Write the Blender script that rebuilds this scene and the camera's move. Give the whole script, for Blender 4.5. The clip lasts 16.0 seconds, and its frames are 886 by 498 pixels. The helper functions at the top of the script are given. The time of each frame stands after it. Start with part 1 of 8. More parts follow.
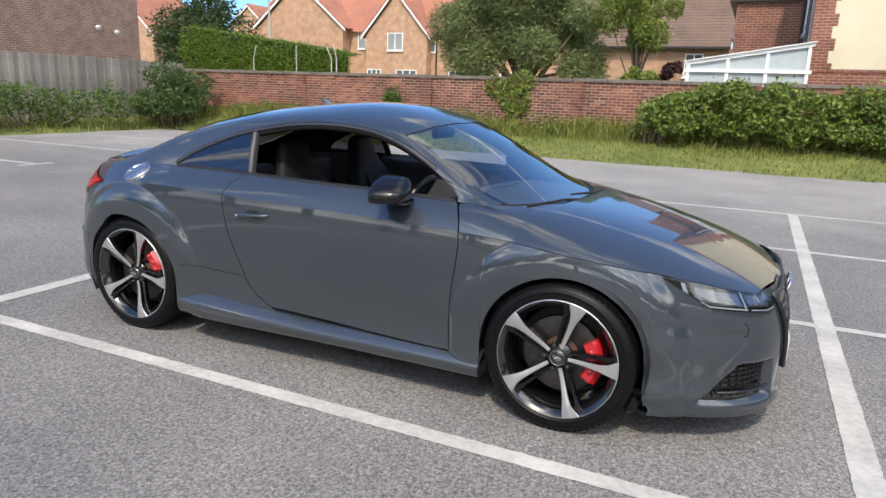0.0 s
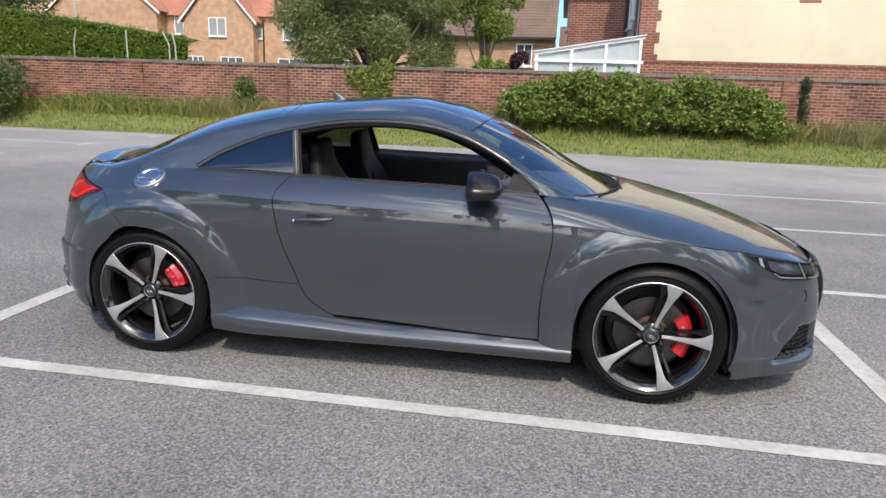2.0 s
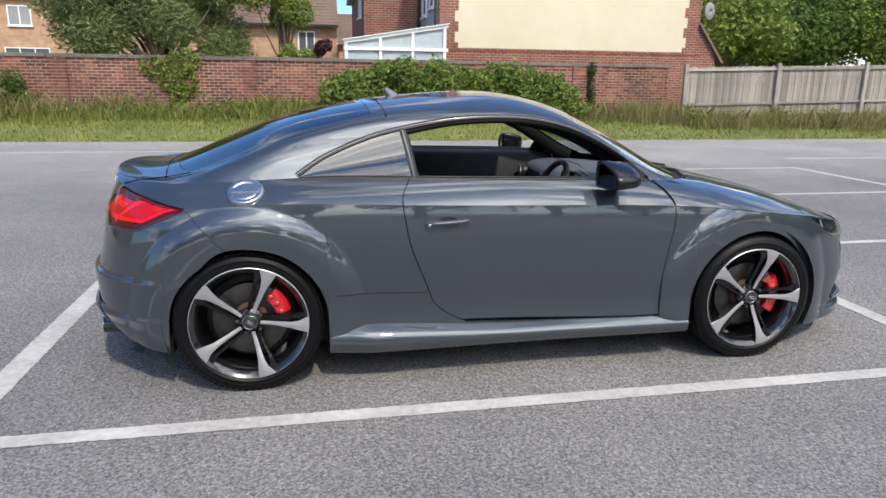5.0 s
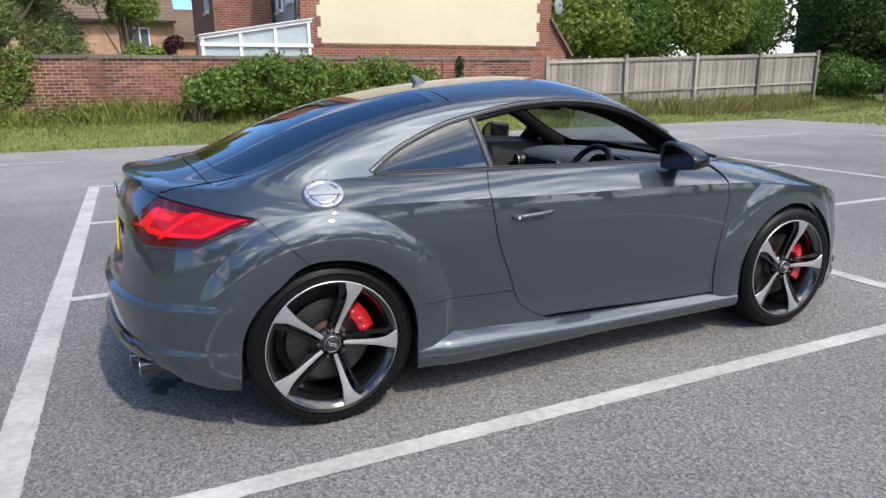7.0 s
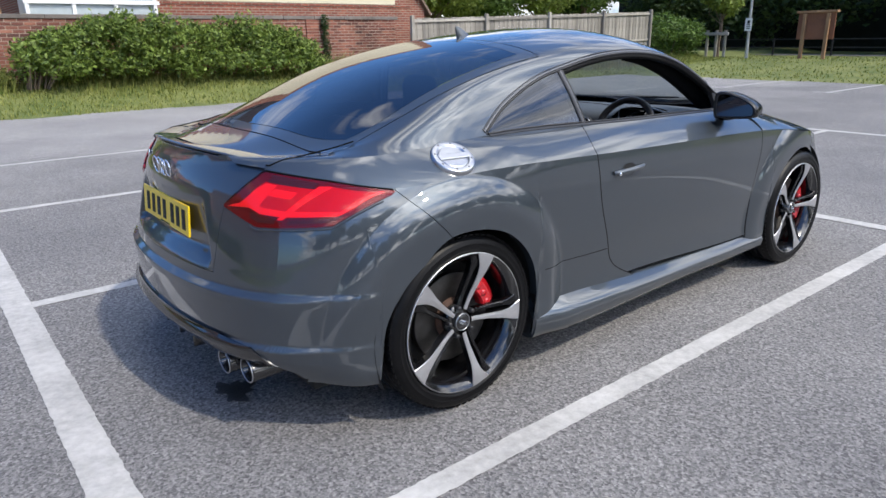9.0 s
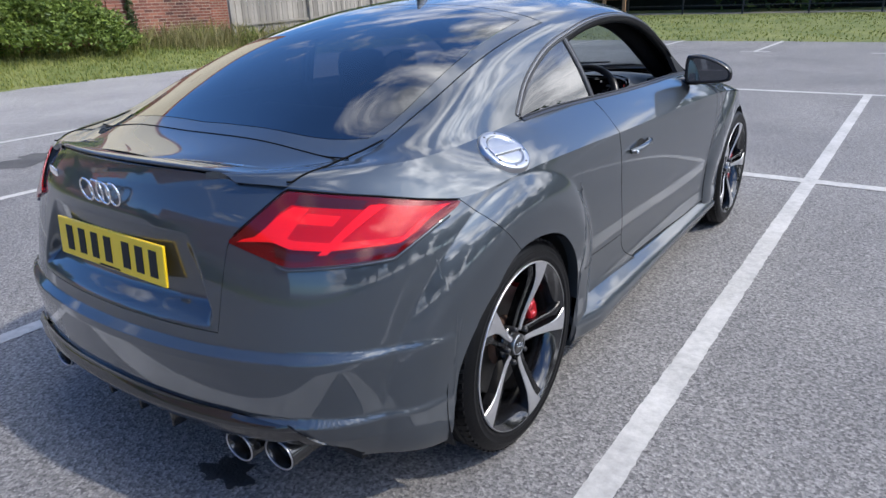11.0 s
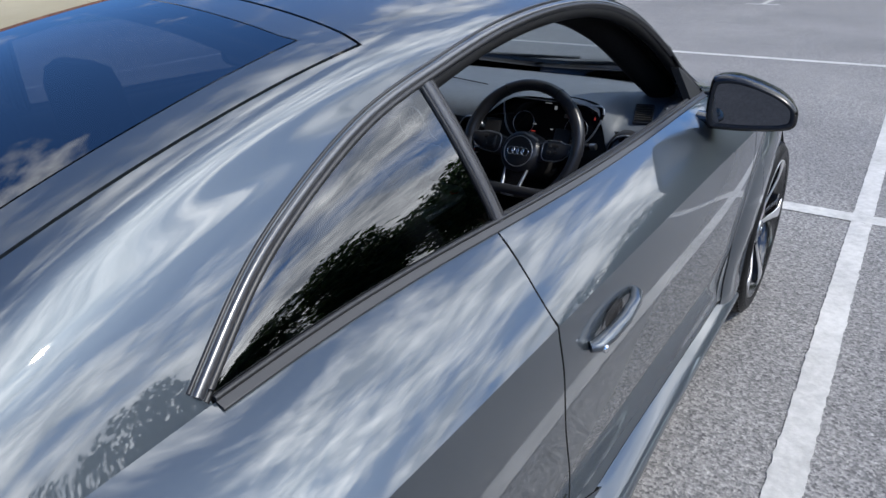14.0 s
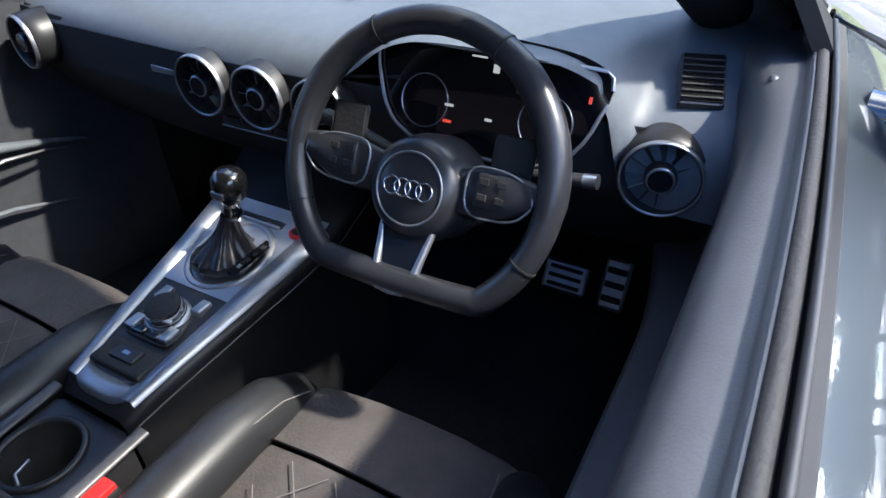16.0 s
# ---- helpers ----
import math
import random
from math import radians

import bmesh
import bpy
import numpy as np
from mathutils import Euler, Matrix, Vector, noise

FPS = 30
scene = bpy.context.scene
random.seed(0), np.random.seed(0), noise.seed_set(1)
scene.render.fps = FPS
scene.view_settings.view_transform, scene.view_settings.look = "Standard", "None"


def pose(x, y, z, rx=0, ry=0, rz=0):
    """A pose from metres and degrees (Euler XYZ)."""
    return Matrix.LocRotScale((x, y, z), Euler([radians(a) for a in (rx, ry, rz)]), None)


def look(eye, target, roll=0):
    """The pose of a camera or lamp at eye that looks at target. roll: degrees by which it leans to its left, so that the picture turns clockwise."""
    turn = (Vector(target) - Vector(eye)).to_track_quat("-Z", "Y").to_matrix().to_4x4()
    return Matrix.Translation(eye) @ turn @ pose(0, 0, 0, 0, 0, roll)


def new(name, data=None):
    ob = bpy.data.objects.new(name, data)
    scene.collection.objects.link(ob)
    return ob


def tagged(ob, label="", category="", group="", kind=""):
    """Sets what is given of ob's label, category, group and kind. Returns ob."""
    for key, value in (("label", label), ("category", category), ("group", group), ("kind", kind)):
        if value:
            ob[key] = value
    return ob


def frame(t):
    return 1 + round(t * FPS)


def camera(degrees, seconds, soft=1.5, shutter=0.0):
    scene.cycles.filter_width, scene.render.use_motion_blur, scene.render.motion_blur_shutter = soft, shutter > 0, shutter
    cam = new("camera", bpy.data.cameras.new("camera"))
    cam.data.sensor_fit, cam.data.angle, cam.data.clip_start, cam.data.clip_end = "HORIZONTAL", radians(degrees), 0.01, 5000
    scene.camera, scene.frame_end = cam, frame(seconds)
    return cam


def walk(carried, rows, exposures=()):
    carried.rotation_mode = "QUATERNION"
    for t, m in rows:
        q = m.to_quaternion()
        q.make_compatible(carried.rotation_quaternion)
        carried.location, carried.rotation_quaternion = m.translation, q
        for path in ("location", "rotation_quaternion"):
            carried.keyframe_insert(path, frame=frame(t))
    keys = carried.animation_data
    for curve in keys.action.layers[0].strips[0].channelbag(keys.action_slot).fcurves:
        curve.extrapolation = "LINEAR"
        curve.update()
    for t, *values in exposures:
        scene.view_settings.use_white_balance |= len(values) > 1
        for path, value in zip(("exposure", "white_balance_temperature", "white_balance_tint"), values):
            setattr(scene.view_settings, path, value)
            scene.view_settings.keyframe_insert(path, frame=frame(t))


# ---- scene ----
cam = camera(67.4, 16.0)
PATH = [
    (0, (1.897, -3.481, 1.407), (1.086, -1.711, 0.949), 2.1),
    (0.5, (1.594, -3.635, 1.405), (0.92, -1.813, 0.931), 2.2),
    (1, (1.325, -3.752, 1.403), (0.784, -1.887, 0.922), 2.1),
    (1.5, (1.022, -3.788, 1.405), (0.592, -1.891, 0.939), 2.0),
    (2, (0.769, -3.848, 1.405), (0.452, -1.931, 0.93), 1.9),
    (2.5, (0.471, -3.915, 1.413), (0.287, -1.981, 0.937), 1.6),
    (3, (0.162, -3.889, 1.4), (0.108, -1.944, 0.939), 1.5),
    (3.5, (-0.103, -3.867, 1.404), (-0.046, -1.925, 0.93), 1.4),
    (4, (-0.388, -3.888, 1.414), (-0.236, -1.955, 0.922), 1.2),
    (6.5, (-1.651, -3.392, 1.348), (-0.944, -1.585, 0.863), -0.1),
    (7, (-1.866, -3.245, 1.334), (-1.059, -1.485, 0.835), -0.4),
    (7.5, (-2.109, -3.106, 1.332), (-1.195, -1.409, 0.8), -0.5),
    (8, (-2.314, -2.903, 1.313), (-1.314, -1.262, 0.76), -0.6),
    (8.5, (-2.485, -2.712, 1.311), (-1.379, -1.15, 0.731), -0.8),
    (9, (-2.671, -2.538, 1.305), (-1.483, -1.048, 0.697), -0.9),
    (11.5, (-2.82, -1.598, 1.326), (-1.283, -0.555, 0.586), -1.6),
    (12, (-2.562, -1.519, 1.346), (-1.094, -0.445, 0.515), -1.7),
    (12.5, (-2.208, -1.412, 1.378), (-0.727, -0.382, 0.514), -1.7),
    (13, (-1.913, -1.33, 1.356), (-0.382, -0.316, 0.563), -2.6),
    (13.5, (-1.601, -1.282, 1.379), (-0.097, -0.235, 0.579), -1.8),
    (14, (-1.303, -1.205, 1.356), (0.178, -0.169, 0.501), -1.4),
    (14.5, (-1.002, -1.102, 1.334), (0.517, -0.149, 0.448), -1.7),
    (15, (-0.686, -0.998, 1.306), (0.834, -0.105, 0.36), -1.5),
    (15.5, (-0.452, -0.848, 1.266), (1.014, 0.023, 0.22), -1.0),
    (16, (-0.259, -0.719, 1.2), (1.134, 0.096, 0.019), -2.1),
]
EXPOSURES = [(0.0, -0.10, 7200, 11), (4.0, -0.14, 7000, 11), (7.0, -0.17, 6800, 11), (9.0, -0.13, 6600, 11), (11.5, -0.16, 6350, 13), (12.5, -0.08, 6400, 16), (13.0, -0.24, 6150, 12), (14.5, -0.08, 6350, 9), (15.0, 0.08, 6150, 8), (15.5, 0.64, 6050, 8), (16.0, 1.50, 6450, 10)]
walk(cam, [(t, look(eye, target, roll)) for t, eye, target, roll in PATH], EXPOSURES)

# ---------------------------------------------------------------- world and light
SUN = Vector((0.20, -0.80, 1.0)).normalized()
sun_az = math.atan2(SUN.x, SUN.y)
sun_el = math.asin(SUN.z)
world = bpy.data.worlds.new("world")
scene.world = world
world.use_nodes = True
wn, wl = world.node_tree.nodes, world.node_tree.links
wn.clear()
w_out = wn.new("ShaderNodeOutputWorld")
w_bg = wn.new("ShaderNodeBackground")
w_sky = wn.new("ShaderNodeTexSky")
w_sky.sky_type = "NISHITA"
w_sky.sun_disc = False
w_sky.sun_elevation = sun_el
w_sky.sun_rotation = sun_az
w_sky.air_density, w_sky.dust_density, w_sky.ozone_density = 1.0, 0.5, 3.0
w_geo = wn.new("ShaderNodeTexCoord")
w_map = wn.new("ShaderNodeMapping")
w_map.inputs["Scale"].default_value = (1.0, 1.6, 2.4)
w_map.inputs["Rotation"].default_value = (0.1, 0.2, 0.9)
w_n1 = wn.new("ShaderNodeTexNoise")
w_n1.inputs["Scale"].default_value = 2.1
w_n1.inputs["Detail"].default_value = 8.0
w_n1.inputs["Roughness"].default_value = 0.54
w_n1.inputs["Lacunarity"].default_value = 2.25
w_n1.inputs["Distortion"].default_value = 0.25
w_ramp = wn.new("ShaderNodeValToRGB")
w_ramp.color_ramp.elements[0].position = 0.515
w_ramp.color_ramp.elements[1].position = 0.655
w_n2 = wn.new("ShaderNodeTexNoise")
w_n2.inputs["Scale"].default_value = 5.5
w_n2.inputs["Detail"].default_value = 10.0
w_n2.inputs["Roughness"].default_value = 0.62
w_tone = wn.new("ShaderNodeValToRGB")
w_tone.color_ramp.elements[0].position = 0.38
w_tone.color_ramp.elements[0].color = (5.5, 6.0, 6.9, 1)
w_tone.color_ramp.elements[1].position = 0.64
w_tone.color_ramp.elements[1].color = (22.0, 22.2, 22.4, 1)
# clouds shine more towards the sun
w_dot = wn.new("ShaderNodeVectorMath")
w_dot.operation = "DOT_PRODUCT"
w_dot.inputs[1].default_value = SUN
w_near = wn.new("ShaderNodeMapRange")
w_near.interpolation_type = "SMOOTHSTEP"
w_near.inputs["From Min"].default_value = 0.35
w_near.inputs["From Max"].default_value = 1.0
w_near.inputs["To Min"].default_value = 0.85
w_near.inputs["To Max"].default_value = 2.4
w_glow = wn.new("ShaderNodeVectorMath")
w_glow.operation = "SCALE"
w_mix = wn.new("ShaderNodeMix")
w_mix.data_type = "RGBA"
wl.new(w_geo.outputs["Generated"], w_map.inputs["Vector"])
wl.new(w_map.outputs["Vector"], w_n1.inputs["Vector"])
wl.new(w_map.outputs["Vector"], w_n2.inputs["Vector"])
w_sep = wn.new("ShaderNodeSeparateXYZ")
w_more = wn.new("ShaderNodeMath")
w_more.operation = "MULTIPLY_ADD"
w_more.inputs[1].default_value = -0.12
wl.new(w_geo.outputs["Generated"], w_sep.inputs[0])
w_tilt = wn.new("ShaderNodeVectorMath")
w_tilt.operation = "DOT_PRODUCT"
w_tilt.inputs[1].default_value = (-0.75, 0.75, -0.30)
wl.new(w_geo.outputs["Generated"], w_tilt.inputs[0])
wl.new(w_tilt.outputs["Value"], w_more.inputs[0])
wl.new(w_n1.outputs["Fac"], w_more.inputs[2])
w_haze = wn.new("ShaderNodeMapRange")
w_haze.inputs["From Max"].default_value = 0.32
w_haze.inputs["To Min"].default_value = 0.05
w_haze.inputs["To Max"].default_value = 0.0
w_sum = wn.new("ShaderNodeMath")
wl.new(w_sep.outputs["Z"], w_haze.inputs["Value"])
wl.new(w_more.outputs[0], w_sum.inputs[0])
wl.new(w_haze.outputs["Result"], w_sum.inputs[1])
wl.new(w_sum.outputs[0], w_ramp.inputs["Fac"])
w_deep = wn.new("ShaderNodeMix")
w_deep.data_type, w_deep.blend_type = "RGBA", "MULTIPLY"
w_deep.inputs["Factor"].default_value = 1
w_deep.inputs["B"].default_value = (1.0, 1.50, 2.10, 1)
wl.new(w_n2.outputs["Fac"], w_tone.inputs["Fac"])
wl.new(w_ramp.outputs["Color"], w_mix.inputs["Factor"])
wl.new(w_sky.outputs["Color"], w_deep.inputs["A"])
wl.new(w_deep.outputs["Result"], w_mix.inputs["A"])
wl.new(w_geo.outputs["Generated"], w_dot.inputs[0])
wl.new(w_dot.outputs["Value"], w_near.inputs["Value"])
wl.new(w_tone.outputs["Color"], w_glow.inputs[0])
wl.new(w_near.outputs["Result"], w_glow.inputs["Scale"])
wl.new(w_glow.outputs["Vector"], w_mix.inputs["B"])
wl.new(w_mix.outputs["Result"], w_bg.inputs["Color"])
w_bg.inputs["Strength"].default_value = 0.128
wl.new(w_bg.outputs["Background"], w_out.inputs["Surface"])

sun = new("sun", bpy.data.lights.new("sun", "SUN"))
sun.data.energy, sun.data.angle, sun.data.color = 3.5, radians(2.0), (1.0, 0.935, 0.82)
sun.matrix_world = look(SUN * 50, (0, 0, 0))


# ---------------------------------------------------------------- materials
def material(name, color, rough=0.5, metal=0.0, coat=0.0, scale=0.0, vary=0.25, bump=0.0, bump_scale=0.0,
             second=None, spec=0.5, stretch=(1, 1, 1), big=0.0, coat_rough=0.03, rough_vary=0.0):
    m = bpy.data.materials.new(name)
    m.use_nodes = True
    n, l = m.node_tree.nodes, m.node_tree.links
    p = n["Principled BSDF"]
    p.inputs["Base Color"].default_value = (*color, 1)
    p.inputs["Roughness"].default_value = rough
    p.inputs["Metallic"].default_value = metal
    p.inputs["Coat Weight"].default_value = coat
    p.inputs["Coat Roughness"].default_value = coat_rough
    p.inputs["Coat IOR"].default_value = 1.75
    p.inputs["Specular IOR Level"].default_value = spec
    if not (scale or bump):
        return m
    tc = n.new("ShaderNodeTexCoord")
    mp = n.new("ShaderNodeMapping")
    mp.inputs["Scale"].default_value = stretch
    l.new(tc.outputs["Object"], mp.inputs["Vector"])
    if scale:
        a = n.new("ShaderNodeTexNoise")
        a.inputs["Scale"].default_value = scale
        a.inputs["Detail"].default_value = 6
        a.inputs["Roughness"].default_value = 0.65
        l.new(mp.outputs["Vector"], a.inputs["Vector"])
        b = n.new("ShaderNodeTexNoise")
        b.inputs["Scale"].default_value = big or scale / 9
        b.inputs["Detail"].default_value = 3
        l.new(tc.outputs["Object"], b.inputs["Vector"])
        add = n.new("ShaderNodeMath")
        add.operation = "ADD"
        l.new(a.outputs["Fac"], add.inputs[0])
        l.new(b.outputs["Fac"], add.inputs[1])
        ramp = n.new("ShaderNodeValToRGB")
        half = n.new("ShaderNodeMath")
        half.operation = "MULTIPLY"
        half.inputs[1].default_value = 0.5
        l.new(add.outputs[0], half.inputs[0])
        l.new(half.outputs[0], ramp.inputs["Fac"])
        ramp.color_ramp.elements[0].position, ramp.color_ramp.elements[1].position = 0.36, 0.64
        low = second or tuple(c * (1 - vary) for c in color)
        high = color if second else tuple(min(1, c * (1 + vary)) for c in color)
        ramp.color_ramp.elements[0].color = (*low, 1)
        ramp.color_ramp.elements[1].color = (*high, 1)
        l.new(ramp.outputs["Color"], p.inputs["Base Color"])
        if rough_vary:
            rr = n.new("ShaderNodeMapRange")
            rr.inputs["To Min"].default_value = max(0.02, rough - rough_vary)
            rr.inputs["To Max"].default_value = rough + rough_vary
            l.new(half.outputs[0], rr.inputs["Value"])
            l.new(rr.outputs["Result"], p.inputs["Roughness"])
    if bump:
        c = n.new("ShaderNodeTexNoise")
        c.inputs["Scale"].default_value = bump_scale or scale
        c.inputs["Detail"].default_value = 4
        l.new(mp.outputs["Vector"], c.inputs["Vector"])
        bm_ = n.new("ShaderNodeBump")
        bm_.inputs["Strength"].default_value = bump
        bm_.inputs["Distance"].default_value = 0.01
        l.new(c.outputs["Fac"], bm_.inputs["Height"])
        l.new(bm_.outputs["Normal"], p.inputs["Normal"])
    return m


def asphalt_material():
    m = material("asphalt", (0.15, 0.147, 0.147), 0.88)
    n, l = m.node_tree.nodes, m.node_tree.links
    p = n["Principled BSDF"]
    tc = n.new("ShaderNodeTexCoord")
    chip = n.new("ShaderNodeTexVoronoi")
    chip.inputs["Scale"].default_value = 120
    grain = n.new("ShaderNodeTexNoise")
    grain.inputs["Scale"].default_value = 60
    grain.inputs["Detail"].default_value = 5
    grain.inputs["Roughness"].default_value = 0.75
    patch = n.new("ShaderNodeTexNoise")
    patch.inputs["Scale"].default_value = 0.55
    patch.inputs["Detail"].default_value = 6
    patch.inputs["Roughness"].default_value = 0.6
    for x in (chip, grain, patch):
        l.new(tc.outputs["Object"], x.inputs["Vector"])
    tone = n.new("ShaderNodeValToRGB")
    tone.color_ramp.elements[0].position, tone.color_ramp.elements[0].color = 0.1, (0.095, 0.093, 0.095, 1)
    tone.color_ramp.elements[1].position, tone.color_ramp.elements[1].color = 0.9, (0.295, 0.288, 0.282, 1)
    l.new(chip.outputs["Color"], tone.inputs["Fac"])
    tone2 = n.new("ShaderNodeValToRGB")
    tone2.color_ramp.elements[0].position, tone2.color_ramp.elements[0].color = 0.34, (0.55, 0.55, 0.56, 1)
    tone2.color_ramp.elements[1].position, tone2.color_ramp.elements[1].color = 0.66, (1.35, 1.34, 1.32, 1)
    l.new(grain.outputs["Fac"], tone2.inputs["Fac"])
    tone3 = n.new("ShaderNodeValToRGB")
    tone3.color_ramp.elements[0].position, tone3.color_ramp.elements[0].color = 0.34, (0.82, 0.82, 0.83, 1)
    tone3.color_ramp.elements[1].position, tone3.color_ramp.elements[1].color = 0.66, (1.12, 1.115, 1.10, 1)
    l.new(patch.outputs["Fac"], tone3.inputs["Fac"])
    m1 = n.new("ShaderNodeMix")
    m1.data_type, m1.blend_type = "RGBA", "MULTIPLY"
    m1.inputs["Factor"].default_value = 1
    m2 = n.new("ShaderNodeMix")
    m2.data_type, m2.blend_type = "RGBA", "MULTIPLY"
    m2.inputs["Factor"].default_value = 1
    l.new(tone.outputs["Color"], m1.inputs["A"])
    l.new(tone2.outputs["Color"], m1.inputs["B"])
    l.new(m1.outputs["Result"], m2.inputs["A"])
    l.new(tone3.outputs["Color"], m2.inputs["B"])
    # driving lane past the bays: worn paler, with grazing-light brightness added to its colour
    sp = n.new("ShaderNodeSeparateXYZ")
    l.new(tc.outputs["Object"], sp.inputs[0])
    wob = n.new("ShaderNodeMath")
    wob.operation = "MULTIPLY_ADD"
    wob.inputs[1].default_value = 3.0
    l.new(patch.outputs["Fac"], wob.inputs[0])
    l.new(sp.outputs["Y"], wob.inputs[2])
    lane = n.new("ShaderNodeMapRange")
    lane.interpolation_type = "SMOOTHSTEP"
    lane.inputs["From Min"].default_value, lane.inputs["From Max"].default_value = 5.0, 10.5
    lane.inputs["To Min"].default_value, lane.inputs["To Max"].default_value = 1.0, 1.50
    l.new(wob.outputs[0], lane.inputs["Value"])
    m3 = n.new("ShaderNodeVectorMath")
    m3.operation = "SCALE"
    l.new(m2.outputs["Result"], m3.inputs[0])
    l.new(lane.outputs["Result"], m3.inputs["Scale"])
    l.new(m3.outputs["Vector"], p.inputs["Base Color"])
    bp = n.new("ShaderNodeBump")
    bp.inputs["Strength"].default_value = 0.5
    bp.inputs["Distance"].default_value = 0.006
    l.new(chip.outputs["Distance"], bp.inputs["Height"])
    l.new(bp.outputs["Normal"], p.inputs["Normal"])
    return m


def brick_material(name, c1, c2, mortar, along="x", size=(0.225, 0.075)):
    m = material(name, c1, 0.85)
    n, l = m.node_tree.nodes, m.node_tree.links
    p = n["Principled BSDF"]
    tc = n.new("ShaderNodeTexCoord")
    sep = n.new("ShaderNodeSeparateXYZ")
    com = n.new("ShaderNodeCombineXYZ")
    l.new(tc.outputs["Object"], sep.inputs[0])
    l.new(sep.outputs["X" if along == "x" else "Y"], com.inputs[0])
    l.new(sep.outputs["Z"], com.inputs[1])
    bk = n.new("ShaderNodeTexBrick")
    bk.inputs["Scale"].default_value = 1.0
    bk.inputs["Brick Width"].default_value = size[0]
    bk.inputs["Row Height"].default_value = size[1]
    bk.inputs["Mortar Size"].default_value = 0.010
    bk.inputs["Mortar Smooth"].default_value = 0.2
    bk.inputs["Color1"].default_value = (*c1, 1)
    bk.inputs["Color2"].default_value = (*c2, 1)
    bk.inputs["Mortar"].default_value = (*mortar, 1)
    l.new(com.outputs[0], bk.inputs["Vector"])
    ns = n.new("ShaderNodeTexNoise")
    ns.inputs["Scale"].default_value = 2.6
    ns.inputs["Detail"].default_value = 7
    l.new(tc.outputs["Object"], ns.inputs["Vector"])
    rp = n.new("ShaderNodeValToRGB")
    rp.color_ramp.elements[0].position, rp.color_ramp.elements[0].color = 0.36, (0.82, 0.81, 0.80, 1)
    rp.color_ramp.elements[1].position, rp.color_ramp.elements[1].color = 0.64, (1.10, 1.09, 1.08, 1)
    l.new(ns.outputs["Fac"], rp.inputs["Fac"])
    mx = n.new("ShaderNodeMix")
    mx.data_type, mx.blend_type = "RGBA", "MULTIPLY"
    mx.inputs["Factor"].default_value = 1
    l.new(bk.outputs["Color"], mx.inputs["A"])
    l.new(rp.outputs["Color"], mx.inputs["B"])
    l.new(mx.outputs["Result"], p.inputs["Base Color"])
    bp = n.new("ShaderNodeBump")
    bp.inputs["Strength"].default_value = 0.6
    bp.inputs["Distance"].default_value = 0.01
    inv = n.new("ShaderNodeMath")
    inv.operation = "SUBTRACT"
    inv.inputs[0].default_value = 1
    l.new(bk.outputs["Fac"], inv.inputs[1])
    l.new(inv.outputs[0], bp.inputs["Height"])
    l.new(bp.outputs["Normal"], p.inputs["Normal"])
    return m


def leaf_material(name, dark, light):
    m = material(name, light, 0.5)
    n, l = m.node_tree.nodes, m.node_tree.links
    p = n["Principled BSDF"]
    g = n.new("ShaderNodeNewGeometry")
    rp = n.new("ShaderNodeValToRGB")
    rp.color_ramp.elements[0].color = (*dark, 1)
    rp.color_ramp.elements[1].color = (*light, 1)
    l.new(g.outputs["Random Per Island"], rp.inputs["Fac"])
    l.new(rp.outputs["Color"], p.inputs["Base Color"])
    tr = n.new("ShaderNodeBsdfTranslucent")
    l.new(rp.outputs["Color"], tr.inputs["Color"])
    mx = n.new("ShaderNodeMixShader")
    mx.inputs[0].default_value = 0.42
    l.new(p.outputs[0], mx.inputs[1])
    l.new(tr.outputs[0], mx.inputs[2])
    l.new(mx.outputs[0], n["Material Output"].inputs["Surface"])
    return m


def glass_material(name, tint, gloss=0.0, base=0.05):
    m = bpy.data.materials.new(name)
    m.use_nodes = True
    n, l = m.node_tree.nodes, m.node_tree.links
    n.remove(n["Principled BSDF"])
    t = n.new("ShaderNodeBsdfTransparent")
    t.inputs["Color"].default_value = (*tint, 1)
    g = n.new("ShaderNodeBsdfGlossy")
    g.inputs["Roughness"].default_value = gloss
    lw = n.new("ShaderNodeLayerWeight")
    lw.inputs["Blend"].default_value = 0.5
    pw = n.new("ShaderNodeMath")
    pw.operation = "POWER"
    pw.inputs[1].default_value = 3.2
    l.new(lw.outputs["Facing"], pw.inputs[0])
    f = n.new("ShaderNodeMath")
    f.operation = "MULTIPLY_ADD"
    f.inputs[1].default_value = 1 - base
    f.inputs[2].default_value = base
    l.new(pw.outputs[0], f.inputs[0])
    mx = n.new("ShaderNodeMixShader")
    l.new(f.outputs[0], mx.inputs[0])
    l.new(t.outputs[0], mx.inputs[1])
    l.new(g.outputs[0], mx.inputs[2])
    l.new(mx.outputs[0], n["Material Output"].inputs["Surface"])
    return m


M_ASPHALT = asphalt_material()
M_LINE = material("line_paint", (0.44, 0.43, 0.41), 0.8, scale=26, vary=0.24, bump=0.3, bump_scale=60)
M_PAINT = material("car_paint", (0.050, 0.063, 0.077), 0.45, metal=0.65, coat=1.0, coat_rough=0.02)
M_BLACK = material("gloss_black", (0.006, 0.006, 0.007), 0.22, coat=0.6)
M_SHELL = material("mirror_black", (0.005, 0.005, 0.006), 0.26, spec=0.35, coat=0.15)
M_TRIM = material("satin_black_trim", (0.018, 0.018, 0.02), 0.42, scale=60, vary=0.2)
M_SILVERTRIM = material("silver_trim", (0.025, 0.0255, 0.028), 0.30, coat=1.0, coat_rough=0.2, scale=50, vary=0.06)
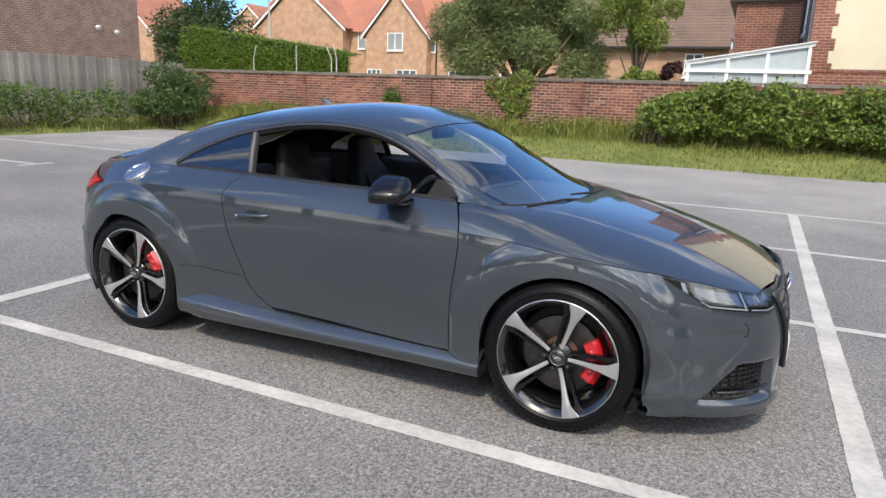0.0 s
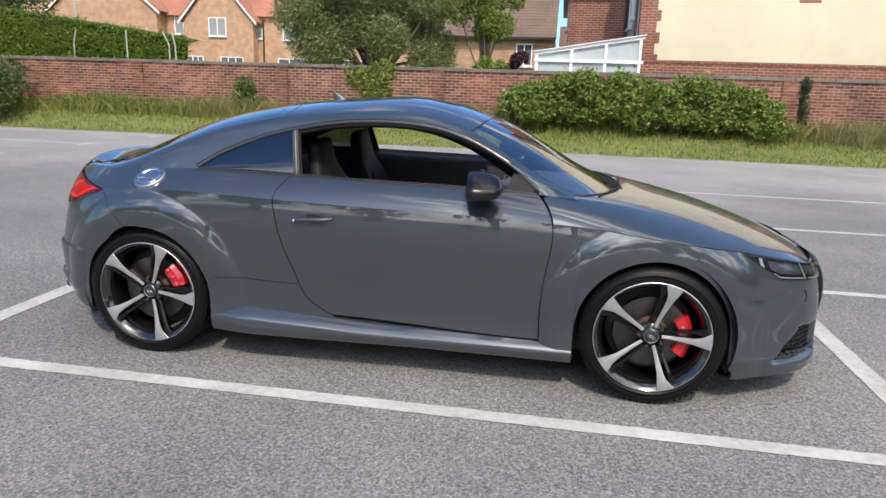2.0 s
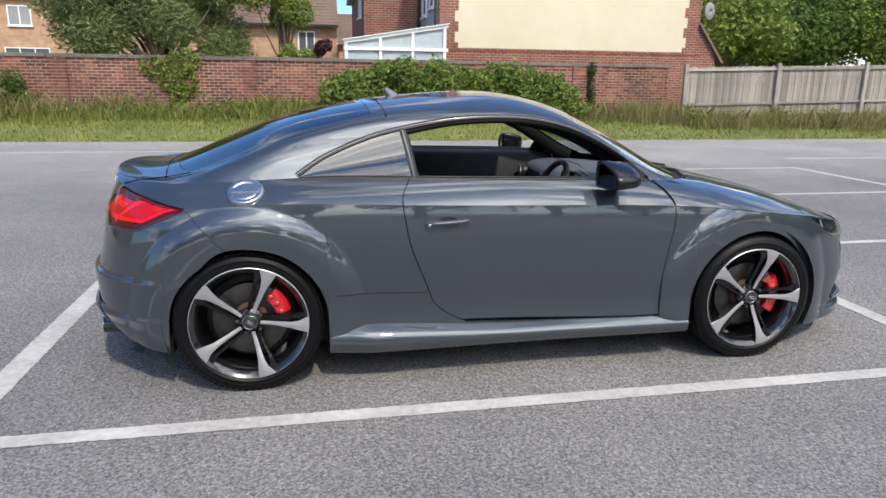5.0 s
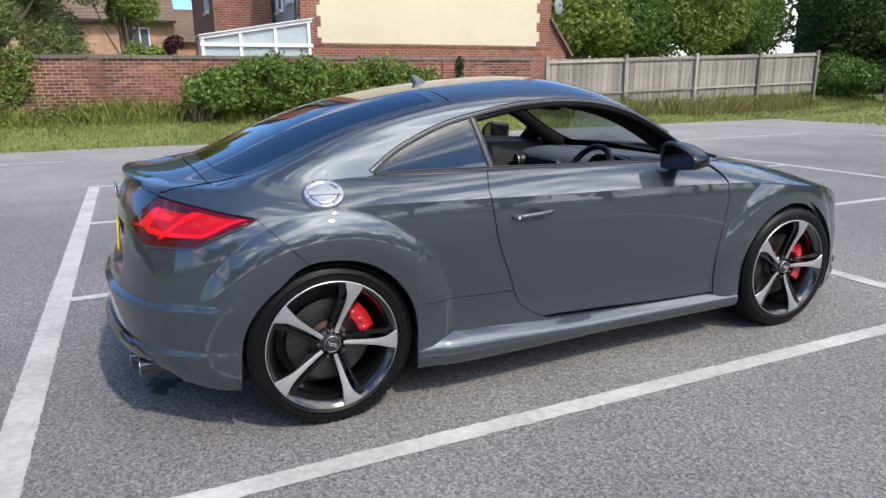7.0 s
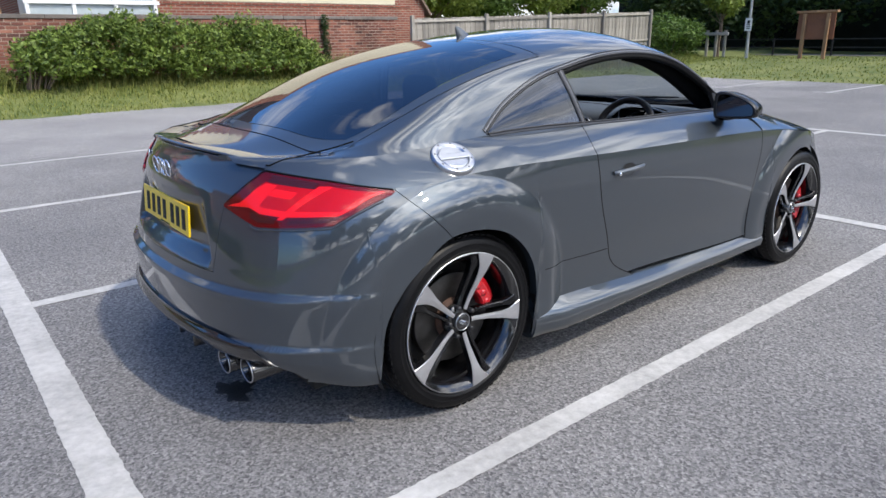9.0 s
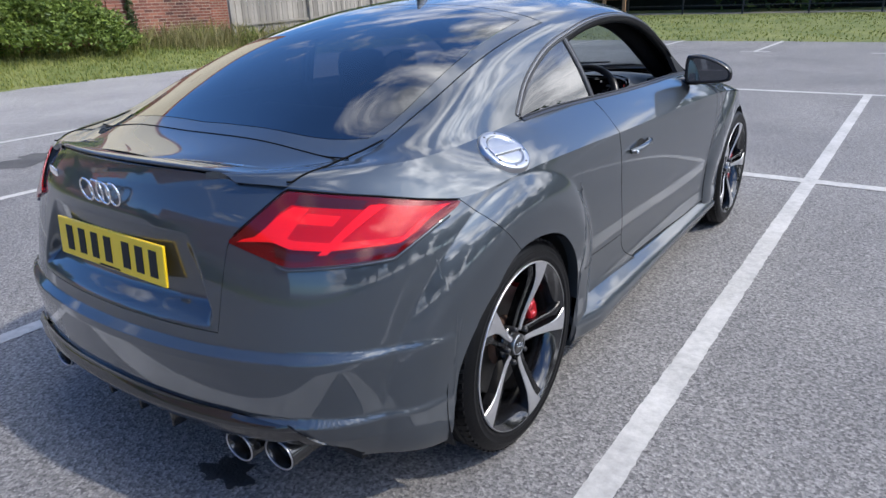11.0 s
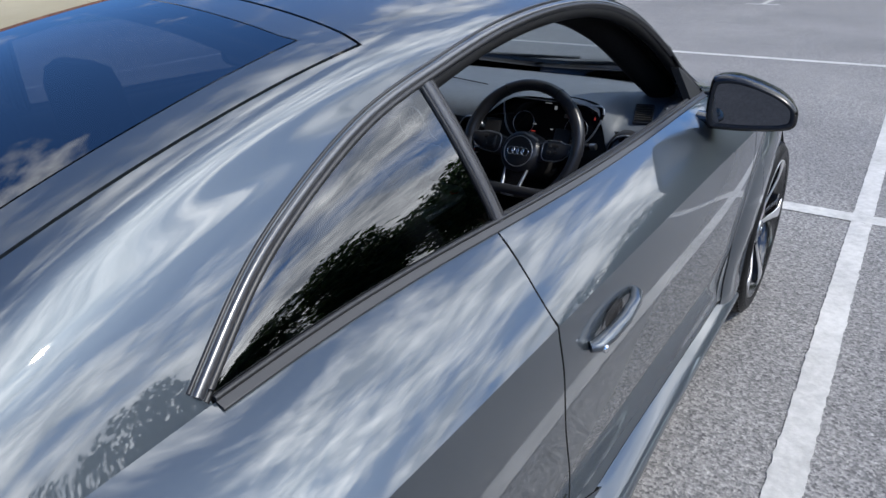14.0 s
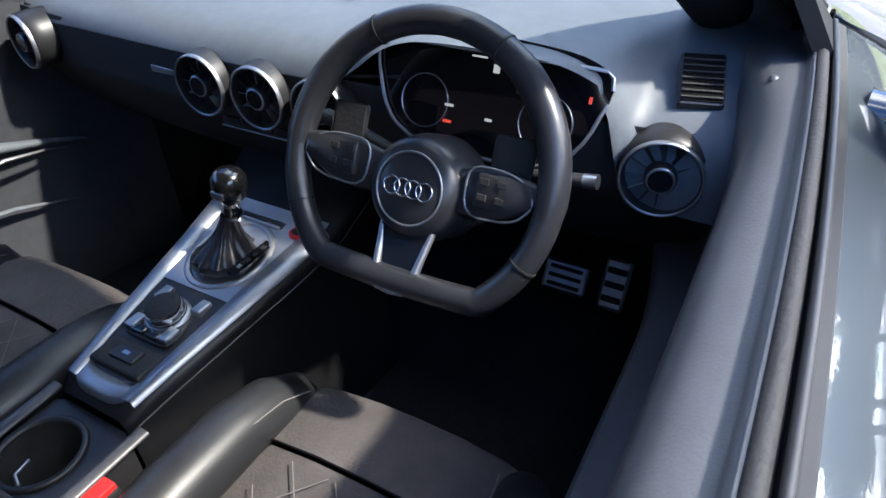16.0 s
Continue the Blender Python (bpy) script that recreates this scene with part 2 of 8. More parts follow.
M_GREYTRIM = material("grey_trim", (0.07, 0.071, 0.077), 0.35, scale=50, vary=0.1)
M_BELT = material("belt_strip", (0.022, 0.0225, 0.025), 0.34, scale=50, vary=0.1)
M_DARK = material("matt_black_plastic", (0.012, 0.012, 0.013), 0.7, scale=90, vary=0.25, bump=0.15, bump_scale=240)
M_GAP = material("shut_gap", (0.004, 0.004, 0.0045), 0.9, spec=0.1)
M_RUBBER = material("tyre_rubber", (0.0035, 0.0035, 0.004), 0.42, spec=0.20, scale=40, vary=0.3, bump=0.12, bump_scale=120)
M_ALLOY = material("machined_alloy", (0.58, 0.58, 0.59), 0.36, metal=0.85, scale=40, vary=0.06)
M_CHROME = material("chrome", (0.86, 0.87, 0.88), 0.07, metal=1.0)
M_SATIN = material("satin_aluminium", (0.50, 0.51, 0.53), 0.30, metal=1.0, scale=50, vary=0.07)
M_CAP = material("cap_aluminium", (0.50, 0.51, 0.53), 0.28, metal=1.0, scale=50, vary=0.07)
M_STEEL = material("brake_steel", (0.09, 0.087, 0.084), 0.45, metal=1.0, scale=30, vary=0.3)
M_RUST = material("rusty_steel", (0.07, 0.035, 0.022), 0.8, scale=25, vary=0.5)
M_RED = material("caliper_red", (0.46, 0.008, 0.014), 0.3, coat=0.7, scale=20, vary=0.1)
M_LAMP_RED = material("lamp_red", (1.0, 0.030, 0.045), 0.3, coat=0.3, spec=0.2)
M_LAMP_DARK = material("lamp_dark_red", (0.10, 0.003, 0.008), 0.22, coat=0.25, spec=0.2)
M_LAMP_MID = material("lamp_mid_red", (0.52, 0.005, 0.012), 0.25, coat=0.3, spec=0.2)
M_LAMP_SMOKE = material("lamp_smoke", (0.045, 0.030, 0.036), 0.2, coat=0.2)
M_LENS_RED = glass_material("lamp_red_lens", (1.0, 0.36, 0.40), gloss=0.07, base=0.05)
M_TINT = glass_material("tinted_glass", (0.085, 0.095, 0.11), base=0.13)
M_REAR = glass_material("rear_glass", (0.085, 0.095, 0.11), base=0.18)
M_SCREEN = glass_material("windscreen_glass", (0.60, 0.67, 0.70), base=0.20)
M_LENS = glass_material("lamp_lens", (0.92, 0.93, 0.95))
M_PLATE_Y = material("plate_yellow", (0.92, 0.62, 0.01), 0.35, coat=0.3)
M_PLATE_W = material("plate_white", (0.78, 0.78, 0.76), 0.35, coat=0.3)
M_MIRROR = material("mirror_glass", (0.12, 0.13, 0.15), 0.02, metal=1.0)


# ---------------------------------------------------------------- mesh helpers
def curve(*pts):
    """A natural cubic spline through (x, y) points, held straight past its ends."""
    px = np.array([p[0] for p in pts], float)
    py = np.array([p[1] for p in pts], float)
    n, h = len(px), np.diff(px)
    a = np.zeros((n, n))
    r = np.zeros(n)
    a[0, 0] = a[-1, -1] = 1
    for i in range(1, n - 1):
        a[i, i - 1], a[i, i], a[i, i + 1] = h[i - 1], 2 * (h[i - 1] + h[i]), h[i]
        r[i] = 6 * ((py[i + 1] - py[i]) / h[i] - (py[i] - py[i - 1]) / h[i - 1])
    mm = np.linalg.solve(a, r)

    def f(x):
        x = np.clip(np.asarray(x, float), px[0], px[-1])
        i = np.clip(np.searchsorted(px, x) - 1, 0, n - 2)
        d, u, v = h[i], px[i + 1] - x, x - px[i]
        return (mm[i] * u ** 3 + mm[i + 1] * v ** 3) / (6 * d) + (py[i] / d - mm[i] * d / 6) * u + (py[i + 1] / d - mm[i + 1] * d / 6) * v
    return f


def lin(*pts):
    px, py = [p[0] for p in pts], [p[1] for p in pts]
    return lambda x: np.interp(x, px, py)


def smooth(x, a, b):
    t = np.clip((np.asarray(x, float) - a) / (b - a), 0, 1)
    return t * t * (3 - 2 * t)


class Sheet:
    """Collects grids of points into one mesh."""

    def __init__(self):
        self.v, self.f, self.n = [], [], 0

    def add(self, verts, faces):
        self.v.append(np.asarray(verts, float).reshape(-1, 3))
        self.f += [tuple(i + self.n for i in q) for q in faces]
        self.n += len(self.v[-1])
        return self

    def grid(self, p, flip=False, rim=0.0, edges="ltrb", closed=False):
        """p: rows x columns x 3. rim: depth to which the open edges are turned in, against the normal."""
        r, c = p.shape[:2]
        idx = np.arange(r * c).reshape(r, c)
        if closed:
            idx = np.concatenate([idx, idx[:, :1]], 1)
        q = np.stack([idx[:-1, :-1], idx[:-1, 1:], idx[1:, 1:], idx[1:, :-1]], -1).reshape(-1, 4)
        if flip:
            q = q[:, ::-1]
        self.add(p, q.tolist())
        if rim:
            du, dv = np.gradient(p, axis=1), np.gradient(p, axis=0)
            nn = np.cross(du, dv)
            nn /= np.linalg.norm(nn, axis=-1, keepdims=True) + 1e-9
            if flip:
                nn = -nn
            for e, a, b in (("b", p[0], nn[0]), ("t", p[-1][::-1], nn[-1][::-1]), ("l", p[:, 0][::-1], nn[:, 0][::-1]), ("r", p[:, -1], nn[:, -1])):
                if e in edges:
                    strip = np.stack([a - b * rim, a], 0)
                    self.grid(strip, flip)
        return self

    def mesh(self, name, mat, smooth_=True):
        me = bpy.data.meshes.new(name)
        me.from_pydata(np.concatenate(self.v).tolist(), [], self.f)
        me.materials.append(mat)
        if smooth_:
            me.shade_smooth()
        me.update()
        return me


def part(name, what, mat, parent=None, label="", smooth_=True):
    """One mesh object under a thing or a part, from a Sheet or a bmesh."""
    if isinstance(what, Sheet):
        me = what.mesh(name, mat, smooth_)
    elif isinstance(what, bmesh.types.BMesh):
        me = bpy.data.meshes.new(name)
        what.to_mesh(me)
        what.free()
        me.materials.append(mat)
        if smooth_:
            me.shade_smooth()
    else:
        me = what
    ob = new(name, me)
    if parent is not None:
        ob.parent = parent
    if label:
        ob["label"] = label
    return ob


def box(x0, x1, y0, y1, z0, z1, bevel=0.0, seg=2, bm=None):
    bm = bm or bmesh.new()
    made = bmesh.ops.create_cube(bm, size=1)["verts"]
    for v in made:
        v.co = Vector(((x0 + x1) / 2 + v.co.x * (x1 - x0), (y0 + y1) / 2 + v.co.y * (y1 - y0), (z0 + z1) / 2 + v.co.z * (z1 - z0)))
    if bevel:
        es = list({e for v in made for e in v.link_edges})
        bmesh.ops.bevel(bm, geom=es, offset=bevel, segments=seg, affect="EDGES", profile=0.5)
    return bm


def turned(profile, n=48, axis="y"):
    """A Sheet that turns a profile of (radius, along) round an axis."""
    pr = np.array(profile, float)
    a = np.linspace(0, 2 * np.pi, n, endpoint=False)
    r, h = pr[:, :1], pr[:, 1:2]
    c, s = np.cos(a)[None], np.sin(a)[None]
    along = h * np.ones_like(c)
    p = {"y": np.stack([r * c, along, r * s], -1), "z": np.stack([r * c, r * s, along], -1), "x": np.stack([along, r * c, r * s], -1)}[axis]
    return Sheet().grid(p, closed=True)


def tube(points, radius, n=10, closed=False, sheet=None, flat=1.0):
    """A Sheet that sweeps a circle along points."""
    pts = np.array(points, float)
    m = len(pts)
    if closed:
        tan = np.roll(pts, -1, 0) - np.roll(pts, 1, 0)
    else:
        tan = np.gradient(pts, axis=0)
    tan /= np.linalg.norm(tan, axis=1, keepdims=True) + 1e-9
    up = np.array([0, 0, 1.0])
    if abs(tan[:, 2]).max() > 0.95:
        up = np.array([0.31, 0.95, 0.1])
    s1 = np.cross(tan, up)
    s1 /= np.linalg.norm(s1, axis=1, keepdims=True) + 1e-9
    s2 = np.cross(s1, tan)
    a = np.linspace(0, 2 * np.pi, n, endpoint=False)
    rad = np.broadcast_to(np.asarray(radius, float), (m,))[:, None, None]
    p = pts[:, None] + rad * (np.cos(a)[None, :, None] * s1[:, None] + flat * np.sin(a)[None, :, None] * s2[:, None])
    sheet = sheet or Sheet()
    if closed:
        p = np.concatenate([p, p[:1]], 0)
    sheet.grid(p, closed=True)
    if not closed:
        sheet.add(p[0], [tuple(range(n))[::-1]]).add(p[-1], [tuple(range(n))])
    return sheet


def slab(outline, depth, to3, bevel=0.0):
    """A bmesh: a flat outline of (u, v), thickened by depth; to3 maps (u, v, d) to the place."""
    bm = bmesh.new()
    a = [bm.verts.new(to3(u, v, 0)) for u, v in outline]
    b = [bm.verts.new(to3(u, v, depth)) for u, v in outline]
    n = len(a)
    top = bm.faces.new(b)
    bm.faces.new(a[::-1])
    for i in range(n):
        bm.faces.new((a[i], a[(i + 1) % n], b[(i + 1) % n], b[i]))
    if bevel:
        bmesh.ops.bevel(bm, geom=list(top.edges), offset=bevel, segments=2, affect="EDGES", profile=0.5)
    bmesh.ops.recalc_face_normals(bm, faces=bm.faces)
    return bm


def thing(name, label, category, at=(0, 0, 0), group="", kind=""):
    ob = new(name)
    ob.location = at
    ob.empty_display_size = 0.2
    return tagged(ob, label, category, group, kind)


# ---------------------------------------------------------------- the car's surface
# x ahead, a sideways from the middle, z up; origin under the middle of the wheelbase
XW, ZW, RT, RA = 1.2525, 0.330, 0.330, 0.352
crease_z = curve((-2.02, 0.945), (-1.90, 0.930), (-1.79, 0.912), (-1.68, 0.884), (-1.51, 0.850), (-1.3, 0.860), (-0.94, 0.866), (-0.54, 0.853), (0.1, 0.838),
                 (0.75, 0.822), (1.05, 0.800), (1.34, 0.765), (1.64, 0.722), (1.9, 0.668), (2.14, 0.600))
tail_x = lin((0.10, 1.86), (0.22, 1.97), (0.30, 2.035), (0.348, 2.058), (0.362, 2.038), (0.50, 2.050), (0.522, 2.049), (0.538, 2.024), (0.60, 2.010), (0.70, 1.990),
             (0.80, 1.968), (0.90, 1.952), (0.97, 1.946))
nose_x = curve((0.10, 2.07), (0.17, 2.12), (0.25, 2.130), (0.40, 2.130), (0.52, 2.120), (0.60, 2.095), (0.66, 2.060), (0.75, 2.02))
side_prof = curve((0, 0.848), (0.08, 0.868), (0.2, 0.869), (0.45, 0.883), (0.65, 0.894), (0.8, 0.899), (0.9, 0.898), (1.0, 0.891))
plan_w = curve((-2.1, 0.965), (-1.6, 0.985), (-1.25, 0.995), (-0.7, 0.99), (0, 0.985), (0.7, 0.99), (1.25, 0.99), (1.7, 0.98), (2.1, 0.96))


tail_p = curve((0.10, 14.0), (0.36, 13.0), (0.54, 12.2), (0.70, 11.2), (0.77, 10.2), (0.85, 8.0), (0.91, 6.4), (0.98, 5.8))


def power(x, z):
    """The plan's roundness towards tail and nose: along x, and sideways."""
    back = np.asarray(x) < 0
    return np.where(back, tail_p(z), lin((0.10, 6.5), (0.36, 5.0), (0.52, 4.0))(z)), np.where(back, 2.0, 4.0)


def ends(x, z):
    ln = np.where(x < 0, tail_x(z), nose_x(z))
    xi = np.clip(np.abs(x) / ln, 0, 1)
    p, q = power(x, z)
    return np.maximum(1 - xi ** p, 0) ** (1 / q)


def flare(x, z):
    out = 0
    for xc in (-XW, XW):
        r = np.hypot(x - xc, z - ZW)
        f = np.clip((0.525 - r) / 0.11, 0, 1)
        g = np.clip((0.33 + 0.2 * (x * xc > xc * xc) - (ZW - z)) / 0.2, 0, 1)
        out = out + 0.030 * f * (2 - f) * g * g * (3 - 2 * g)
    return out


def half_width(x, z):
    q = np.clip((z - 0.17) / (crease_z(x) - 0.17), -0.3, 1.0)
    return side_prof(q) * plan_w(x) + flare(x, z)


def side(x, z):
    """A point of the body's side."""
    x, z = np.broadcast_arrays(np.asarray(x, float), np.asarray(z, float))
    return np.stack([x, half_width(x, z) * ends(x, z), z], -1)


def end(th, z, sgn):
    """A point of the tail (sgn -1) or nose (+1); th: 0 at the side to 1 in the middle."""
    th, z = np.broadcast_arrays(np.asarray(th, float), np.asarray(z, float))
    a = th * np.pi / 2
    p, q = power(sgn, z)
    xi, e = np.sin(a) ** (2 / p), np.maximum(np.cos(a), 0) ** (2 / q)
    x = sgn * xi * np.where(sgn < 0, tail_x(z), nose_x(z))
    return np.stack([x, half_width(x, z) * e, z], -1)


def end_th(x, z, sgn):
    return 2 / np.pi * np.arcsin(np.clip((np.abs(x) / (tail_x(z) if sgn < 0 else nose_x(z))) ** (power(sgn, z)[0] / 2), 0, 1))


def end_y(a, z, sgn):
    """A point of tail or nose at the sideways place a."""
    a, z = np.broadcast_arrays(np.asarray(a, float), np.asarray(z, float))
    ln = tail_x(z) if sgn < 0 else nose_x(z)
    w = half_width(sgn * ln * 0.94, z)
    p, q = power(sgn, z)
    xi = np.maximum(1 - (np.abs(a) / w) ** q, 0) ** (1 / p)
    return np.stack([sgn * ln * xi, a, z], -1)


def soft_curve(width, *pts):
    """A curve averaged over a stretch, so that reflections run evenly."""
    f = curve(*pts)
    taps = ((-1.5, 0.12), (-0.75, 0.24), (0, 0.28), (0.75, 0.24), (1.5, 0.12))
    return lambda x: sum(k * f(np.asarray(x, float) + d * width) for d, k in taps)


# cabin: sections from the crease over belt, glass and roof rail to the middle
f_belt = soft_curve(0.22, (-1.99, 0.90), (-1.75, 0.88), (-1.5, 0.875), (-1.2, 0.848), (-0.97, 0.817), (-0.5, 0.846), (0, 0.868), (0.66, 0.835), (0.9, 0.82), (1.14, 0.80))
z_belt = soft_curve(0.18, (-2.02, 0.950), (-1.75, 0.935), (-1.5, 0.938), (-1.2, 0.955), (-0.97, 0.964), (-0.5, 0.957), (0, 0.948), (0.66, 0.932), (0.9, 0.912), (1.14, 0.875))
f_rail = soft_curve(0.18, (-1.99, 0.61), (-1.75, 0.66), (-1.5, 0.685), (-1.2, 0.664), (-0.9, 0.650), (-0.64, 0.648), (-0.1, 0.672), (0.35, 0.675), (0.6, 0.735), (0.85, 0.765), (1.14, 0.72))
z_rail = soft_curve(0.07, (-2.02, 0.940), (-1.75, 0.933), (-1.5, 0.970), (-1.2, 1.090), (-0.9, 1.175), (-0.64, 1.226), (-0.1, 1.258), (0.2, 1.235), (0.35, 1.190), (0.6, 1.045), (0.85, 0.925), (1.14, 0.870))
z_mid = curve((-2.02, 0.968), (-1.88, 0.958), (-1.74, 0.964), (-1.41, 1.082), (-1.08, 1.205), (-0.85, 1.260), (-0.6, 1.300), (-0.28, 1.332), (-0.05, 1.342), (0.14, 1.324), (0.33, 1.276),
              (0.5, 1.208), (0.7, 1.105), (0.87, 1.005), (1.08, 0.900), (1.14, 0.872))


def cabin(x, w):
    """w: 0 crease, 1 belt, 2 glass, 3 rail, 4 roof, 5 middle."""
    x, w = np.broadcast_arrays(np.asarray(x, float), np.asarray(w, float))
    zc = crease_z(x)
    a0 = half_width(x, zc) * ends(x, zc)
    a1, a3 = a0 * f_belt(x), a0 * f_rail(x)
    z1, z3, z5 = z_belt(x), z_rail(x), z_mid(x)
    tall = np.clip((z3 - z1) / 0.27, 0, 1.1)
    a2, z2 = 0.38 * a1 + 0.62 * a3 + 0.013 * tall + 0.032 * np.exp(-((x + 1.30) / 0.32) ** 2), z1 + 0.68 * (z3 - z1)
    a4, z4 = 0.55 * a3, z3 + (z5 - z3) * 0.79
    k = np.stack([np.stack([a0 + 0.03, zc - 0.1 + 0 * a0], -1), np.stack([a0, zc], -1), np.stack([a1, z1], -1), np.stack([a2, z2], -1), np.stack([a3, z3], -1),
                  np.stack([a4, z4], -1), np.stack([0 * a0, z5], -1), np.stack([-a4, z4], -1)])
    i = np.clip(np.floor(w).astype(int), 0, 4)
    t = (w - i)[..., None]
    g = lambda j: np.take_along_axis(k, (i + j)[None, ..., None], 0)[0]
    p0, p1, p2, p3 = g(0), g(1), g(2), g(3)
    p0 = np.where((i == 0)[..., None], 2 * p1 - p2 + np.stack([0.03 + 0 * a0, -0.02 + 0 * a0], -1), p0)
    m1, m2 = (p2 - p0) / 2, (p3 - p1) / 2
    # the shoulder below the windows is crowned, and meets the pillar in a fillet behind them
    fade, win = smooth(x, -1.75, -1.45), smooth(x, -1.25, -0.95)[..., None]
    low, up = ((i == 0) * fade)[..., None], ((i == 1) * fade)[..., None]
    m1 = m1 + ((p2 - p1) * (np.array([0.88, 1.12]) + win * np.array([-0.16, 0.10])) - m1) * low
    m2 = m2 + ((p2 - p1) * (np.array([1.06, 0.94]) + win * np.array([0.24, -0.20])) - m2) * low
    m1 = m1 + ((p2 - p1) * np.array([0.90, 1.06]) - m1) * up
    q = (2 * t ** 3 - 3 * t ** 2 + 1) * p1 + (t ** 3 - 2 * t ** 2 + t) * m1 + (3 * t ** 2 - 2 * t ** 3) * p2 + (t ** 3 - t ** 2) * m2
    return np.stack([x, q[..., 0], q[..., 1]], -1)


z_hood = curve((0.70, 0.945), (0.95, 0.925), (1.15, 0.903), (1.35, 0.868), (1.6, 0.812), (1.8, 0.752), (1.97, 0.690), (2.1, 0.630))


def low_edge(x):
    """The lower edge of the side: wheel arches and sill."""
    x = np.asarray(x, float)
    z = np.full_like(x, 0.175)
    for xc in (-XW, XW):
        d = np.abs(x - xc)
        z = np.where(d < RA, ZW + np.sqrt(np.maximum(RA ** 2 - d ** 2, 0)), z)
    return z


door_back = curve((0.25, -0.19), (0.29, -0.28), (0.33, -0.355), (0.45, -0.44), (0.67, -0.525), (0.80, -0.552), (0.90, -0.550), (0.96, -0.505))
door_front = curve((0.25, 0.745), (0.5, 0.745), (0.7, 0.772), (0.80, 0.775), (0.86, 0.755), (0.93, 0.695), (0.96, 0.66))
bumper_cut = lin((0.60, -1.27), (0.70, -1.36), (0.845, -1.50))
window_z = curve((-1.015, 0.971), (-0.985, 0.991), (-0.95, 1.014), (-0.904, 1.041), (-0.843, 1.070), (-0.776, 1.098), (-0.647, 1.143), (-0.5, 1.176), (-0.358, 1.203), (-0.208, 1.220),
                 (-0.055, 1.225), (0.1, 1.217), (0.304, 1.174), (0.462, 1.105), (0.62, 1.005), (0.70, 0.940))
W_STEPS = np.linspace(1.0, 3.0, 81)


def window_top(x):
    """The section's place w of the windows' upper edge."""
    x = np.asarray(x, float)
    zs = cabin(x[..., None], W_STEPS)[..., 2]
    to = window_z(x)
    k = np.clip((zs < to[..., None]).sum(-1), 1, 80)
    za = np.take_along_axis(zs, (k - 1)[..., None], -1)[..., 0]
    zb = np.take_along_axis(zs, k[..., None], -1)[..., 0]
    return W_STEPS[k - 1] + 0.025 * np.clip((to - za) / np.maximum(zb - za, 1e-6), 0, 1)


def turn_side(p, sg):
    q = np.array(p, float)
    q[..., 1] *= sg
    return q


def span(a, b, n, ease=0.0):
    t = np.linspace(0, 1, n)
    if ease:
        t = (1 - ease) * t + ease * (0.5 - 0.5 * np.cos(np.pi * t))
    return a + (b - a) * t

p_hood = curve((0.68, 10.0), (0.85, 7.5), (1.05, 4.6), (1.35, 3.0), (1.7, 2.5), (2.1, 2.4))


def hood(x, g):
    """g: 1 at the crease, 0 in the middle."""
    x, g = np.broadcast_arrays(np.asarray(x, float), np.asarray(g, float))
    zc = crease_z(x)
    a0 = half_width(x, zc) * ends(x, zc)
    z = zc + (z_hood(x) - zc) * np.maximum(1 - np.abs(g) ** p_hood(x), 0) ** 0.85
    return np.stack([x, a0 * g, z], -1)


w_hatch = curve((-1.86, 1.15), (-1.79, 1.35), (-1.68, 1.95), (-1.58, 2.45), (-1.48, 2.78), (-1.3, 2.86), (-0.9, 2.88), (-0.60, 2.90))
lid_a = lin((0.56, 0.43), (0.785, 0.445), (0.80, 0.452), (0.91, 0.545), (0.97, 0.60))

car = thing("coupe_car", "glossy grey two-door coupe with black and silver alloy wheels", "car")


def door_panel(sg):
    rows, cols = 40, 70
    s = span(0, 1, cols)[None]
    t = span(0, 1, rows)[:, None]
    z0 = lambda x: 0.290 - 0.030 * smooth(x, -0.3, 0.7)
    z = 0.3 + 0.5 * t + 0 * s
    for _ in range(5):
        x = door_back(z) * (1 - s) + door_front(z) * s + 0.0012 * (1 - 2 * s)
        z = z0(x) + (crease_z(x) - z0(x)) * t
    # round the lower back corner
    low = turn_side(side(x, z), sg)
    sh = Sheet().grid(low, sg > 0, 0.014, "blr")
    t2 = span(0, 1, 14)[:, None]
    zz = np.array(crease_z(0.1)) + 0.11 * t2 + 0 * s
    for _ in range(4):
        x2 = door_back(zz) * (1 - s) + door_front(zz) * s + 0.0012 * (1 - 2 * s)
        up = cabin(x2, t2 * 0.985)
        zz = up[..., 2]
    sh.grid(turn_side(up, sg), sg > 0, 0.014, "tlr")
    d = part("door", sh, M_PAINT, car, "glossy grey door panel")
    # the dark gap behind the panel's edges
    zz = span(0.275, 0.945, 60)
    for edge in (door_back(zz), door_front(zz)):
        flank = side(edge, zz)
        gap = []
        for x_, z_, p_ in zip(edge, zz, flank):
            if z_ <= crease_z(x_):
                gap.append(p_)
        xe, ze = edge[len(gap):], zz[len(gap):]
        for x_, z_ in zip(xe, ze):
            ws_ = np.linspace(0, 1.05, 80)
            c_ = cabin(x_ + 0 * ws_, ws_)
            gap.append([x_, np.interp(z_, c_[:, 2], c_[:, 1]), z_])
        gap = np.array(gap)
        gap[:, 1] -= 0.0035
        rad_ = np.where(gap[:, 2] > crease_z(gap[:, 0]) + 0.01, 0.0030, 0.0042)
        part("shut_gap", tube(turn_side(gap, sg), rad_, 8), M_GAP, d)
    xb = span(-0.24, 0.742, 40)
    low_ = side(xb, z0(xb) - 0.0015)
    low_[:, 1] -= 0.0035
    part("shut_gap", tube(turn_side(low_, sg), 0.0042, 8), M_GAP, d)
    return d


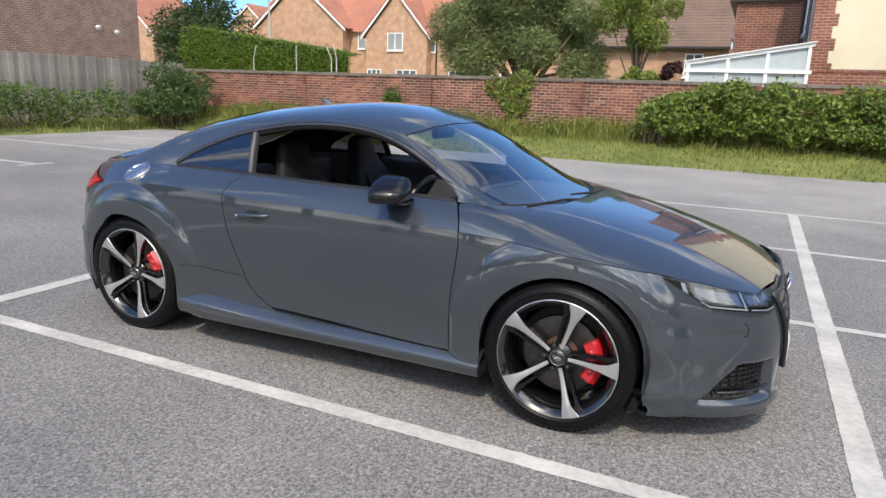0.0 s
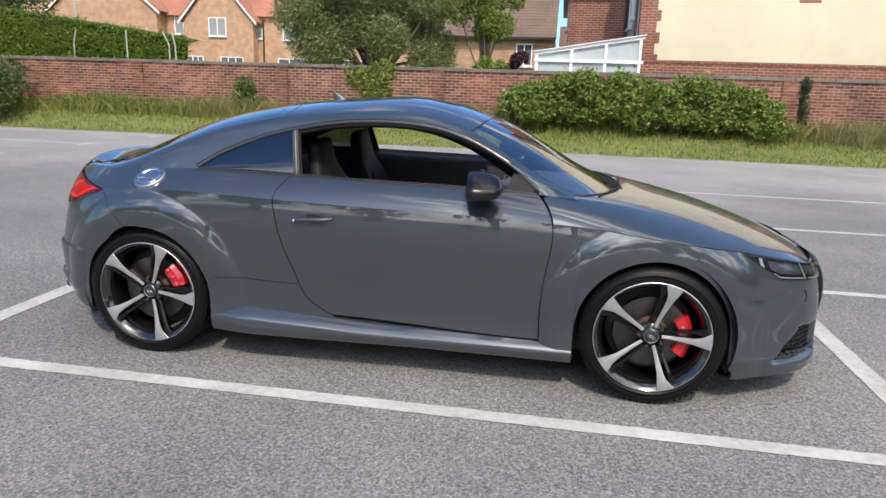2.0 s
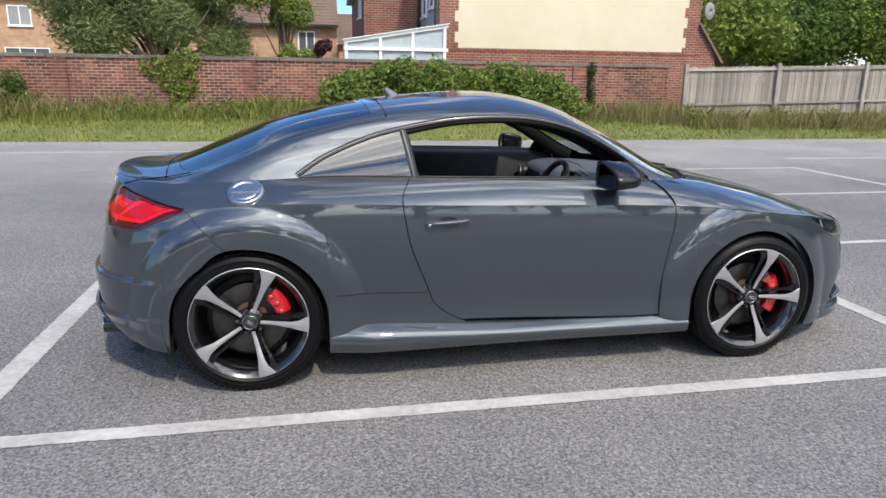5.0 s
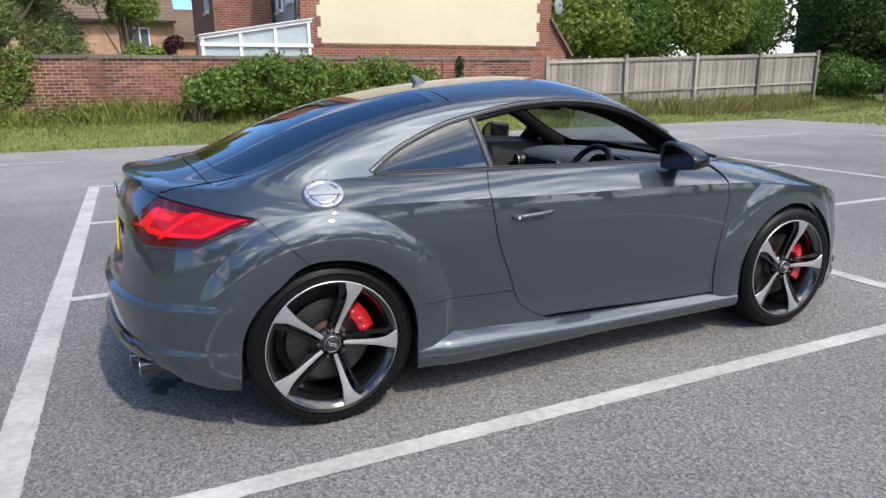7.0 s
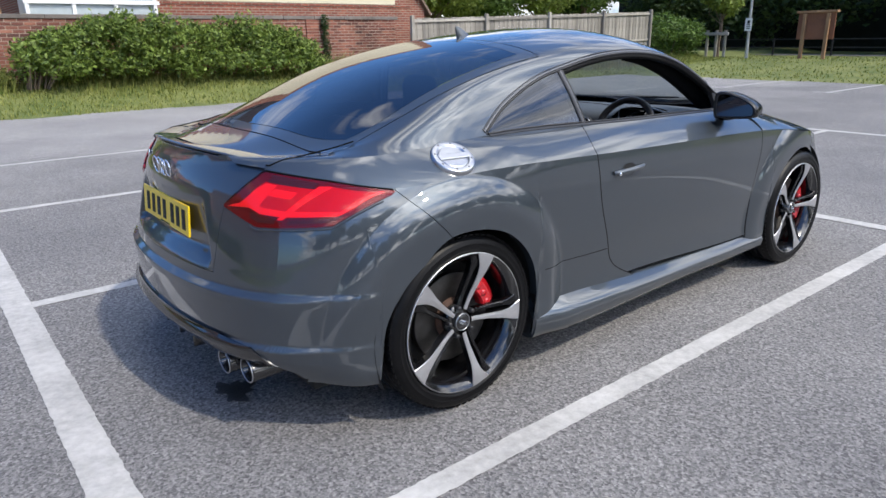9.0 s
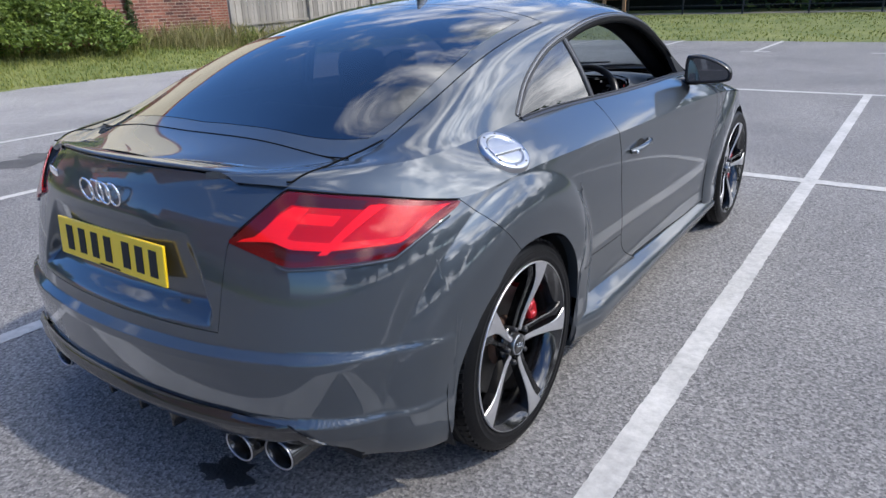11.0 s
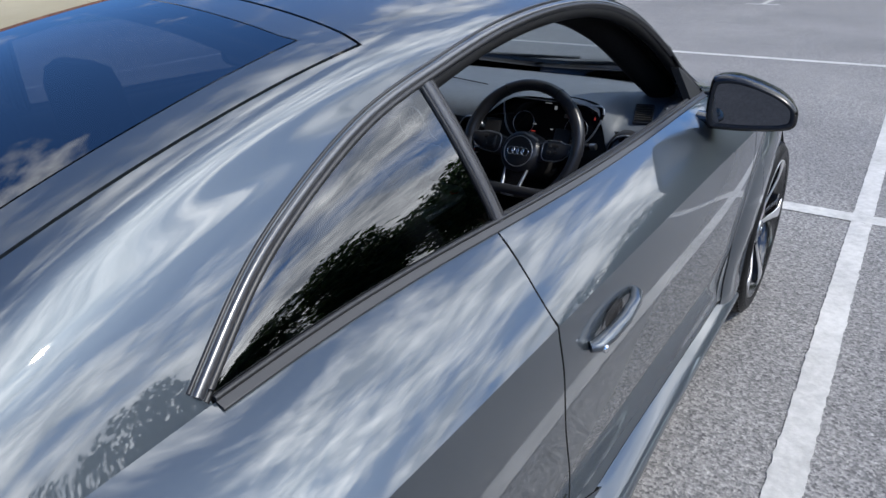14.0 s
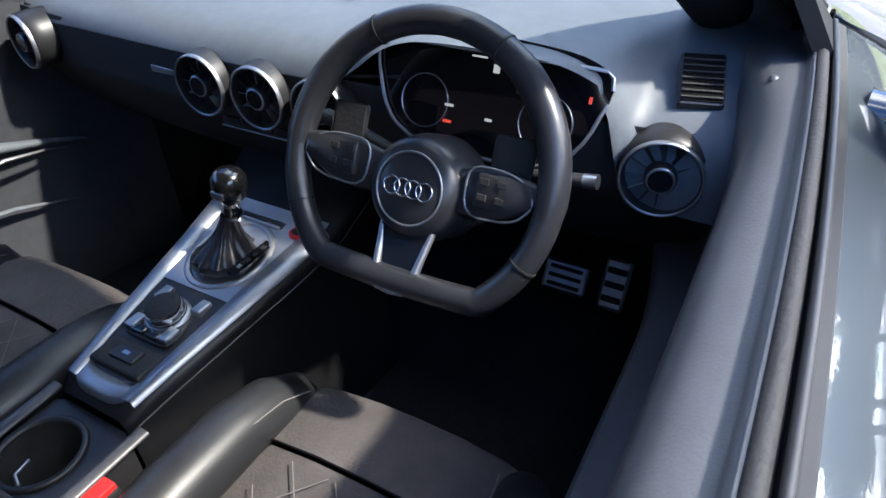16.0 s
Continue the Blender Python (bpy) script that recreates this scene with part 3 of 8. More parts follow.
def quarter_panel(sg):
    rows = 40
    xs = np.concatenate([span(-1.325, -XW + RA - 0.0006, 46, 0.0), span(-XW + RA, -0.19, 40)])[None]
    # denser where the arch turns down
    t = span(0, 1, rows)[:, None]
    k = np.clip((xs + 0.88) / 0.69, 0, 1)
    kb = 1 - smooth(xs, -1.325, -1.02)
    z = 0.3 + 0.5 * t + 0 * xs
    for _ in range(6):
        x = xs + (door_back(np.minimum(z, 0.96)) + 0.19 - 0.003) * k + (bumper_cut(z) + 1.325 + 0.002) * kb
        lo = low_edge(xs)
        z = lo + (crease_z(x) - lo) * t
    low = side(x, z)
    sh = Sheet().grid(turn_side(low, sg), sg > 0, 0.014, "lr")
    # the arch's lip
    lip = low[0, :46]
    back = lip.copy()
    back[:, 1] -= 0.035
    sh.grid(turn_side(np.stack([back, lip]), sg), sg > 0)
    xs_ = span(-0.866, -0.447, 24)
    sm = side(xs_, 0.448 - 0.012 * smooth(xs_, -0.87, -0.45))
    sm[:, 1] += 0.0002
    seam = tube(turn_side(sm, sg), 0.0013, 6)
    s = span(0, 1, 90)[None]
    t2 = span(0, 1, 16)[:, None]
    zz = 0.86 + 0.1 * t2 + 0 * s
    for _ in range(4):
        xx = -1.86 * (1 - s) + (door_back(np.clip(zz, 0.25, 0.96)) - 0.003) * s
        ww = np.minimum(1.0, w_hatch(xx)) * t2
        up = cabin(xx, ww)
        zz = up[..., 2]
    sh.grid(turn_side(up, sg), sg > 0, 0.014, "lr")
    # pillar behind the window
    s = span(-1.86, -1.015, 60)[None]
    wa, wb = np.minimum(1.0, w_hatch(s)), w_hatch(s)
    t3 = span(0, 1, 30)[:, None]
    sh.grid(turn_side(cabin(s, wa + (wb - wa) * t3), sg), sg > 0, 0.014, "tl")
    s = np.concatenate([span(-1.015, -0.80, 40), span(-0.79, -0.6, 20)])[None]
    wa = window_top(s)
    sh.grid(turn_side(cabin(s, wa + (w_hatch(s) - wa) * t3), sg), sg > 0, 0.012, "tb")
    rq = part("rear_quarter", sh, M_PAINT, car)
    part("panel_seam", seam, M_GAP, rq)
    return rq


def roof_rail(sg):
    s = np.concatenate([span(-0.6, 0.30, 50), span(0.31, 0.70, 40)])[None]
    t = span(0, 1, 16)[:, None]
    wa = window_top(s)
    sh = Sheet().grid(turn_side(cabin(s, wa + (3.12 - wa) * t), sg), sg > 0, 0.012, "b")
    s = span(0.70, 0.88, 16)[None]
    sh.grid(turn_side(cabin(s, 1.0 + 2.12 * t), sg), sg > 0)
    return part("roof_rail", sh, M_PAINT, car)


def roof_panel():
    sh = Sheet()
    t = span(0, 1, 22)[:, None]
    w = 3.12 + 1.88 * t
    s = span(0, 1, 50)[None]
    x = (-0.60 - 0.03 * (w - 3.12) / 1.88) * (1 - s) + header_x(w) * s
    p = cabin(x, w)
    for sg in (-1, 1):
        sh.grid(turn_side(p, sg), sg > 0, 0.014, "lr")
    # the strips over the doors' rear
    part("roof_panel", sh, M_PAINT, car)


header_x = lin((3.0, 0.335), (3.12, 0.340), (3.6, 0.375), (4.3, 0.40), (5.0, 0.408))
cowl_x = curve((3.12, 0.87), (3.4, 0.945), (4.0, 1.045), (4.5, 1.095), (5.0, 1.115))


def windscreen():
    sh = Sheet()
    t = span(0, 1, 26)[:, None]
    w = 3.14 + 1.86 * t
    s = span(0, 1, 40)[None]
    x = (header_x(w) + 0.004) * (1 - s) + cowl_x(w) * s
    p = cabin(x, w)
    p[..., 2] -= 0.003
    for sg in (-1, 1):
        sh.grid(turn_side(p, sg), sg > 0)
    ob = part("windscreen", sh, M_SCREEN, car, "raked clear windscreen")
    ob.visible_shadow = False
    return ob


glass_lo = curve((3.06, -1.50), (3.3, -1.545), (4.0, -1.595), (5.0, -1.615))
glass_hi = lin((3.06, -0.655), (3.3, -0.675), (5.0, -0.70))


def hatch():
    body, pane = Sheet(), Sheet()
    t = span(0, 1, 26)[:, None]
    s = span(0, 1, 70)[None]
    w = 3.08 + 0.13 * s + (1.92 - 0.13 * s) * t
    x = glass_lo(w) * (1 - s) + glass_hi(w) * s
    g = cabin(x, w)
    # painted border beside, above and below the pane
    tb = span(0, 1, 6)[:, None]
    sx = span(-1.50, -0.655, 70)[None]
    hem = 3.07 + 0.13 * np.clip((sx + 1.52) / 0.86, 0, 1)
    edge = cabin(sx, w_hatch(sx) + 0.03 + (hem - w_hatch(sx) - 0.03) * tb)
    w = 3.08 + 1.92 * t
    top = cabin((glass_hi(w) + 0.003) * (1 - span(0, 1, 8)[None]) + (-0.606 - 0.03 * (w - 3.12) / 1.88) * span(0, 1, 8)[None], w)
    top2 = cabin(span(-0.655, -0.606, 8)[None], 2.93 + 0.15 * tb)
    tw = span(0, 1, 40)[:, None]
    s2 = span(0, 1, 26)[None]
    xx = -1.875 * (1 - s2) - 1.50 * s2 + 0 * tw
    for _ in range(3):
        wl_ = w_hatch(xx) + 0.03
        ww = wl_ + (5 - wl_) * tw
        hi = np.where(ww < 3.08, -1.50, glass_lo(np.clip(ww, 3.08, 5)) - 0.003)
        xx = -1.875 * (1 - s2) + hi * s2
    deck = cabin(xx, ww)
    for sg in (-1, 1):
        f = sg > 0
        pane.grid(turn_side(g, sg), f)
        body.grid(turn_side(edge, sg), f, 0.014, "b").grid(turn_side(top, sg), f).grid(turn_side(top2, sg), f).grid(turn_side(deck, sg), f, 0.014, "b")
    hb = part("tailgate", body, M_PAINT, car)
    part("rear_window", pane, M_REAR, hb, "dark tinted rear window glass")
    # spoiler lip
    a = span(-1, 1, 80)[None]
    wid = 0.565
    lip = []
    for dx, z in ((0.115, -0.002), (0.05, 0.006), (0.012, 0.013), (0.0, 0.014), (-0.003, 0.008), (0.006, 0.002), (0.02, -0.008)):
        e = end_y(a * wid, 0.94 + 0 * a, -1)
        e[..., 0] = e[..., 0] + dx + 0.036 - 0.016 * (1 - np.abs(a) ** 3)
        e[..., 2] = 0.950 - 0.036 * np.abs(a) ** 2.4 + z * (0.8 - 0.78 * np.abs(a) ** 4)
        lip.append(e[0])
    sp = Sheet().grid(np.array(lip), True)
    part("spoiler", sp, M_PAINT, hb)
    part("spoiler_gap", tube(0.5 * (lip[-1] + lip[-2]) + np.array([-0.004, 0, -0.004]), 0.0042, 8), M_BLACK, hb)
    # shut lines of the tailgate's lower corners and of the rising spoiler
    for sg in (-1, 1):
        line = [(-1.500, 0.592, 0.9735), (-1.567, 0.583, 0.9595), (-1.621, 0.579, 0.9525), (-1.714, 0.572, 0.9405), (-1.800, 0.546, 0.9165)]
        line = np.array(line)
        xl = span(-1.500, -1.800, 24)
        yl = np.interp(-xl, -line[:, 0], line[:, 1])
        fine = np.stack([xl, yl, np.interp(-xl, -line[:, 0], line[:, 2])], -1)
        for i_ in range(24):
            w_ = np.linspace(0.3, 4.0, 300)
            c_ = cabin(xl[i_] + 0 * w_, w_)
            fine[i_, 2] = max(fine[i_, 2], np.interp(yl[i_], c_[::-1, 1], c_[::-1, 2]) + 0.0003)
        part("shut_line", tube(turn_side(fine, sg), 0.0026, 6), M_GAP, hb)
    a_ = span(-0.574, 0.574, 40)
    xs_ = -1.672 + 0.055 * (np.abs(a_) / 0.574) ** 1.6
    on = np.array([[x_, y_, 0] for x_, y_ in zip(xs_, a_)])
    for i_ in range(40):
        w_ = np.linspace(3.0, 5.0, 200)
        c_ = cabin(xs_[i_] + 0 * w_, w_)
        on[i_, 2] = np.interp(abs(a_[i_]), c_[::-1, 1], c_[::-1, 2])
    part("spoiler_line", tube(on, 0.0022, 6), M_GAP, hb)
    # upright face between the lamps, with the recess of the number plate
    rows, cols = 90, 150
    t = span(0, 1, rows)[:, None]
    s = span(-1, 1, cols)[None]
    z = 0.573 + (0.945 - 0.03 * np.abs(s) ** 2.4 - 0.573) * t
    aa = lid_a(z) * s * 0.994
    face = end_y(aa, z, -1)
    rec_w = lin((0.57, 0.41), (0.62, 0.40), (0.79, 0.325))
    inner = 1 - smooth(np.abs(aa), rec_w(z) - 0.02, rec_w(z) + 0.012)
    inner = inner * smooth(z, 0.574, 0.640)
    face[..., 0] += 0.048 * inner * lin((0.62, 1.0), (0.80, 0.0))(z) + 0.026 * smooth(z, 0.82, 0.95)
    sh = Sheet().grid(face, True, 0.012, "blr")
    part("boot_lid", sh, M_PAINT, hb)
    return hb


def tail_bumper():
    sh = Sheet()
    rows = 120
    t = span(0, 1, rows)[:, None]
    for sg in (-1, 1):
        xs = np.concatenate([span(-1.80, -XW - RA, 30), span(-XW - RA + 0.0006, -1.33, 40)])[None]
        kb = smooth(xs, -1.70, -1.33)
        z = 0.3 + 0.5 * t + 0 * xs
        for _ in range(6):
            x = xs + (bumper_cut(z) + 1.33 - 0.001) * kb
            lo = low_edge(xs) + 0.0 * xs
            lo = np.where(xs < -XW - RA, 0.20 + 0.02 * smooth(xs, -1.62, -1.80), lo)
            z = lo + (crease_z(x) - lo) * t
        p = side(x, z)
        sh.grid(turn_side(p, sg), sg > 0, 0.014, "r")
        lip = p[0, 30:]
        back = lip.copy()
        back[:, 1] -= 0.035
        sh.grid(turn_side(np.stack([back, lip]), sg), sg > 0)
        # round the corner to the lid
        s = span(0, 1, 90)[None]
        z = 0.3 + 0.5 * t + 0 * s
        for _ in range(5):
            th0 = end_th(-1.80, z, -1)
            wdt = half_width(-0.94 * tail_x(z), z)
            th1 = 2 / np.pi * np.arccos(np.clip((lid_a(z) / wdt), 0, 1))
            th = th1 * (1 - s) + th0 * s
            p = end(th, z, -1)
            lo = skirt(p[..., 1])
            z = lo + (crease_z(p[..., 0]) - lo) * t
        sh.grid(turn_side(p, sg), sg > 0, 0.014, "l")
    a = span(-0.43, 0.43, 70)[None]
    lo = skirt(np.abs(a))
    z = lo + (0.571 - lo) * t
    sh.grid(end_y(a * lid_a(np.clip(z, 0.56, 0.9)) / 0.43, z, -1), True, 0.014, "t")
    bp = part("rear_bumper", sh, M_PAINT, car)
    # black lower insert
    t = span(0, 1, 14)[:, None]
    a = span(-0.72, 0.72, 90)[None]
    z = 0.195 + 0.02 * np.abs(a) + (skirt(np.abs(a)) + 0.004 - 0.195 - 0.02 * np.abs(a)) * t
    d = end_y(a, z, -1)
    pipes = smooth(np.abs(a), 0.34, 0.41)
    d[..., 0] += -0.008 + 0.10 * ((1 - smooth(t, 0.0, 0.72)) * (1 - pipes) + (1 - smooth(z, 0.225, 0.295)) * pipes)
    part("diffuser", Sheet().grid(d, True, 0.04, "bt"), M_BLACK, bp, "gloss black diffuser")
    for c in (-0.562, -0.448, 0.448, 0.562):
        pipe = turned([(0.036, 0.14), (0.040, 0.0), (0.043, -0.005), (0.0445, 0.002), (0.0445, 0.15)], 32, "x")
        o = part("tailpipe", pipe, M_BLACK, bp, "dark polished oval tailpipe with a bright rim")
        q_ = np.linspace(0, 2 * math.pi, 32, endpoint=False)
        part("tailpipe_rim", tube(np.stack([0 * q_ - 0.004, 0.0425 * np.cos(q_), 0.0425 * np.sin(q_)], -1), 0.0022, 8, True), M_SATIN, o)
        o.location = (-1.972 + 0.032 * (abs(c) > 0.5), c, 0.252)
        o.scale = (1, 1.16, 0.95)
        part("tailpipe_bore", turned([(0.0, 0.09), (0.037, 0.088), (0.0375, 0.03)], 24, "x"), M_DARK, o)
    for c in (-0.16, 0.0, 0.16):
        part("diffuser_fin", box(-1.985, -1.88, c - 0.006, c + 0.006, 0.205, 0.26, 0.003), M_BLACK, bp)
    return bp


skirt = lin((0, 0.372), (0.45, 0.366), (0.62, 0.350), (0.71, 0.238), (0.76, 0.215), (0.9, 0.20))


def sill(sg):
    x = span(-XW + RA, XW - RA, 110)[None]
    prof = np.array([(-0.12, 0.155), (-0.02, 0.158), (0.006, 0.165), (0.018, 0.182), (0.024, 0.205), (0.025, 0.218), (0.021, 0.226), (0.002, 0.243), (-0.018, 0.258), (-0.035, 0.272)])
    rows = []
    drop = 0.262 + 0.045 * (1 - smooth(x, -0.85, 0.1))
    kick = 0.028 * (1 - smooth(x, -0.72, 0.25)) * smooth(x, -0.90, -0.70)
    for d, z in prof:
        zz = 0.165 + (z - 0.165) * (drop - 0.165) / 0.1
        rows.append(np.stack([x[0], 0.872 + d + kick[0] * (d > 0), np.broadcast_to(zz, x.shape)[0]], -1))
    p = np.array(rows)
    p = np.concatenate([p, p[-1:] * np.array([1, 0.94, 1])], 0)
    return part("side_skirt", Sheet().grid(turn_side(p, sg), sg > 0, 0.02, "lr"), M_PAINT, car)


def front_wing(sg):
    xs = np.concatenate([span(0.745, XW - RA, 24), span(XW - RA + 0.0006, XW + RA - 0.0006, 70), span(XW + RA, 1.62, 3)])[None]
    t = span(0, 1, 40)[:, None]
    k = np.clip((0.88 - xs) / 0.135, 0, 1)
    z = 0.3 + 0.5 * t + 0 * xs
    for _ in range(6):
        x = xs + (door_front(np.minimum(z, 0.96)) - 0.745 + 0.003) * k
        lo = low_edge(xs)
        z = lo + (crease_z(x) - 0.002 - lo) * t
    p = side(x, z)
    sh = Sheet().grid(turn_side(p, sg), sg > 0, 0.014, "tl")
    lip = p[0, 24:94]
    back = lip.copy()
    back[:, 1] -= 0.035
    sh.grid(turn_side(np.stack([back, lip]), sg), sg > 0)
    fw = part("front_wing", sh, M_PAINT, car)
    xl = span(0.79, 1.66, 50)
    ln = side(xl, crease_z(xl) - 0.0012)
    ln[:, 1] -= 0.0022
    part("bonnet_gap", tube(turn_side(ln, sg), 0.0024, 8), M_GAP, fw)
    return fw


hood_back = curve((0.0, 1.125), (0.4, 1.075), (0.62, 0.985), (0.74, 0.905), (0.80, 0.80), (0.84, 0.735), (0.90, 0.7365), (1.0, 0.7775))
hood_front = curve((0.0, 2.088), (0.3, 2.082), (0.6, 2.058), (0.8, 2.02), (1.0, 1.985))


def bonnet():
    g = np.concatenate([span(1.0, 0.72, 30), span(0.71, 0, 40)])[:, None]
    s = span(0, 1, 90)[None]
    p = hood(hood_back(g) * (1 - s) + hood_front(g) * s, g)
    sh = Sheet()
    for sg in (-1, 1):
        sh.grid(turn_side(p, sg), sg > 0, 0.014, "blr")
    part("bonnet", sh, M_PAINT, car)


def intake_out(z):
    """The slanting outer edge of the side intake."""
    return 0.730 - 0.60 * (np.asarray(z, float) - 0.225)


def nose_bumper():
    sh = Sheet()
    t = span(0, 1, 50)[:, None]
    for sg in (-1, 1):
        s = span(0, 1, 70)[None]
        z = 0.3 + 0.4 * t + 0 * s
        for _ in range(5):
            th = end_th(1.605, z, 1) * (1 - s) + 0.985 * s
            p = end(th, z, 1)
            top = np.maximum(crease_z(p[..., 0]) - 0.003, 0.655 * (p[..., 0] > 1.99))
            z = 0.135 + (top - 0.135) * t
        # scoop of the side intake, and its sill
        a = p[..., 1]
        hole = smooth(z, 0.196, 0.208) * (1 - smooth(z, 0.356, 0.368))
        hole = hole * smooth(a, 0.485, 0.50) * (1 - smooth(a, intake_out(z) - 0.004, intake_out(z) + 0.010))
        p[..., 0] -= 0.055 * hole
        p[..., 0] += 0.03 * np.exp(-((z - 0.155) / 0.035) ** 2)
        sh.grid(turn_side(p, sg), sg > 0, 0.02, "lb")
        low = p[0]
        under = low.copy()
        under[:, 0] -= 0.25
        under[:, 1] *= 0.9
        sh.grid(turn_side(np.stack([under, low]), sg), sg > 0)
    return part("front_bumper", sh, M_PAINT, car)


for s_ in (-1, 1):
    door_panel(s_)
    quarter_panel(s_)
    roof_rail(s_)
    sill(s_)
    front_wing(s_)
roof_panel()
windscreen()
hatch()
tail_bumper()
bonnet()
nose_bumper()


# ---------------------------------------------------------------- wheels
def wheel(x, y, sg, spin):
    w = new("wheel")
    w.parent = car
    w.matrix_basis = pose(x, y, ZW, 0, 0, 0 if sg < 0 else 180) @ pose(0, 0, 0, 0, spin, 0)
    # built facing -y
    tread = [(0.247, 0.105), (0.262, 0.112), (0.295, 0.118), (0.315, 0.110), (0.325, 0.094)]
    for y0 in (0.062, 0.02, -0.025, -0.065):
        tread += [(0.330, y0 + 0.014), (0.330, y0 + 0.004), (0.324, y0 + 0.003), (0.324, y0 - 0.003), (0.330, y0 - 0.004)]
    tread += [(0.328, -0.088), (0.322, -0.100), (0.312, -0.110), (0.306, -0.1145), (0.296, -0.117), (0.2945, -0.1182), (0.292, -0.1172), (0.278, -0.1155), (0.2765, -0.1165), (0.274, -0.1150), (0.267, -0.111), (0.262, -0.105), (0.257, -0.098)]
    part("tyre", turned(tread[::-1], 96), M_RUBBER, w, "low-profile black tyre")
    for yy, lean in ((-0.085, 0.03), (0.085, -0.03)):
        blocks = Sheet()
        for i in range(72):
            a0 = i / 72 * 2 * math.pi
            q = []
            for da, dy in ((0, -0.016), (0, 0.016), (0.05, 0.016), (0.05, -0.016)):
                an = a0 + da + lean * (dy > 0)
                r = 0.3305 - (0.004 if abs(yy + dy) > 0.095 else 0)
                q.append((r * math.cos(an), yy + dy, r * math.sin(an)))
            q2 = [(vx * 0.975, vy, vz * 0.975) for vx, vy, vz in q]
            blocks.add(q + q2, [(0, 1, 2, 3), (0, 4, 5, 1), (1, 5, 6, 2), (2, 6, 7, 3), (3, 7, 4, 0)])
        tagged(part("tread", blocks, M_RUBBER, w, smooth_=False), kind="stuff")
    rim_p = [(0.257, -0.099), (0.2615, -0.106), (0.263, -0.111), (0.2618, -0.1145), (0.2588, -0.115)]
    part("rim_lip", turned(rim_p[::-1], 96), M_ALLOY, w, "polished rim edge")
    part("rim_barrel", turned([(0.232, 0.10), (0.226, 0.0), (0.222, -0.06), (0.236, -0.095), (0.250, -0.108), (0.2592, -0.1148)], 72), M_BLACK, w)
    for i in range(5):
        an = math.radians(90 + 72 * i)
        ca, sa = math.cos(an), math.sin(an)

        def put(r, b, d):
            dish = -0.083 - 0.030 * float(smooth(r, 0.05, 0.235)) - d
            return (r * ca - b * sa, dish, r * sa + b * ca)
        # bright face: narrow at the hub, broad and swept at the rim
        steps = 15
        rr = span(0.046, 0.2585, steps)
        left = np.interp(rr, [0.046, 0.12, 0.18, 0.215, 0.2585], [0.0080, 0.0095, 0.0125, 0.020, 0.045])
        right = np.interp(rr, [0.046, 0.12, 0.18, 0.215, 0.2585], [-0.0080, -0.0110, -0.0165, -0.025, -0.036])
        sec = []
        for b_, d_ in ((1.0, -0.03), (1.0, -0.001), (0.93, 0.002), (0.0, 0.004), (-0.93, 0.002), (-1.0, -0.001), (-1.0, -0.03)):
            sec.append([put(r, (lf if b_ > 0 else -rt_) * b_ if b_ else (lf + rt_) / 2, d_) for r, lf, rt_ in zip(rr, left, right)])
        sec = np.array(sec)
        part("spoke_face", Sheet().grid(sec[1:6], True), M_ALLOY, w, "machined silver spoke", smooth_=False)
        part("spoke_side", Sheet().grid(sec[:2], True).grid(sec[5:], True), M_BLACK, w, smooth_=False)
        # gloss black arm beside it, a flat bar that leaves a slot and joins it near the rim
        bar = []
        for r_, b0_, b1_ in ((0.050, 0.016, 0.034), (0.09, 0.020, 0.036), (0.14, 0.026, 0.042), (0.185, 0.030, 0.047), (0.215, 0.024, 0.054), (0.246, 0.040, 0.072)):
            bar.append([put(r_, b0_, -0.034), put(r_, b0_, -0.010), put(r_, b0_ + 0.003, -0.006), put(r_, b1_ - 0.003, -0.006), put(r_, b1_, -0.010), put(r_, b1_, -0.034)])
        part("spoke_arm", Sheet().grid(np.array(bar), False).grid(np.array(bar), True), M_BLACK, w, smooth_=False)
        a3 = an + math.radians(36)
        nut = turned([(0.0, -0.092), (0.008, -0.092), (0.009, -0.084), (0.009, -0.06)][::-1], 6)
        o = part("wheel_bolt", nut, M_TRIM, w)
        o.location = (0.056 * math.cos(a3), 0, 0.056 * math.sin(a3))
    part("hub_cap", turned([(0.0, -0.094), (0.026, -0.0935), (0.030, -0.091), (0.031, -0.07)][::-1], 40), M_BLACK, w, "black hub cap with a thin silver ring")
    part("hub_ring", turned([(0.0305, -0.089), (0.0318, -0.0928), (0.0332, -0.089), (0.034, -0.07)][::-1], 40), M_SATIN, w)
    for i in range(4):
        ring = [(0.0062 * math.cos(q) + (i - 1.5) * 0.0085, -0.0945, 0.0062 * math.sin(q)) for q in np.linspace(0, 2 * math.pi, 16, endpoint=False)]
        part("cap_ring", tube(ring, 0.0009, 5, True), M_CHROME, w)
    hub = turned([(0.05, 0.05), (0.062, -0.05), (0.062, -0.068), (0.03, -0.072)][::-1], 40)
    part("hub", hub, M_BLACK, w)
    return w


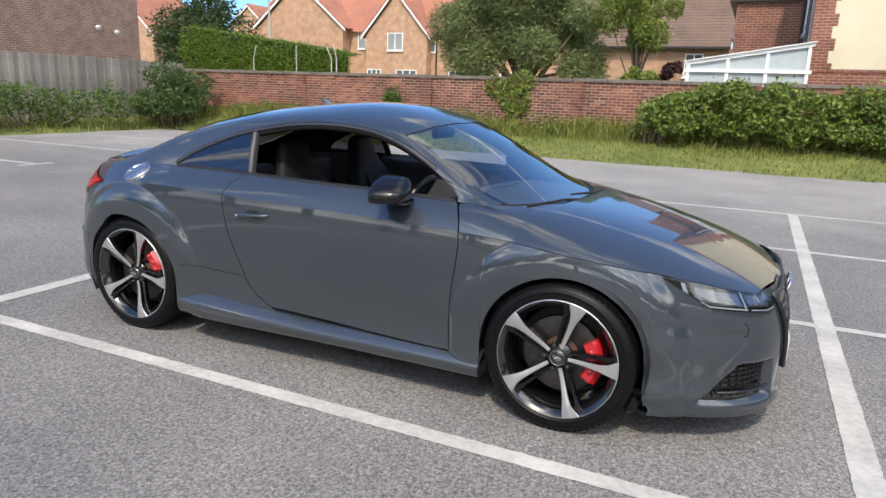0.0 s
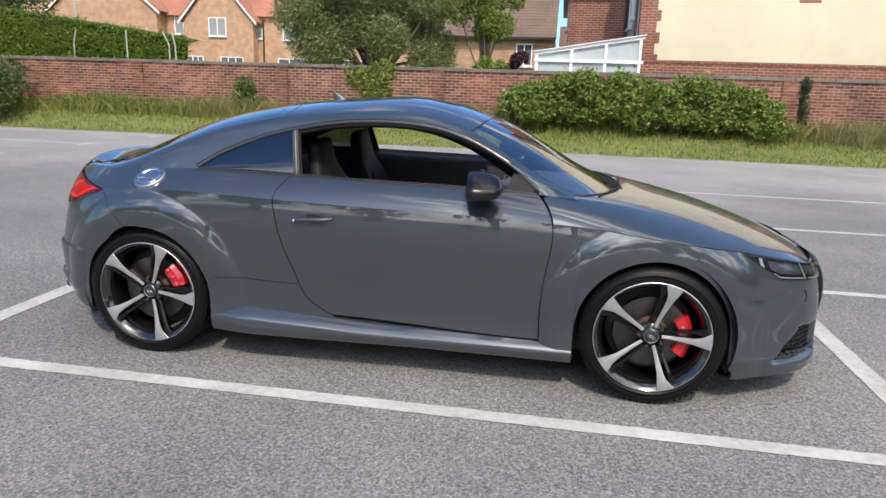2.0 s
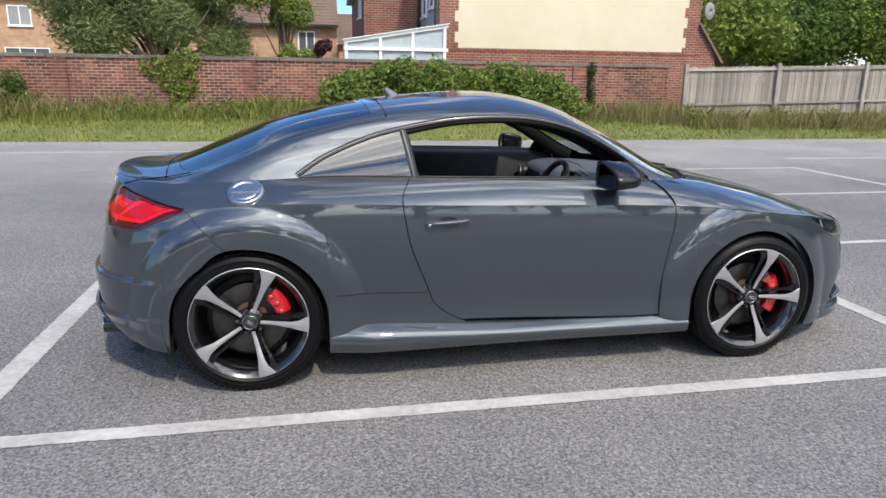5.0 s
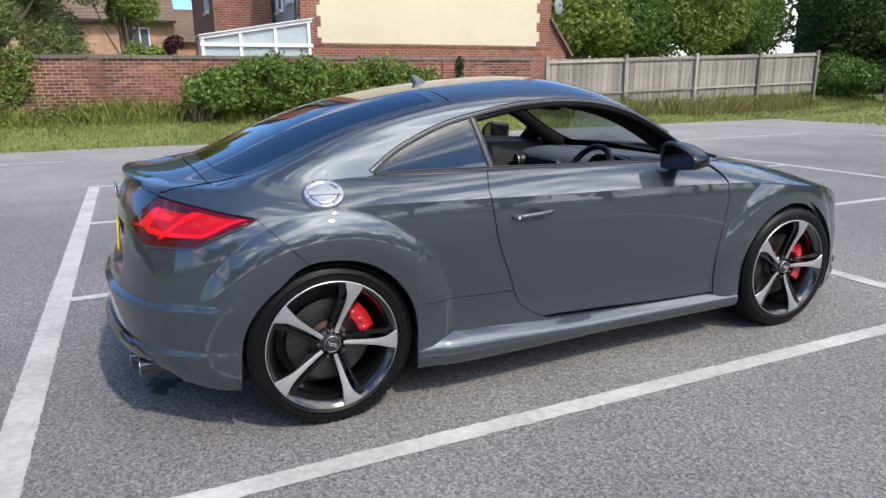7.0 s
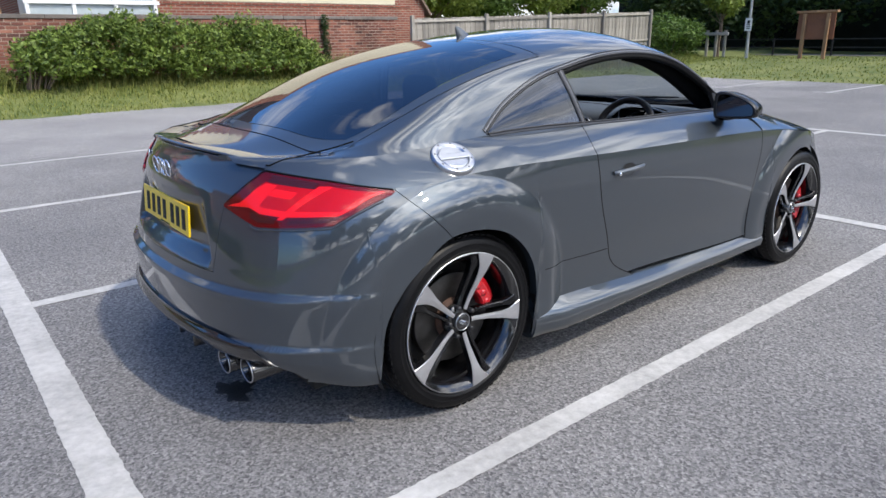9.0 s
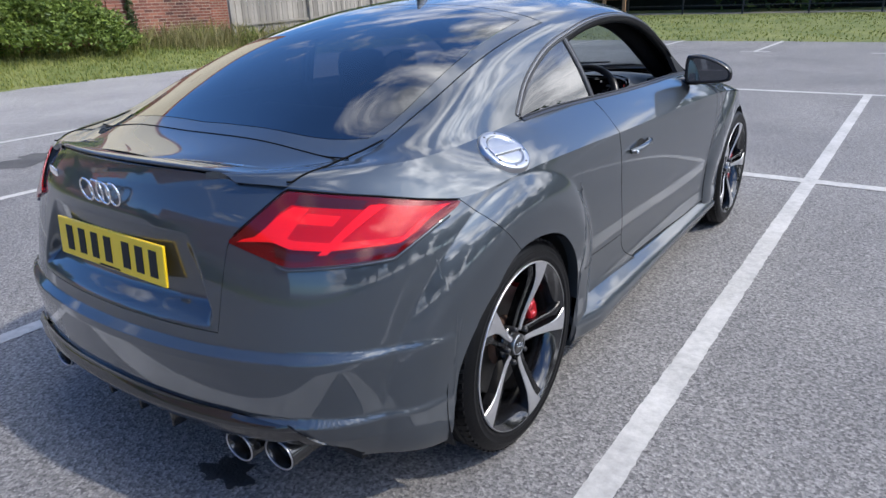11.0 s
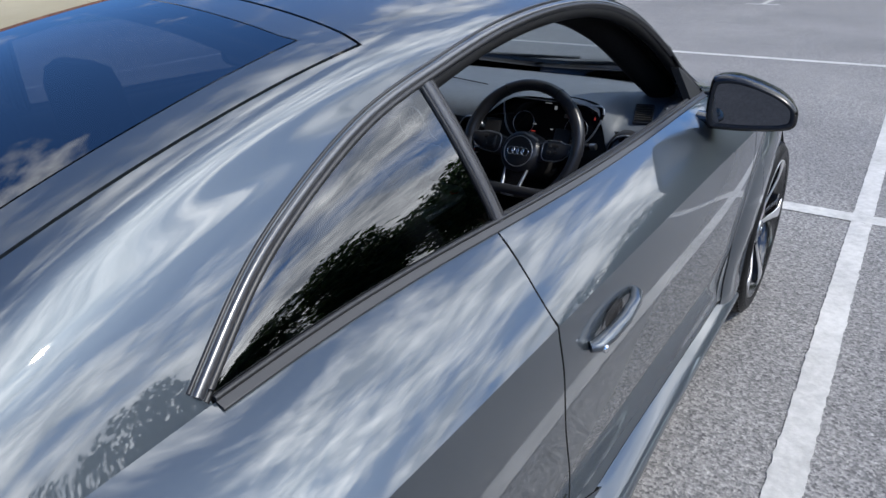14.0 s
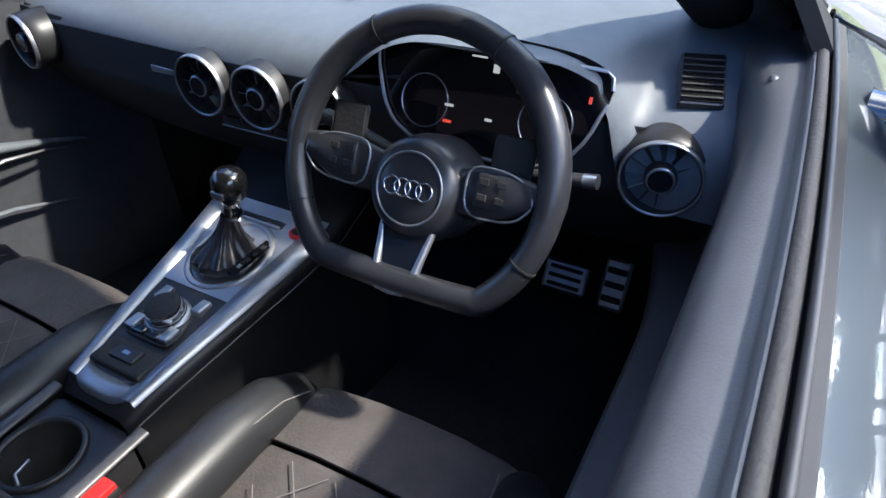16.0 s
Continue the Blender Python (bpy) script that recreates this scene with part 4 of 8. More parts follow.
def brake(x, y, sg, lead, half=34):
    b = new("brake")
    b.parent = car
    b.matrix_basis = pose(x, y, ZW, 0, 0, 0 if sg < 0 else 180)
    part("brake_disc", turned([(0.075, -0.028), (0.0765, -0.0285), (0.120, -0.0285), (0.1665, -0.0285), (0.168, -0.028), (0.169, -0.02), (0.169, 0.0), (0.08, 0.0)][::-1], 64), M_STEEL, b)
    part("disc_bell", turned([(0.03, -0.045), (0.07, -0.044), (0.078, -0.028)][::-1], 40), M_RUST, b)
    # caliper: an arc over the disc's edge
    mid = 0.0 if sg < 0 else 180.0
    n = 16
    sh = Sheet()
    rows = []
    for r, yy in ((0.118, -0.020), (0.118, -0.060), (0.124, -0.068), (0.165, -0.066), (0.185, -0.050), (0.188, 0.03), (0.13, 0.035)):
        row = []
        for k_ in range(n):
            q = math.radians(mid + lead + (-half + 2 * half * k_ / (n - 1)))
            row.append((r * math.cos(q), yy, r * math.sin(q)))
        rows.append(row)
    p = np.array(rows)
    sh.grid(p, sg < 0)
    sh.add(p[:, 0], [tuple(range(7))]).add(p[:, -1], [tuple(range(7))[::-1]])
    cal = part("caliper", sh, M_RED, b, "bright red brake caliper", smooth_=False)
    for dq in (-17, 0, 17):
        q = math.radians(mid + lead + dq)
        o = part("caliper_boss", turned([(0.0, -0.072), (0.012, -0.072), (0.014, -0.064), (0.014, -0.05)][::-1], 16), M_RED, cal)
        o.location = (0.142 * math.cos(q), 0, 0.142 * math.sin(q))
    part("dust_shield", turned([(0.06, 0.02), (0.19, 0.022), (0.20, 0.03)][::-1], 40), M_DARK, b)
    return b


for sx, ya in ((1, 0.786), (-1, 0.776)):
    for s_ in (-1, 1):
        wheel(sx * XW, s_ * ya, s_, 18 if sx > 0 else 22)
        brake(sx * XW, s_ * ya, s_, 0 if sx > 0 else -32 * s_, 34 if sx > 0 else 19)
        # wheel-house liner
        q = np.linspace(math.radians(-24), math.radians(204), 40)
        arc = np.stack([sx * XW + 0.375 * np.cos(q), 0 * q, ZW + 0.375 * np.sin(q)], -1)
        o_, i_ = arc.copy(), arc.copy()
        o_[:, 1], i_[:, 1] = s_ * 0.865, s_ * 0.50
        ln = Sheet().grid(np.stack([o_, i_]), s_ < 0)
        ctr = np.array([[sx * XW, s_ * 0.5, ZW]])
        ln.add(np.concatenate([i_, ctr]), [(k_, k_ + 1, 40) for k_ in range(39)])
        part("wheel_house", ln, M_DARK, car)


# ---------------------------------------------------------------- outer fittings of the car
def on_side(sg, pts, lift):
    """Places (x, z) points on the body's side, lifted outwards."""
    p = side(np.array([q[0] for q in pts]), np.array([q[1] for q in pts]))
    p[..., 1] += lift
    return turn_side(p, sg)


M_SEAL = material("rubber_seal", (0.006, 0.006, 0.0065), 0.6, spec=0.25)


def window_parts(sg):
    def on_glass(x, t, lift_):
        """A point of the gently crowned glass: t from the belt to the window's upper edge."""
        x, t = np.broadcast_arrays(np.asarray(x, float), np.asarray(t, float))
        lo_, hi_ = cabin(x, 1.0 + 0 * x), cabin(x, window_top(x))
        p = lo_ + (hi_ - lo_) * t[..., None]
        p[..., 1] += 0.030 * 4 * t * (1 - t) * np.clip(hi_[..., 2] - lo_[..., 2], 0, 0.3) + lift_
        return p
    # quarter pane
    s = span(0, 1, 44)[None] ** 1.25
    t = span(0.015, 0.985, 14)[:, None]
    p = on_glass(-1.010 + (-0.497 - 0.045 * t + 1.010) * s, t + 0 * s, -0.002)
    part("quarter_window", Sheet().grid(turn_side(p, sg), sg > 0), M_TINT, car, "dark tinted rear quarter window")
    # frame strip round the windows, black on the outside with a grey bright edge
    xs = np.concatenate([span(-1.012, -0.86, 26), span(-0.85, 0.55, 60), span(0.56, 0.695, 16)])
    top = cabin(xs, window_top(xs))
    top[:, 1] += 0.001
    part("window_trim", tube(turn_side(top, sg), 0.0045, 8), M_TRIM, car)
    # two strips outside the opening: dull grey, and bright satin next to the glass
    u = span(0, 1, 150)
    xq = np.concatenate([-1.0135 + 0.16 * u[:60] ** 2 / u[59] ** 2, span(-0.85, 0.55, 90)])
    line = cabin(xq, window_top(xq))
    tan = np.gradient(line, axis=0)
    tan /= np.linalg.norm(tan, axis=1, keepdims=True)
    up_ = cabin(xq, window_top(xq) + 0.05) - line
    ahead = cabin(xq + 0.02, window_top(xq)) - line
    nrm = np.cross(up_, ahead)
    nrm /= np.linalg.norm(nrm, axis=1, keepdims=True)
    nrm *= np.sign(nrm[:, 1:2])
    out_ = np.cross(nrm, tan)
    out_ *= np.sign(out_[75, 2])

    def strip(d0, d1, high, name, mat, label):
        rows = [line + out_ * d + nrm * h for d, h in ((d0, -0.006), (d0 + 0.001, high), ((d0 + d1) / 2, high + 0.0012), (d1 - 0.001, high), (d1, -0.006))]
        sh = Sheet().grid(turn_side(np.array(rows), sg), sg > 0)
        end_ = turn_side(np.array([r_[0] for r_ in rows]), sg)
        sh.add(end_, [tuple(range(5))])
        part(name, sh, mat, car, label)
    line = np.concatenate([line[:1] - tan[:1] * 0.010, line])
    out_, nrm = np.concatenate([out_[:1], out_]), np.concatenate([nrm[:1], nrm])
    strip(-0.006, 0.0015, 0.0012, "glass_seal", M_TRIM, "black glass seal")
    strip(0.0020, 0.0140, 0.0030, "window_strip", M_SILVERTRIM, "bright satin window strip")
    strip(0.0145, 0.0205, 0.0018, "window_bead", M_TRIM, "dull black window bead")
    bl = span(-1.012, 0.69, 80)
    rows = []
    for w_, lift_ in ((1.06, -0.004), (1.02, 0.002), (1.0, 0.003), (0.945, 0.0032), (0.935, 0.0024), (0.93, -0.004)):
        q = cabin(bl, w_ + 0 * bl)
        q[:, 1] += lift_ * 0.7
        q[:, 2] += lift_ * 0.7
        rows.append(q)
    part("belt_strip", Sheet().grid(turn_side(np.array(rows[1:]), sg), sg < 0), M_BELT, car, "satin dark strip below the windows")
    part("belt_seal", tube(turn_side(rows[1], sg), 0.0035, 8), M_TRIM, car)
    # post between the panes: a satin strip between two dark edges
    f = span(0, 1, 14)
    def post(dx0, dx1, lift_, name, mat, label=""):
        rows = []
        for dx, dn in ((dx0, -0.03), (dx0, lift_), ((dx0 + dx1) / 2, lift_ + 0.001), (dx1, lift_), (dx1, -0.03)):
            rows.append(on_glass(-0.490 - 0.045 * f + dx, f, dn))
        part(name, Sheet().grid(turn_side(np.array(rows).transpose(1, 0, 2), sg), sg > 0), mat, car, label)
    post(-0.012, -0.007, 0.002, "post_edge", M_TRIM)
    post(-0.0068, 0.009, 0.0035, "centre_post", M_GREYTRIM, "slim satin post between the windows")
    post(0.0092, 0.017, 0.002, "post_edge", M_TRIM)
    part("post_seal", tube(turn_side(on_glass(-0.470 - 0.045 * f, f, -0.020), sg), 0.006, 10), M_SEAL, car)
    # rubber seal inside the open window
    xs = np.concatenate([span(-0.52, 0.5, 50), span(0.51, 0.66, 16)])
    q = cabin(xs, window_top(xs) - 0.10)
    q[:, 1] -= 0.020
    q[:, 2] -= 0.004
    part("door_seal", tube(turn_side(q, sg), 0.015, 10), M_SEAL, car)
    # small corner plate behind the mirror
    cx = [(0.545, 1.0), (0.70, 1.0), (0.662, 1.9), (0.625, 2.25), (0.575, 1.9)]
    q = cabin(np.array([c[0] for c in cx]), np.array([c[1] for c in cx]))
    q2 = q.copy()
    q2[:, 1] -= 0.022
    n = len(cx)
    sh = Sheet().add(turn_side(np.concatenate([q, q2]), sg), [tuple(range(n)), tuple(range(n, 2 * n))[::-1]] + [(i, (i + 1) % n, n + (i + 1) % n, n + i) for i in range(n)])
    part("mirror_plate", sh, M_SEAL, car, smooth_=False)


def mirror(sg):
    m = new("door_mirror")
    m.parent = car
    m.location = (0.445, sg * 0.905, 0.972)
    m.rotation_euler = (0, 0, math.radians(-8 * sg))
    # shell: rows from the glass edge forward
    n = 40

    key = np.array([(-0.088, 0.040), (-0.070, 0.057), (-0.02, 0.055), (0.05, 0.032), (0.092, 0.006), (0.102, -0.018), (0.092, -0.040), (0.03, -0.049), (-0.05, -0.052), (-0.086, -0.042)])
    kk = np.arange(n) / n * len(key)
    i0, ft = np.floor(kk).astype(int), (kk % 1)[:, None]
    g = lambda d: key[(i0 + d) % len(key)]
    loop = 0.5 * (2 * g(0) + (g(1) - g(-1)) * ft + (2 * g(-1) - 5 * g(0) + 4 * g(1) - g(2)) * ft ** 2 + (3 * g(0) - g(-1) - 3 * g(1) + g(2)) * ft ** 3)
    loop = loop[::-1]

    def ring(x, wy, wz, dy=0.0, dz=0.0):
        return np.stack([np.full(n, x), -loop[:, 0] * wy / 0.1 + dy, loop[:, 1] * wz / 0.055 + dz], -1)
    rows = np.array([ring(-0.062, 0.098, 0.056), ring(-0.058, 0.104, 0.062), ring(-0.03, 0.106, 0.064), ring(0.0, 0.102, 0.061), ring(0.04, 0.098, 0.058),
                     ring(0.070, 0.084, 0.050), ring(0.088, 0.056, 0.033), ring(0.096, 0.024, 0.014), ring(0.097, 0.002, 0.002)])
    rows[..., 1] *= -sg
    sh = Sheet().grid(rows, sg > 0, closed=True)
    part("mirror_shell", sh, M_SHELL, m, "gloss black mirror housing")
    fr = np.array([ring(-0.062, 0.098, 0.056), ring(-0.064, 0.090, 0.050), ring(-0.052, 0.088, 0.049)])
    fr[..., 1] *= -sg
    part("mirror_frame", Sheet().grid(fr, sg < 0, closed=True), M_DARK, m)
    gl = ring(-0.055, 0.089, 0.0495)
    gl[..., 1] *= -sg
    part("mirror_glass", Sheet().add(gl, [tuple(range(n))]), M_MIRROR, m, "rear-view mirror glass", smooth_=False)
    arm = tube([(0.02, sg * 0.01, -0.045), (0.035, -sg * 0.05, -0.062), (0.05, -sg * 0.12, -0.060)], [0.022, 0.026, 0.030], 12, flat=0.6)
    part("mirror_arm", arm, M_BLACK, m)


def handle(sg):
    h = new("door_handle")
    h.parent = car
    base = on_side(sg, [(-0.355, 0.775)], 0)[0]
    h.location = base
    # cup behind the grip: a nearly flat disc, blackened for the scoop's shade
    cup = []
    for r, d in ((1.0, 0.0012), (0.8, -0.004 + 0.004), (0.55, 0.001)):
        cup.append([(0.046 * r * math.cos(q), sg * d, 0.034 * r * math.sin(q)) for q in np.linspace(0, 2 * math.pi, 28, endpoint=False)])
    cup = np.array(cup) * np.array([1, 1, 0.8]) + np.array([0.0, 0.0, -0.006])
    part("handle_cup", Sheet().grid(np.array(cup), sg > 0, closed=True).add(cup[-1], [tuple(range(28))]), M_DARK, h)
    pts = [(-0.108, sg * 0.004, -0.010), (-0.10, sg * 0.012, -0.009), (-0.06, sg * 0.019, -0.006), (0, sg * 0.022, -0.003), (0.06, sg * 0.019, 0.0), (0.095, sg * 0.010, 0.002), (0.104, sg * 0.000, 0.003)]
    pts = [(0.93 * px, py, pz) for px, py, pz in pts]
    g = tube(pts, [0.011, 0.013, 0.0135, 0.013, 0.012, 0.011, 0.008], 12, flat=0.8)
    part("handle_grip", g, M_PAINT, h)
    if sg < 0:
        part("lock_barrel", turned([(0, -0.003), (0.0055, -0.003), (0.007, 0.0), (0.007, 0.01)], 16), M_CHROME, h).location = (-0.088, -0.026, -0.012)


def fuel_cap():
    c = new("fuel_flap")
    c.parent = car
    x0, w0 = -1.243, 0.52
    p = cabin(np.array([x0, x0 + 0.02, x0]), np.array([w0, w0, w0 + 0.05]))
    p[:, 1] *= -1
    u = Vector(p[1] - p[0]).normalized()
    v = Vector(p[2] - p[0]).normalized()
    nrm = u.cross(v).normalized()
    v = nrm.cross(u)
    m = Matrix((u, v, nrm)).transposed().to_4x4()
    m.translation = Vector(p[0]) + nrm * 0.002
    c.matrix_basis = m
    part("flap_ring", turned([(0.0, 0.004), (0.056, 0.004), (0.0575, 0.0088), (0.0590, 0.0092), (0.066, 0.0091), (0.0735, 0.0090), (0.0755, 0.0082), (0.079, 0.004), (0.081, -0.012)][::-1], 56, "z"), M_CAP, c, "bright polished ring with screw heads")
    part("flap_disc", turned([(0.0, 0.007), (0.025, 0.007), (0.0485, 0.007), (0.050, 0.0068), (0.053, 0.004)][::-1], 48, "z"), M_CAP, c)
    bar = box(-0.060, 0.060, -0.0145, 0.0145, 0.005, 0.0125, 0.004, 3)
    o = part("flap_bar", bar, M_CAP, c, smooth_=False)
    o.rotation_euler = (0, 0, math.radians(-6))
    for k_ in range(8):
        q = math.radians(22 + 45 * k_)
        o = part("flap_screw", turned([(0, 0.0100), (0.0030, 0.0100), (0.0042, 0.0085), (0.0042, 0.006)][::-1], 14, "z"), M_STEEL, c)
        o.location = (0.066 * math.cos(q), 0.066 * math.sin(q), 0)


def tail_lamp(sg):
    """A faceted lamp laid over the corner of the tail."""
    lamp = new("tail_lamp")
    lamp.parent = car
    lamp["label"] = "wide red tail lamp with a smoked border"

    def put(a, z, lift):
        """a counts sideways, then along the flank past the corner."""
        a, z = np.broadcast_arrays(np.asarray(a, float), np.asarray(z, float))
        th = 1 - a
        p = end(th, z, -1)
        e = 1e-3
        d1, d2 = end(th + e, z, -1) - end(th - e, z, -1), end(th, z + e, -1) - end(th, z - e, -1)
        nn = np.cross(d1, d2)
        nn /= np.linalg.norm(nn, axis=-1, keepdims=True)
        nn *= np.sign((nn * (p - np.array([0, 0, 0.6]))).sum(-1, keepdims=True))
        return turn_side(p + nn * lift, sg)

    def th_of(x, z):
        return 1 - end_th(x, z, -1)
    u_tip = float(th_of(-1.505, 0.838))
    z_in = 0.79
    u_in = float(1 - 2 / np.pi * np.arccos(0.447 / half_width(-1.85, z_in)))
    u_top = float(1 - 2 / np.pi * np.arccos(0.548 / half_width(-1.84, 0.905)))
    top = lin((u_in, z_in + 0.004), (u_top, 0.905), (0.5 * u_top + 0.5 * u_tip, 0.878), (u_tip, 0.842))
    u_b = u_in + 0.30 * (u_tip - u_in)
    u_c = u_in + 0.80 * (u_tip - u_in)
    bot = lin((u_in, z_in), (u_b, 0.742), (u_c, 0.754), (u_tip, 0.832))

    def patch(u0, u1, lo, hi, lift, nu=40, nt=10, rim=0.012):
        s = span(0, 1, nu)[None]
        t = span(0, 1, nt)[:, None]
        u = u0 + (u1 - u0) * s
        l_, h_ = lo(u), hi(u)
        z = l_ + (h_ - l_) * t
        return Sheet().grid(put(u, z, lift), sg > 0, rim)
    part("lamp_housing", patch(u_in, u_tip, lambda u: bot(u), lambda u: top(u), 0.002), M_LAMP_DARK, lamp)

    def quad(name, mat, lift, *corners, rim=0.003):
        """A patch with four corners (along, up) in shares of the lamp: low left, low right, high right, high left."""
        s, t = span(0, 1, 26)[None], span(0, 1, 9)[:, None]
        c = [np.array(k) for k in corners]
        uv = ((1 - s) * (1 - t))[..., None] * c[0] + (s * (1 - t))[..., None] * c[1] + (s * t)[..., None] * c[2] + ((1 - s) * t)[..., None] * c[3]
        u = u_in + (u_tip - u_in) * uv[..., 0]
        lo, hi = bot(u), top(u)
        part(name, Sheet().grid(put(u, lo + (hi - lo) * uv[..., 1], lift), sg > 0, rim), mat, lamp)
    quad("lamp_smoke", M_LAMP_SMOKE, 0.003, (0.26, 0.84), (0.55, 0.80), (0.57, 0.95), (0.27, 0.97))
    quad("lamp_glow", M_LAMP_MID, 0.0032, (0.08, 0.30), (0.46, 0.22), (0.60, 0.82), (0.25, 0.82))
    quad("lamp_glow", M_LAMP_MID, 0.0032, (0.48, 0.24), (0.86, 0.26), (0.95, 0.88), (0.62, 0.92))
    quad("lamp_block", M_LAMP_RED, 0.0045, (0.10, 0.36), (0.27, 0.36), (0.33, 0.80), (0.26, 0.80))
    quad("lamp_block", M_LAMP_RED, 0.0040, (0.30, 0.60), (0.46, 0.58), (0.48, 0.72), (0.33, 0.74))
    quad("lamp_bar", M_LAMP_RED, 0.0060, (0.04, 0.30), (0.47, 0.22), (0.48, 0.34), (0.07, 0.42))
    quad("lamp_bar", M_LAMP_RED, 0.0060, (0.47, 0.22), (0.82, 0.26), (0.86, 0.37), (0.48, 0.34))
    quad("lamp_sweep", M_LAMP_RED, 0.0072, (0.435, 0.16), (0.475, 0.16), (0.66, 0.90), (0.585, 0.88))
    quad("lamp_edge", M_LAMP_RED, 0.0050, (0.80, 0.34), (0.86, 0.36), (0.955, 0.86), (0.915, 0.87))
    quad("lamp_band", M_LAMP_SMOKE, 0.0040, (0.24, 0.10), (0.42, 0.08), (0.42, 0.18), (0.22, 0.22))
    quad("lamp_band", M_LAMP_SMOKE, 0.0040, (0.50, 0.08), (0.80, 0.10), (0.84, 0.22), (0.52, 0.17))
    cover = part("lamp_lens", patch(u_in + 0.004, u_tip - 0.004, lambda u: bot(u) + 0.0012, lambda u: top(u) - 0.0012, 0.0095, rim=0.010), M_LENS_RED, lamp)
    cover.visible_shadow = False
    us = span(u_in + 0.02 * (u_tip - u_in), u_tip - 0.02 * (u_tip - u_in), 50)
    part("lamp_gap", tube(put(us, top(us) + 0.0025, 0.0015), 0.0036, 8), M_GAP, lamp)
    us = span(u_in + 0.25 * (u_tip - u_in), u_tip - 0.02 * (u_tip - u_in), 40)
    part("lamp_seat", tube(put(us, bot(us) - 0.006, 0.001), 0.005, 8), M_PAINT, lamp, "painted ridge below the lamp")


def plate(x, z, lean, mat, name, sgn):
    o = new(name)
    o.parent = car
    o.matrix_basis = pose(x, 0, z, 0, lean, 0)
    part("plate_board", box(-0.004, 0.004, -0.26, 0.26, -0.0555, 0.0555, 0.003), mat, o, smooth_=False)
    for cx in (-0.198, -0.132, -0.066, 0.0, 0.088, 0.150, 0.212):
        part("plate_bar", box(-0.0055 if sgn < 0 else 0.0036, -0.0036 if sgn < 0 else 0.0055, -cx - 0.017, -cx + 0.017, -0.036, 0.036, 0.0), M_DARK, o, smooth_=False)
    part("plate_note", box(-0.0055 if sgn < 0 else 0.0036, -0.0036 if sgn < 0 else 0.0055, -0.05, 0.05, -0.052, -0.047, 0.0), M_DARK, o, smooth_=False)
    return o


def badge(x, z, lean, r, sgn):
    b = new("badge")
    b.parent = car
    b.matrix_basis = pose(x, 0, z, 0, lean, 0)
    b["label"] = "chrome badge of four linked rings"
    for k_ in range(4):
        q = np.linspace(0, 2 * math.pi, 36, endpoint=False)
        ring = np.stack([0 * q + 0.003 * sgn * (k_ % 2), (k_ - 1.5) * r * 1.36 + r * np.cos(q), r * np.sin(q)], -1)
        part("badge_ring", tube(ring, r * 0.115, 8, True), M_CHROME, b)


M_REFLECT = material("dark_reflector", (0.15, 0.165, 0.19), 0.18, metal=0.7, coat=0.5)
M_GUIDE = material("light_guide", (0.26, 0.29, 0.33), 0.25, coat=0.6)


def head_lamp(sg):
    lamp = new("head_lamp")
    lamp.parent = car
    lamp["label"] = "slim clear headlamp with dark internals"

    def put(u, z, lift):
        u, z = np.broadcast_arrays(np.asarray(u, float), np.asarray(z, float))
        p = end(u, z, 1)
        e = 1e-3
        nn = np.cross(end(u + e, z, 1) - end(u - e, z, 1), end(u, z + e, 1) - end(u, z - e, 1))
        nn /= np.linalg.norm(nn, axis=-1, keepdims=True)
        nn *= np.sign((nn * (p - np.array([0, 0, 0.6]))).sum(-1, keepdims=True))
        return turn_side(p + nn * lift, sg)
    u0 = float(end_th(1.625, 0.72, 1))
    u1 = float(2 / np.pi * np.arccos((0.47 / 0.86) ** 2))
    top = lambda u: crease_z(end(u, 0.70 + 0 * u, 1)[..., 0]) - 0.008
    bot = lin((u0, 0.715), (u0 + 0.27 * (u1 - u0), 0.600), (u1 - 0.05, 0.572), (u1, 0.580))

    def patch(a0, a1, k0, k1, lift, rim=0.01, nu=40):
        s, t = span(0, 1, nu)[None], span(0, 1, 10)[:, None]
        u = u0 + (u1 - u0) * (a0 + (a1 - a0) * s)
        lo, hi = bot(u), top(u)
        z = lo + (hi - lo) * (k0 + (k1 - k0) * t)
        return Sheet().grid(put(u, z, lift), sg > 0, rim)
    part("lamp_bowl", patch(0, 1, 0, 1, 0.0015), M_BLACK, lamp)
    for a0, a1, k0, k1 in ((0.20, 0.56, 0.30, 0.84), (0.64, 0.90, 0.30, 0.84)):
        part("reflector", patch(a0, a1, k0, k1, 0.004, 0.004, 16), M_REFLECT, lamp)
    for a0, a1 in ((0.22, 0.62), (0.66, 0.98)):
        part("light_guide", patch(a0, a1, 0.06, 0.13, 0.0045, 0.003, 16), M_GUIDE, lamp)
    part("light_guide", patch(0.12, 0.15, 0.10, 0.92, 0.0045, 0.003, 6), M_GUIDE, lamp)
    part("lamp_divider", patch(0.594, 0.608, 0.05, 0.98, 0.005, 0.004, 6), M_GUIDE, lamp)
    cover = part("lamp_cover", patch(0.01, 0.99, 0.01, 0.99, 0.010, 0.008), M_LENS, lamp)
    cover.visible_shadow = False


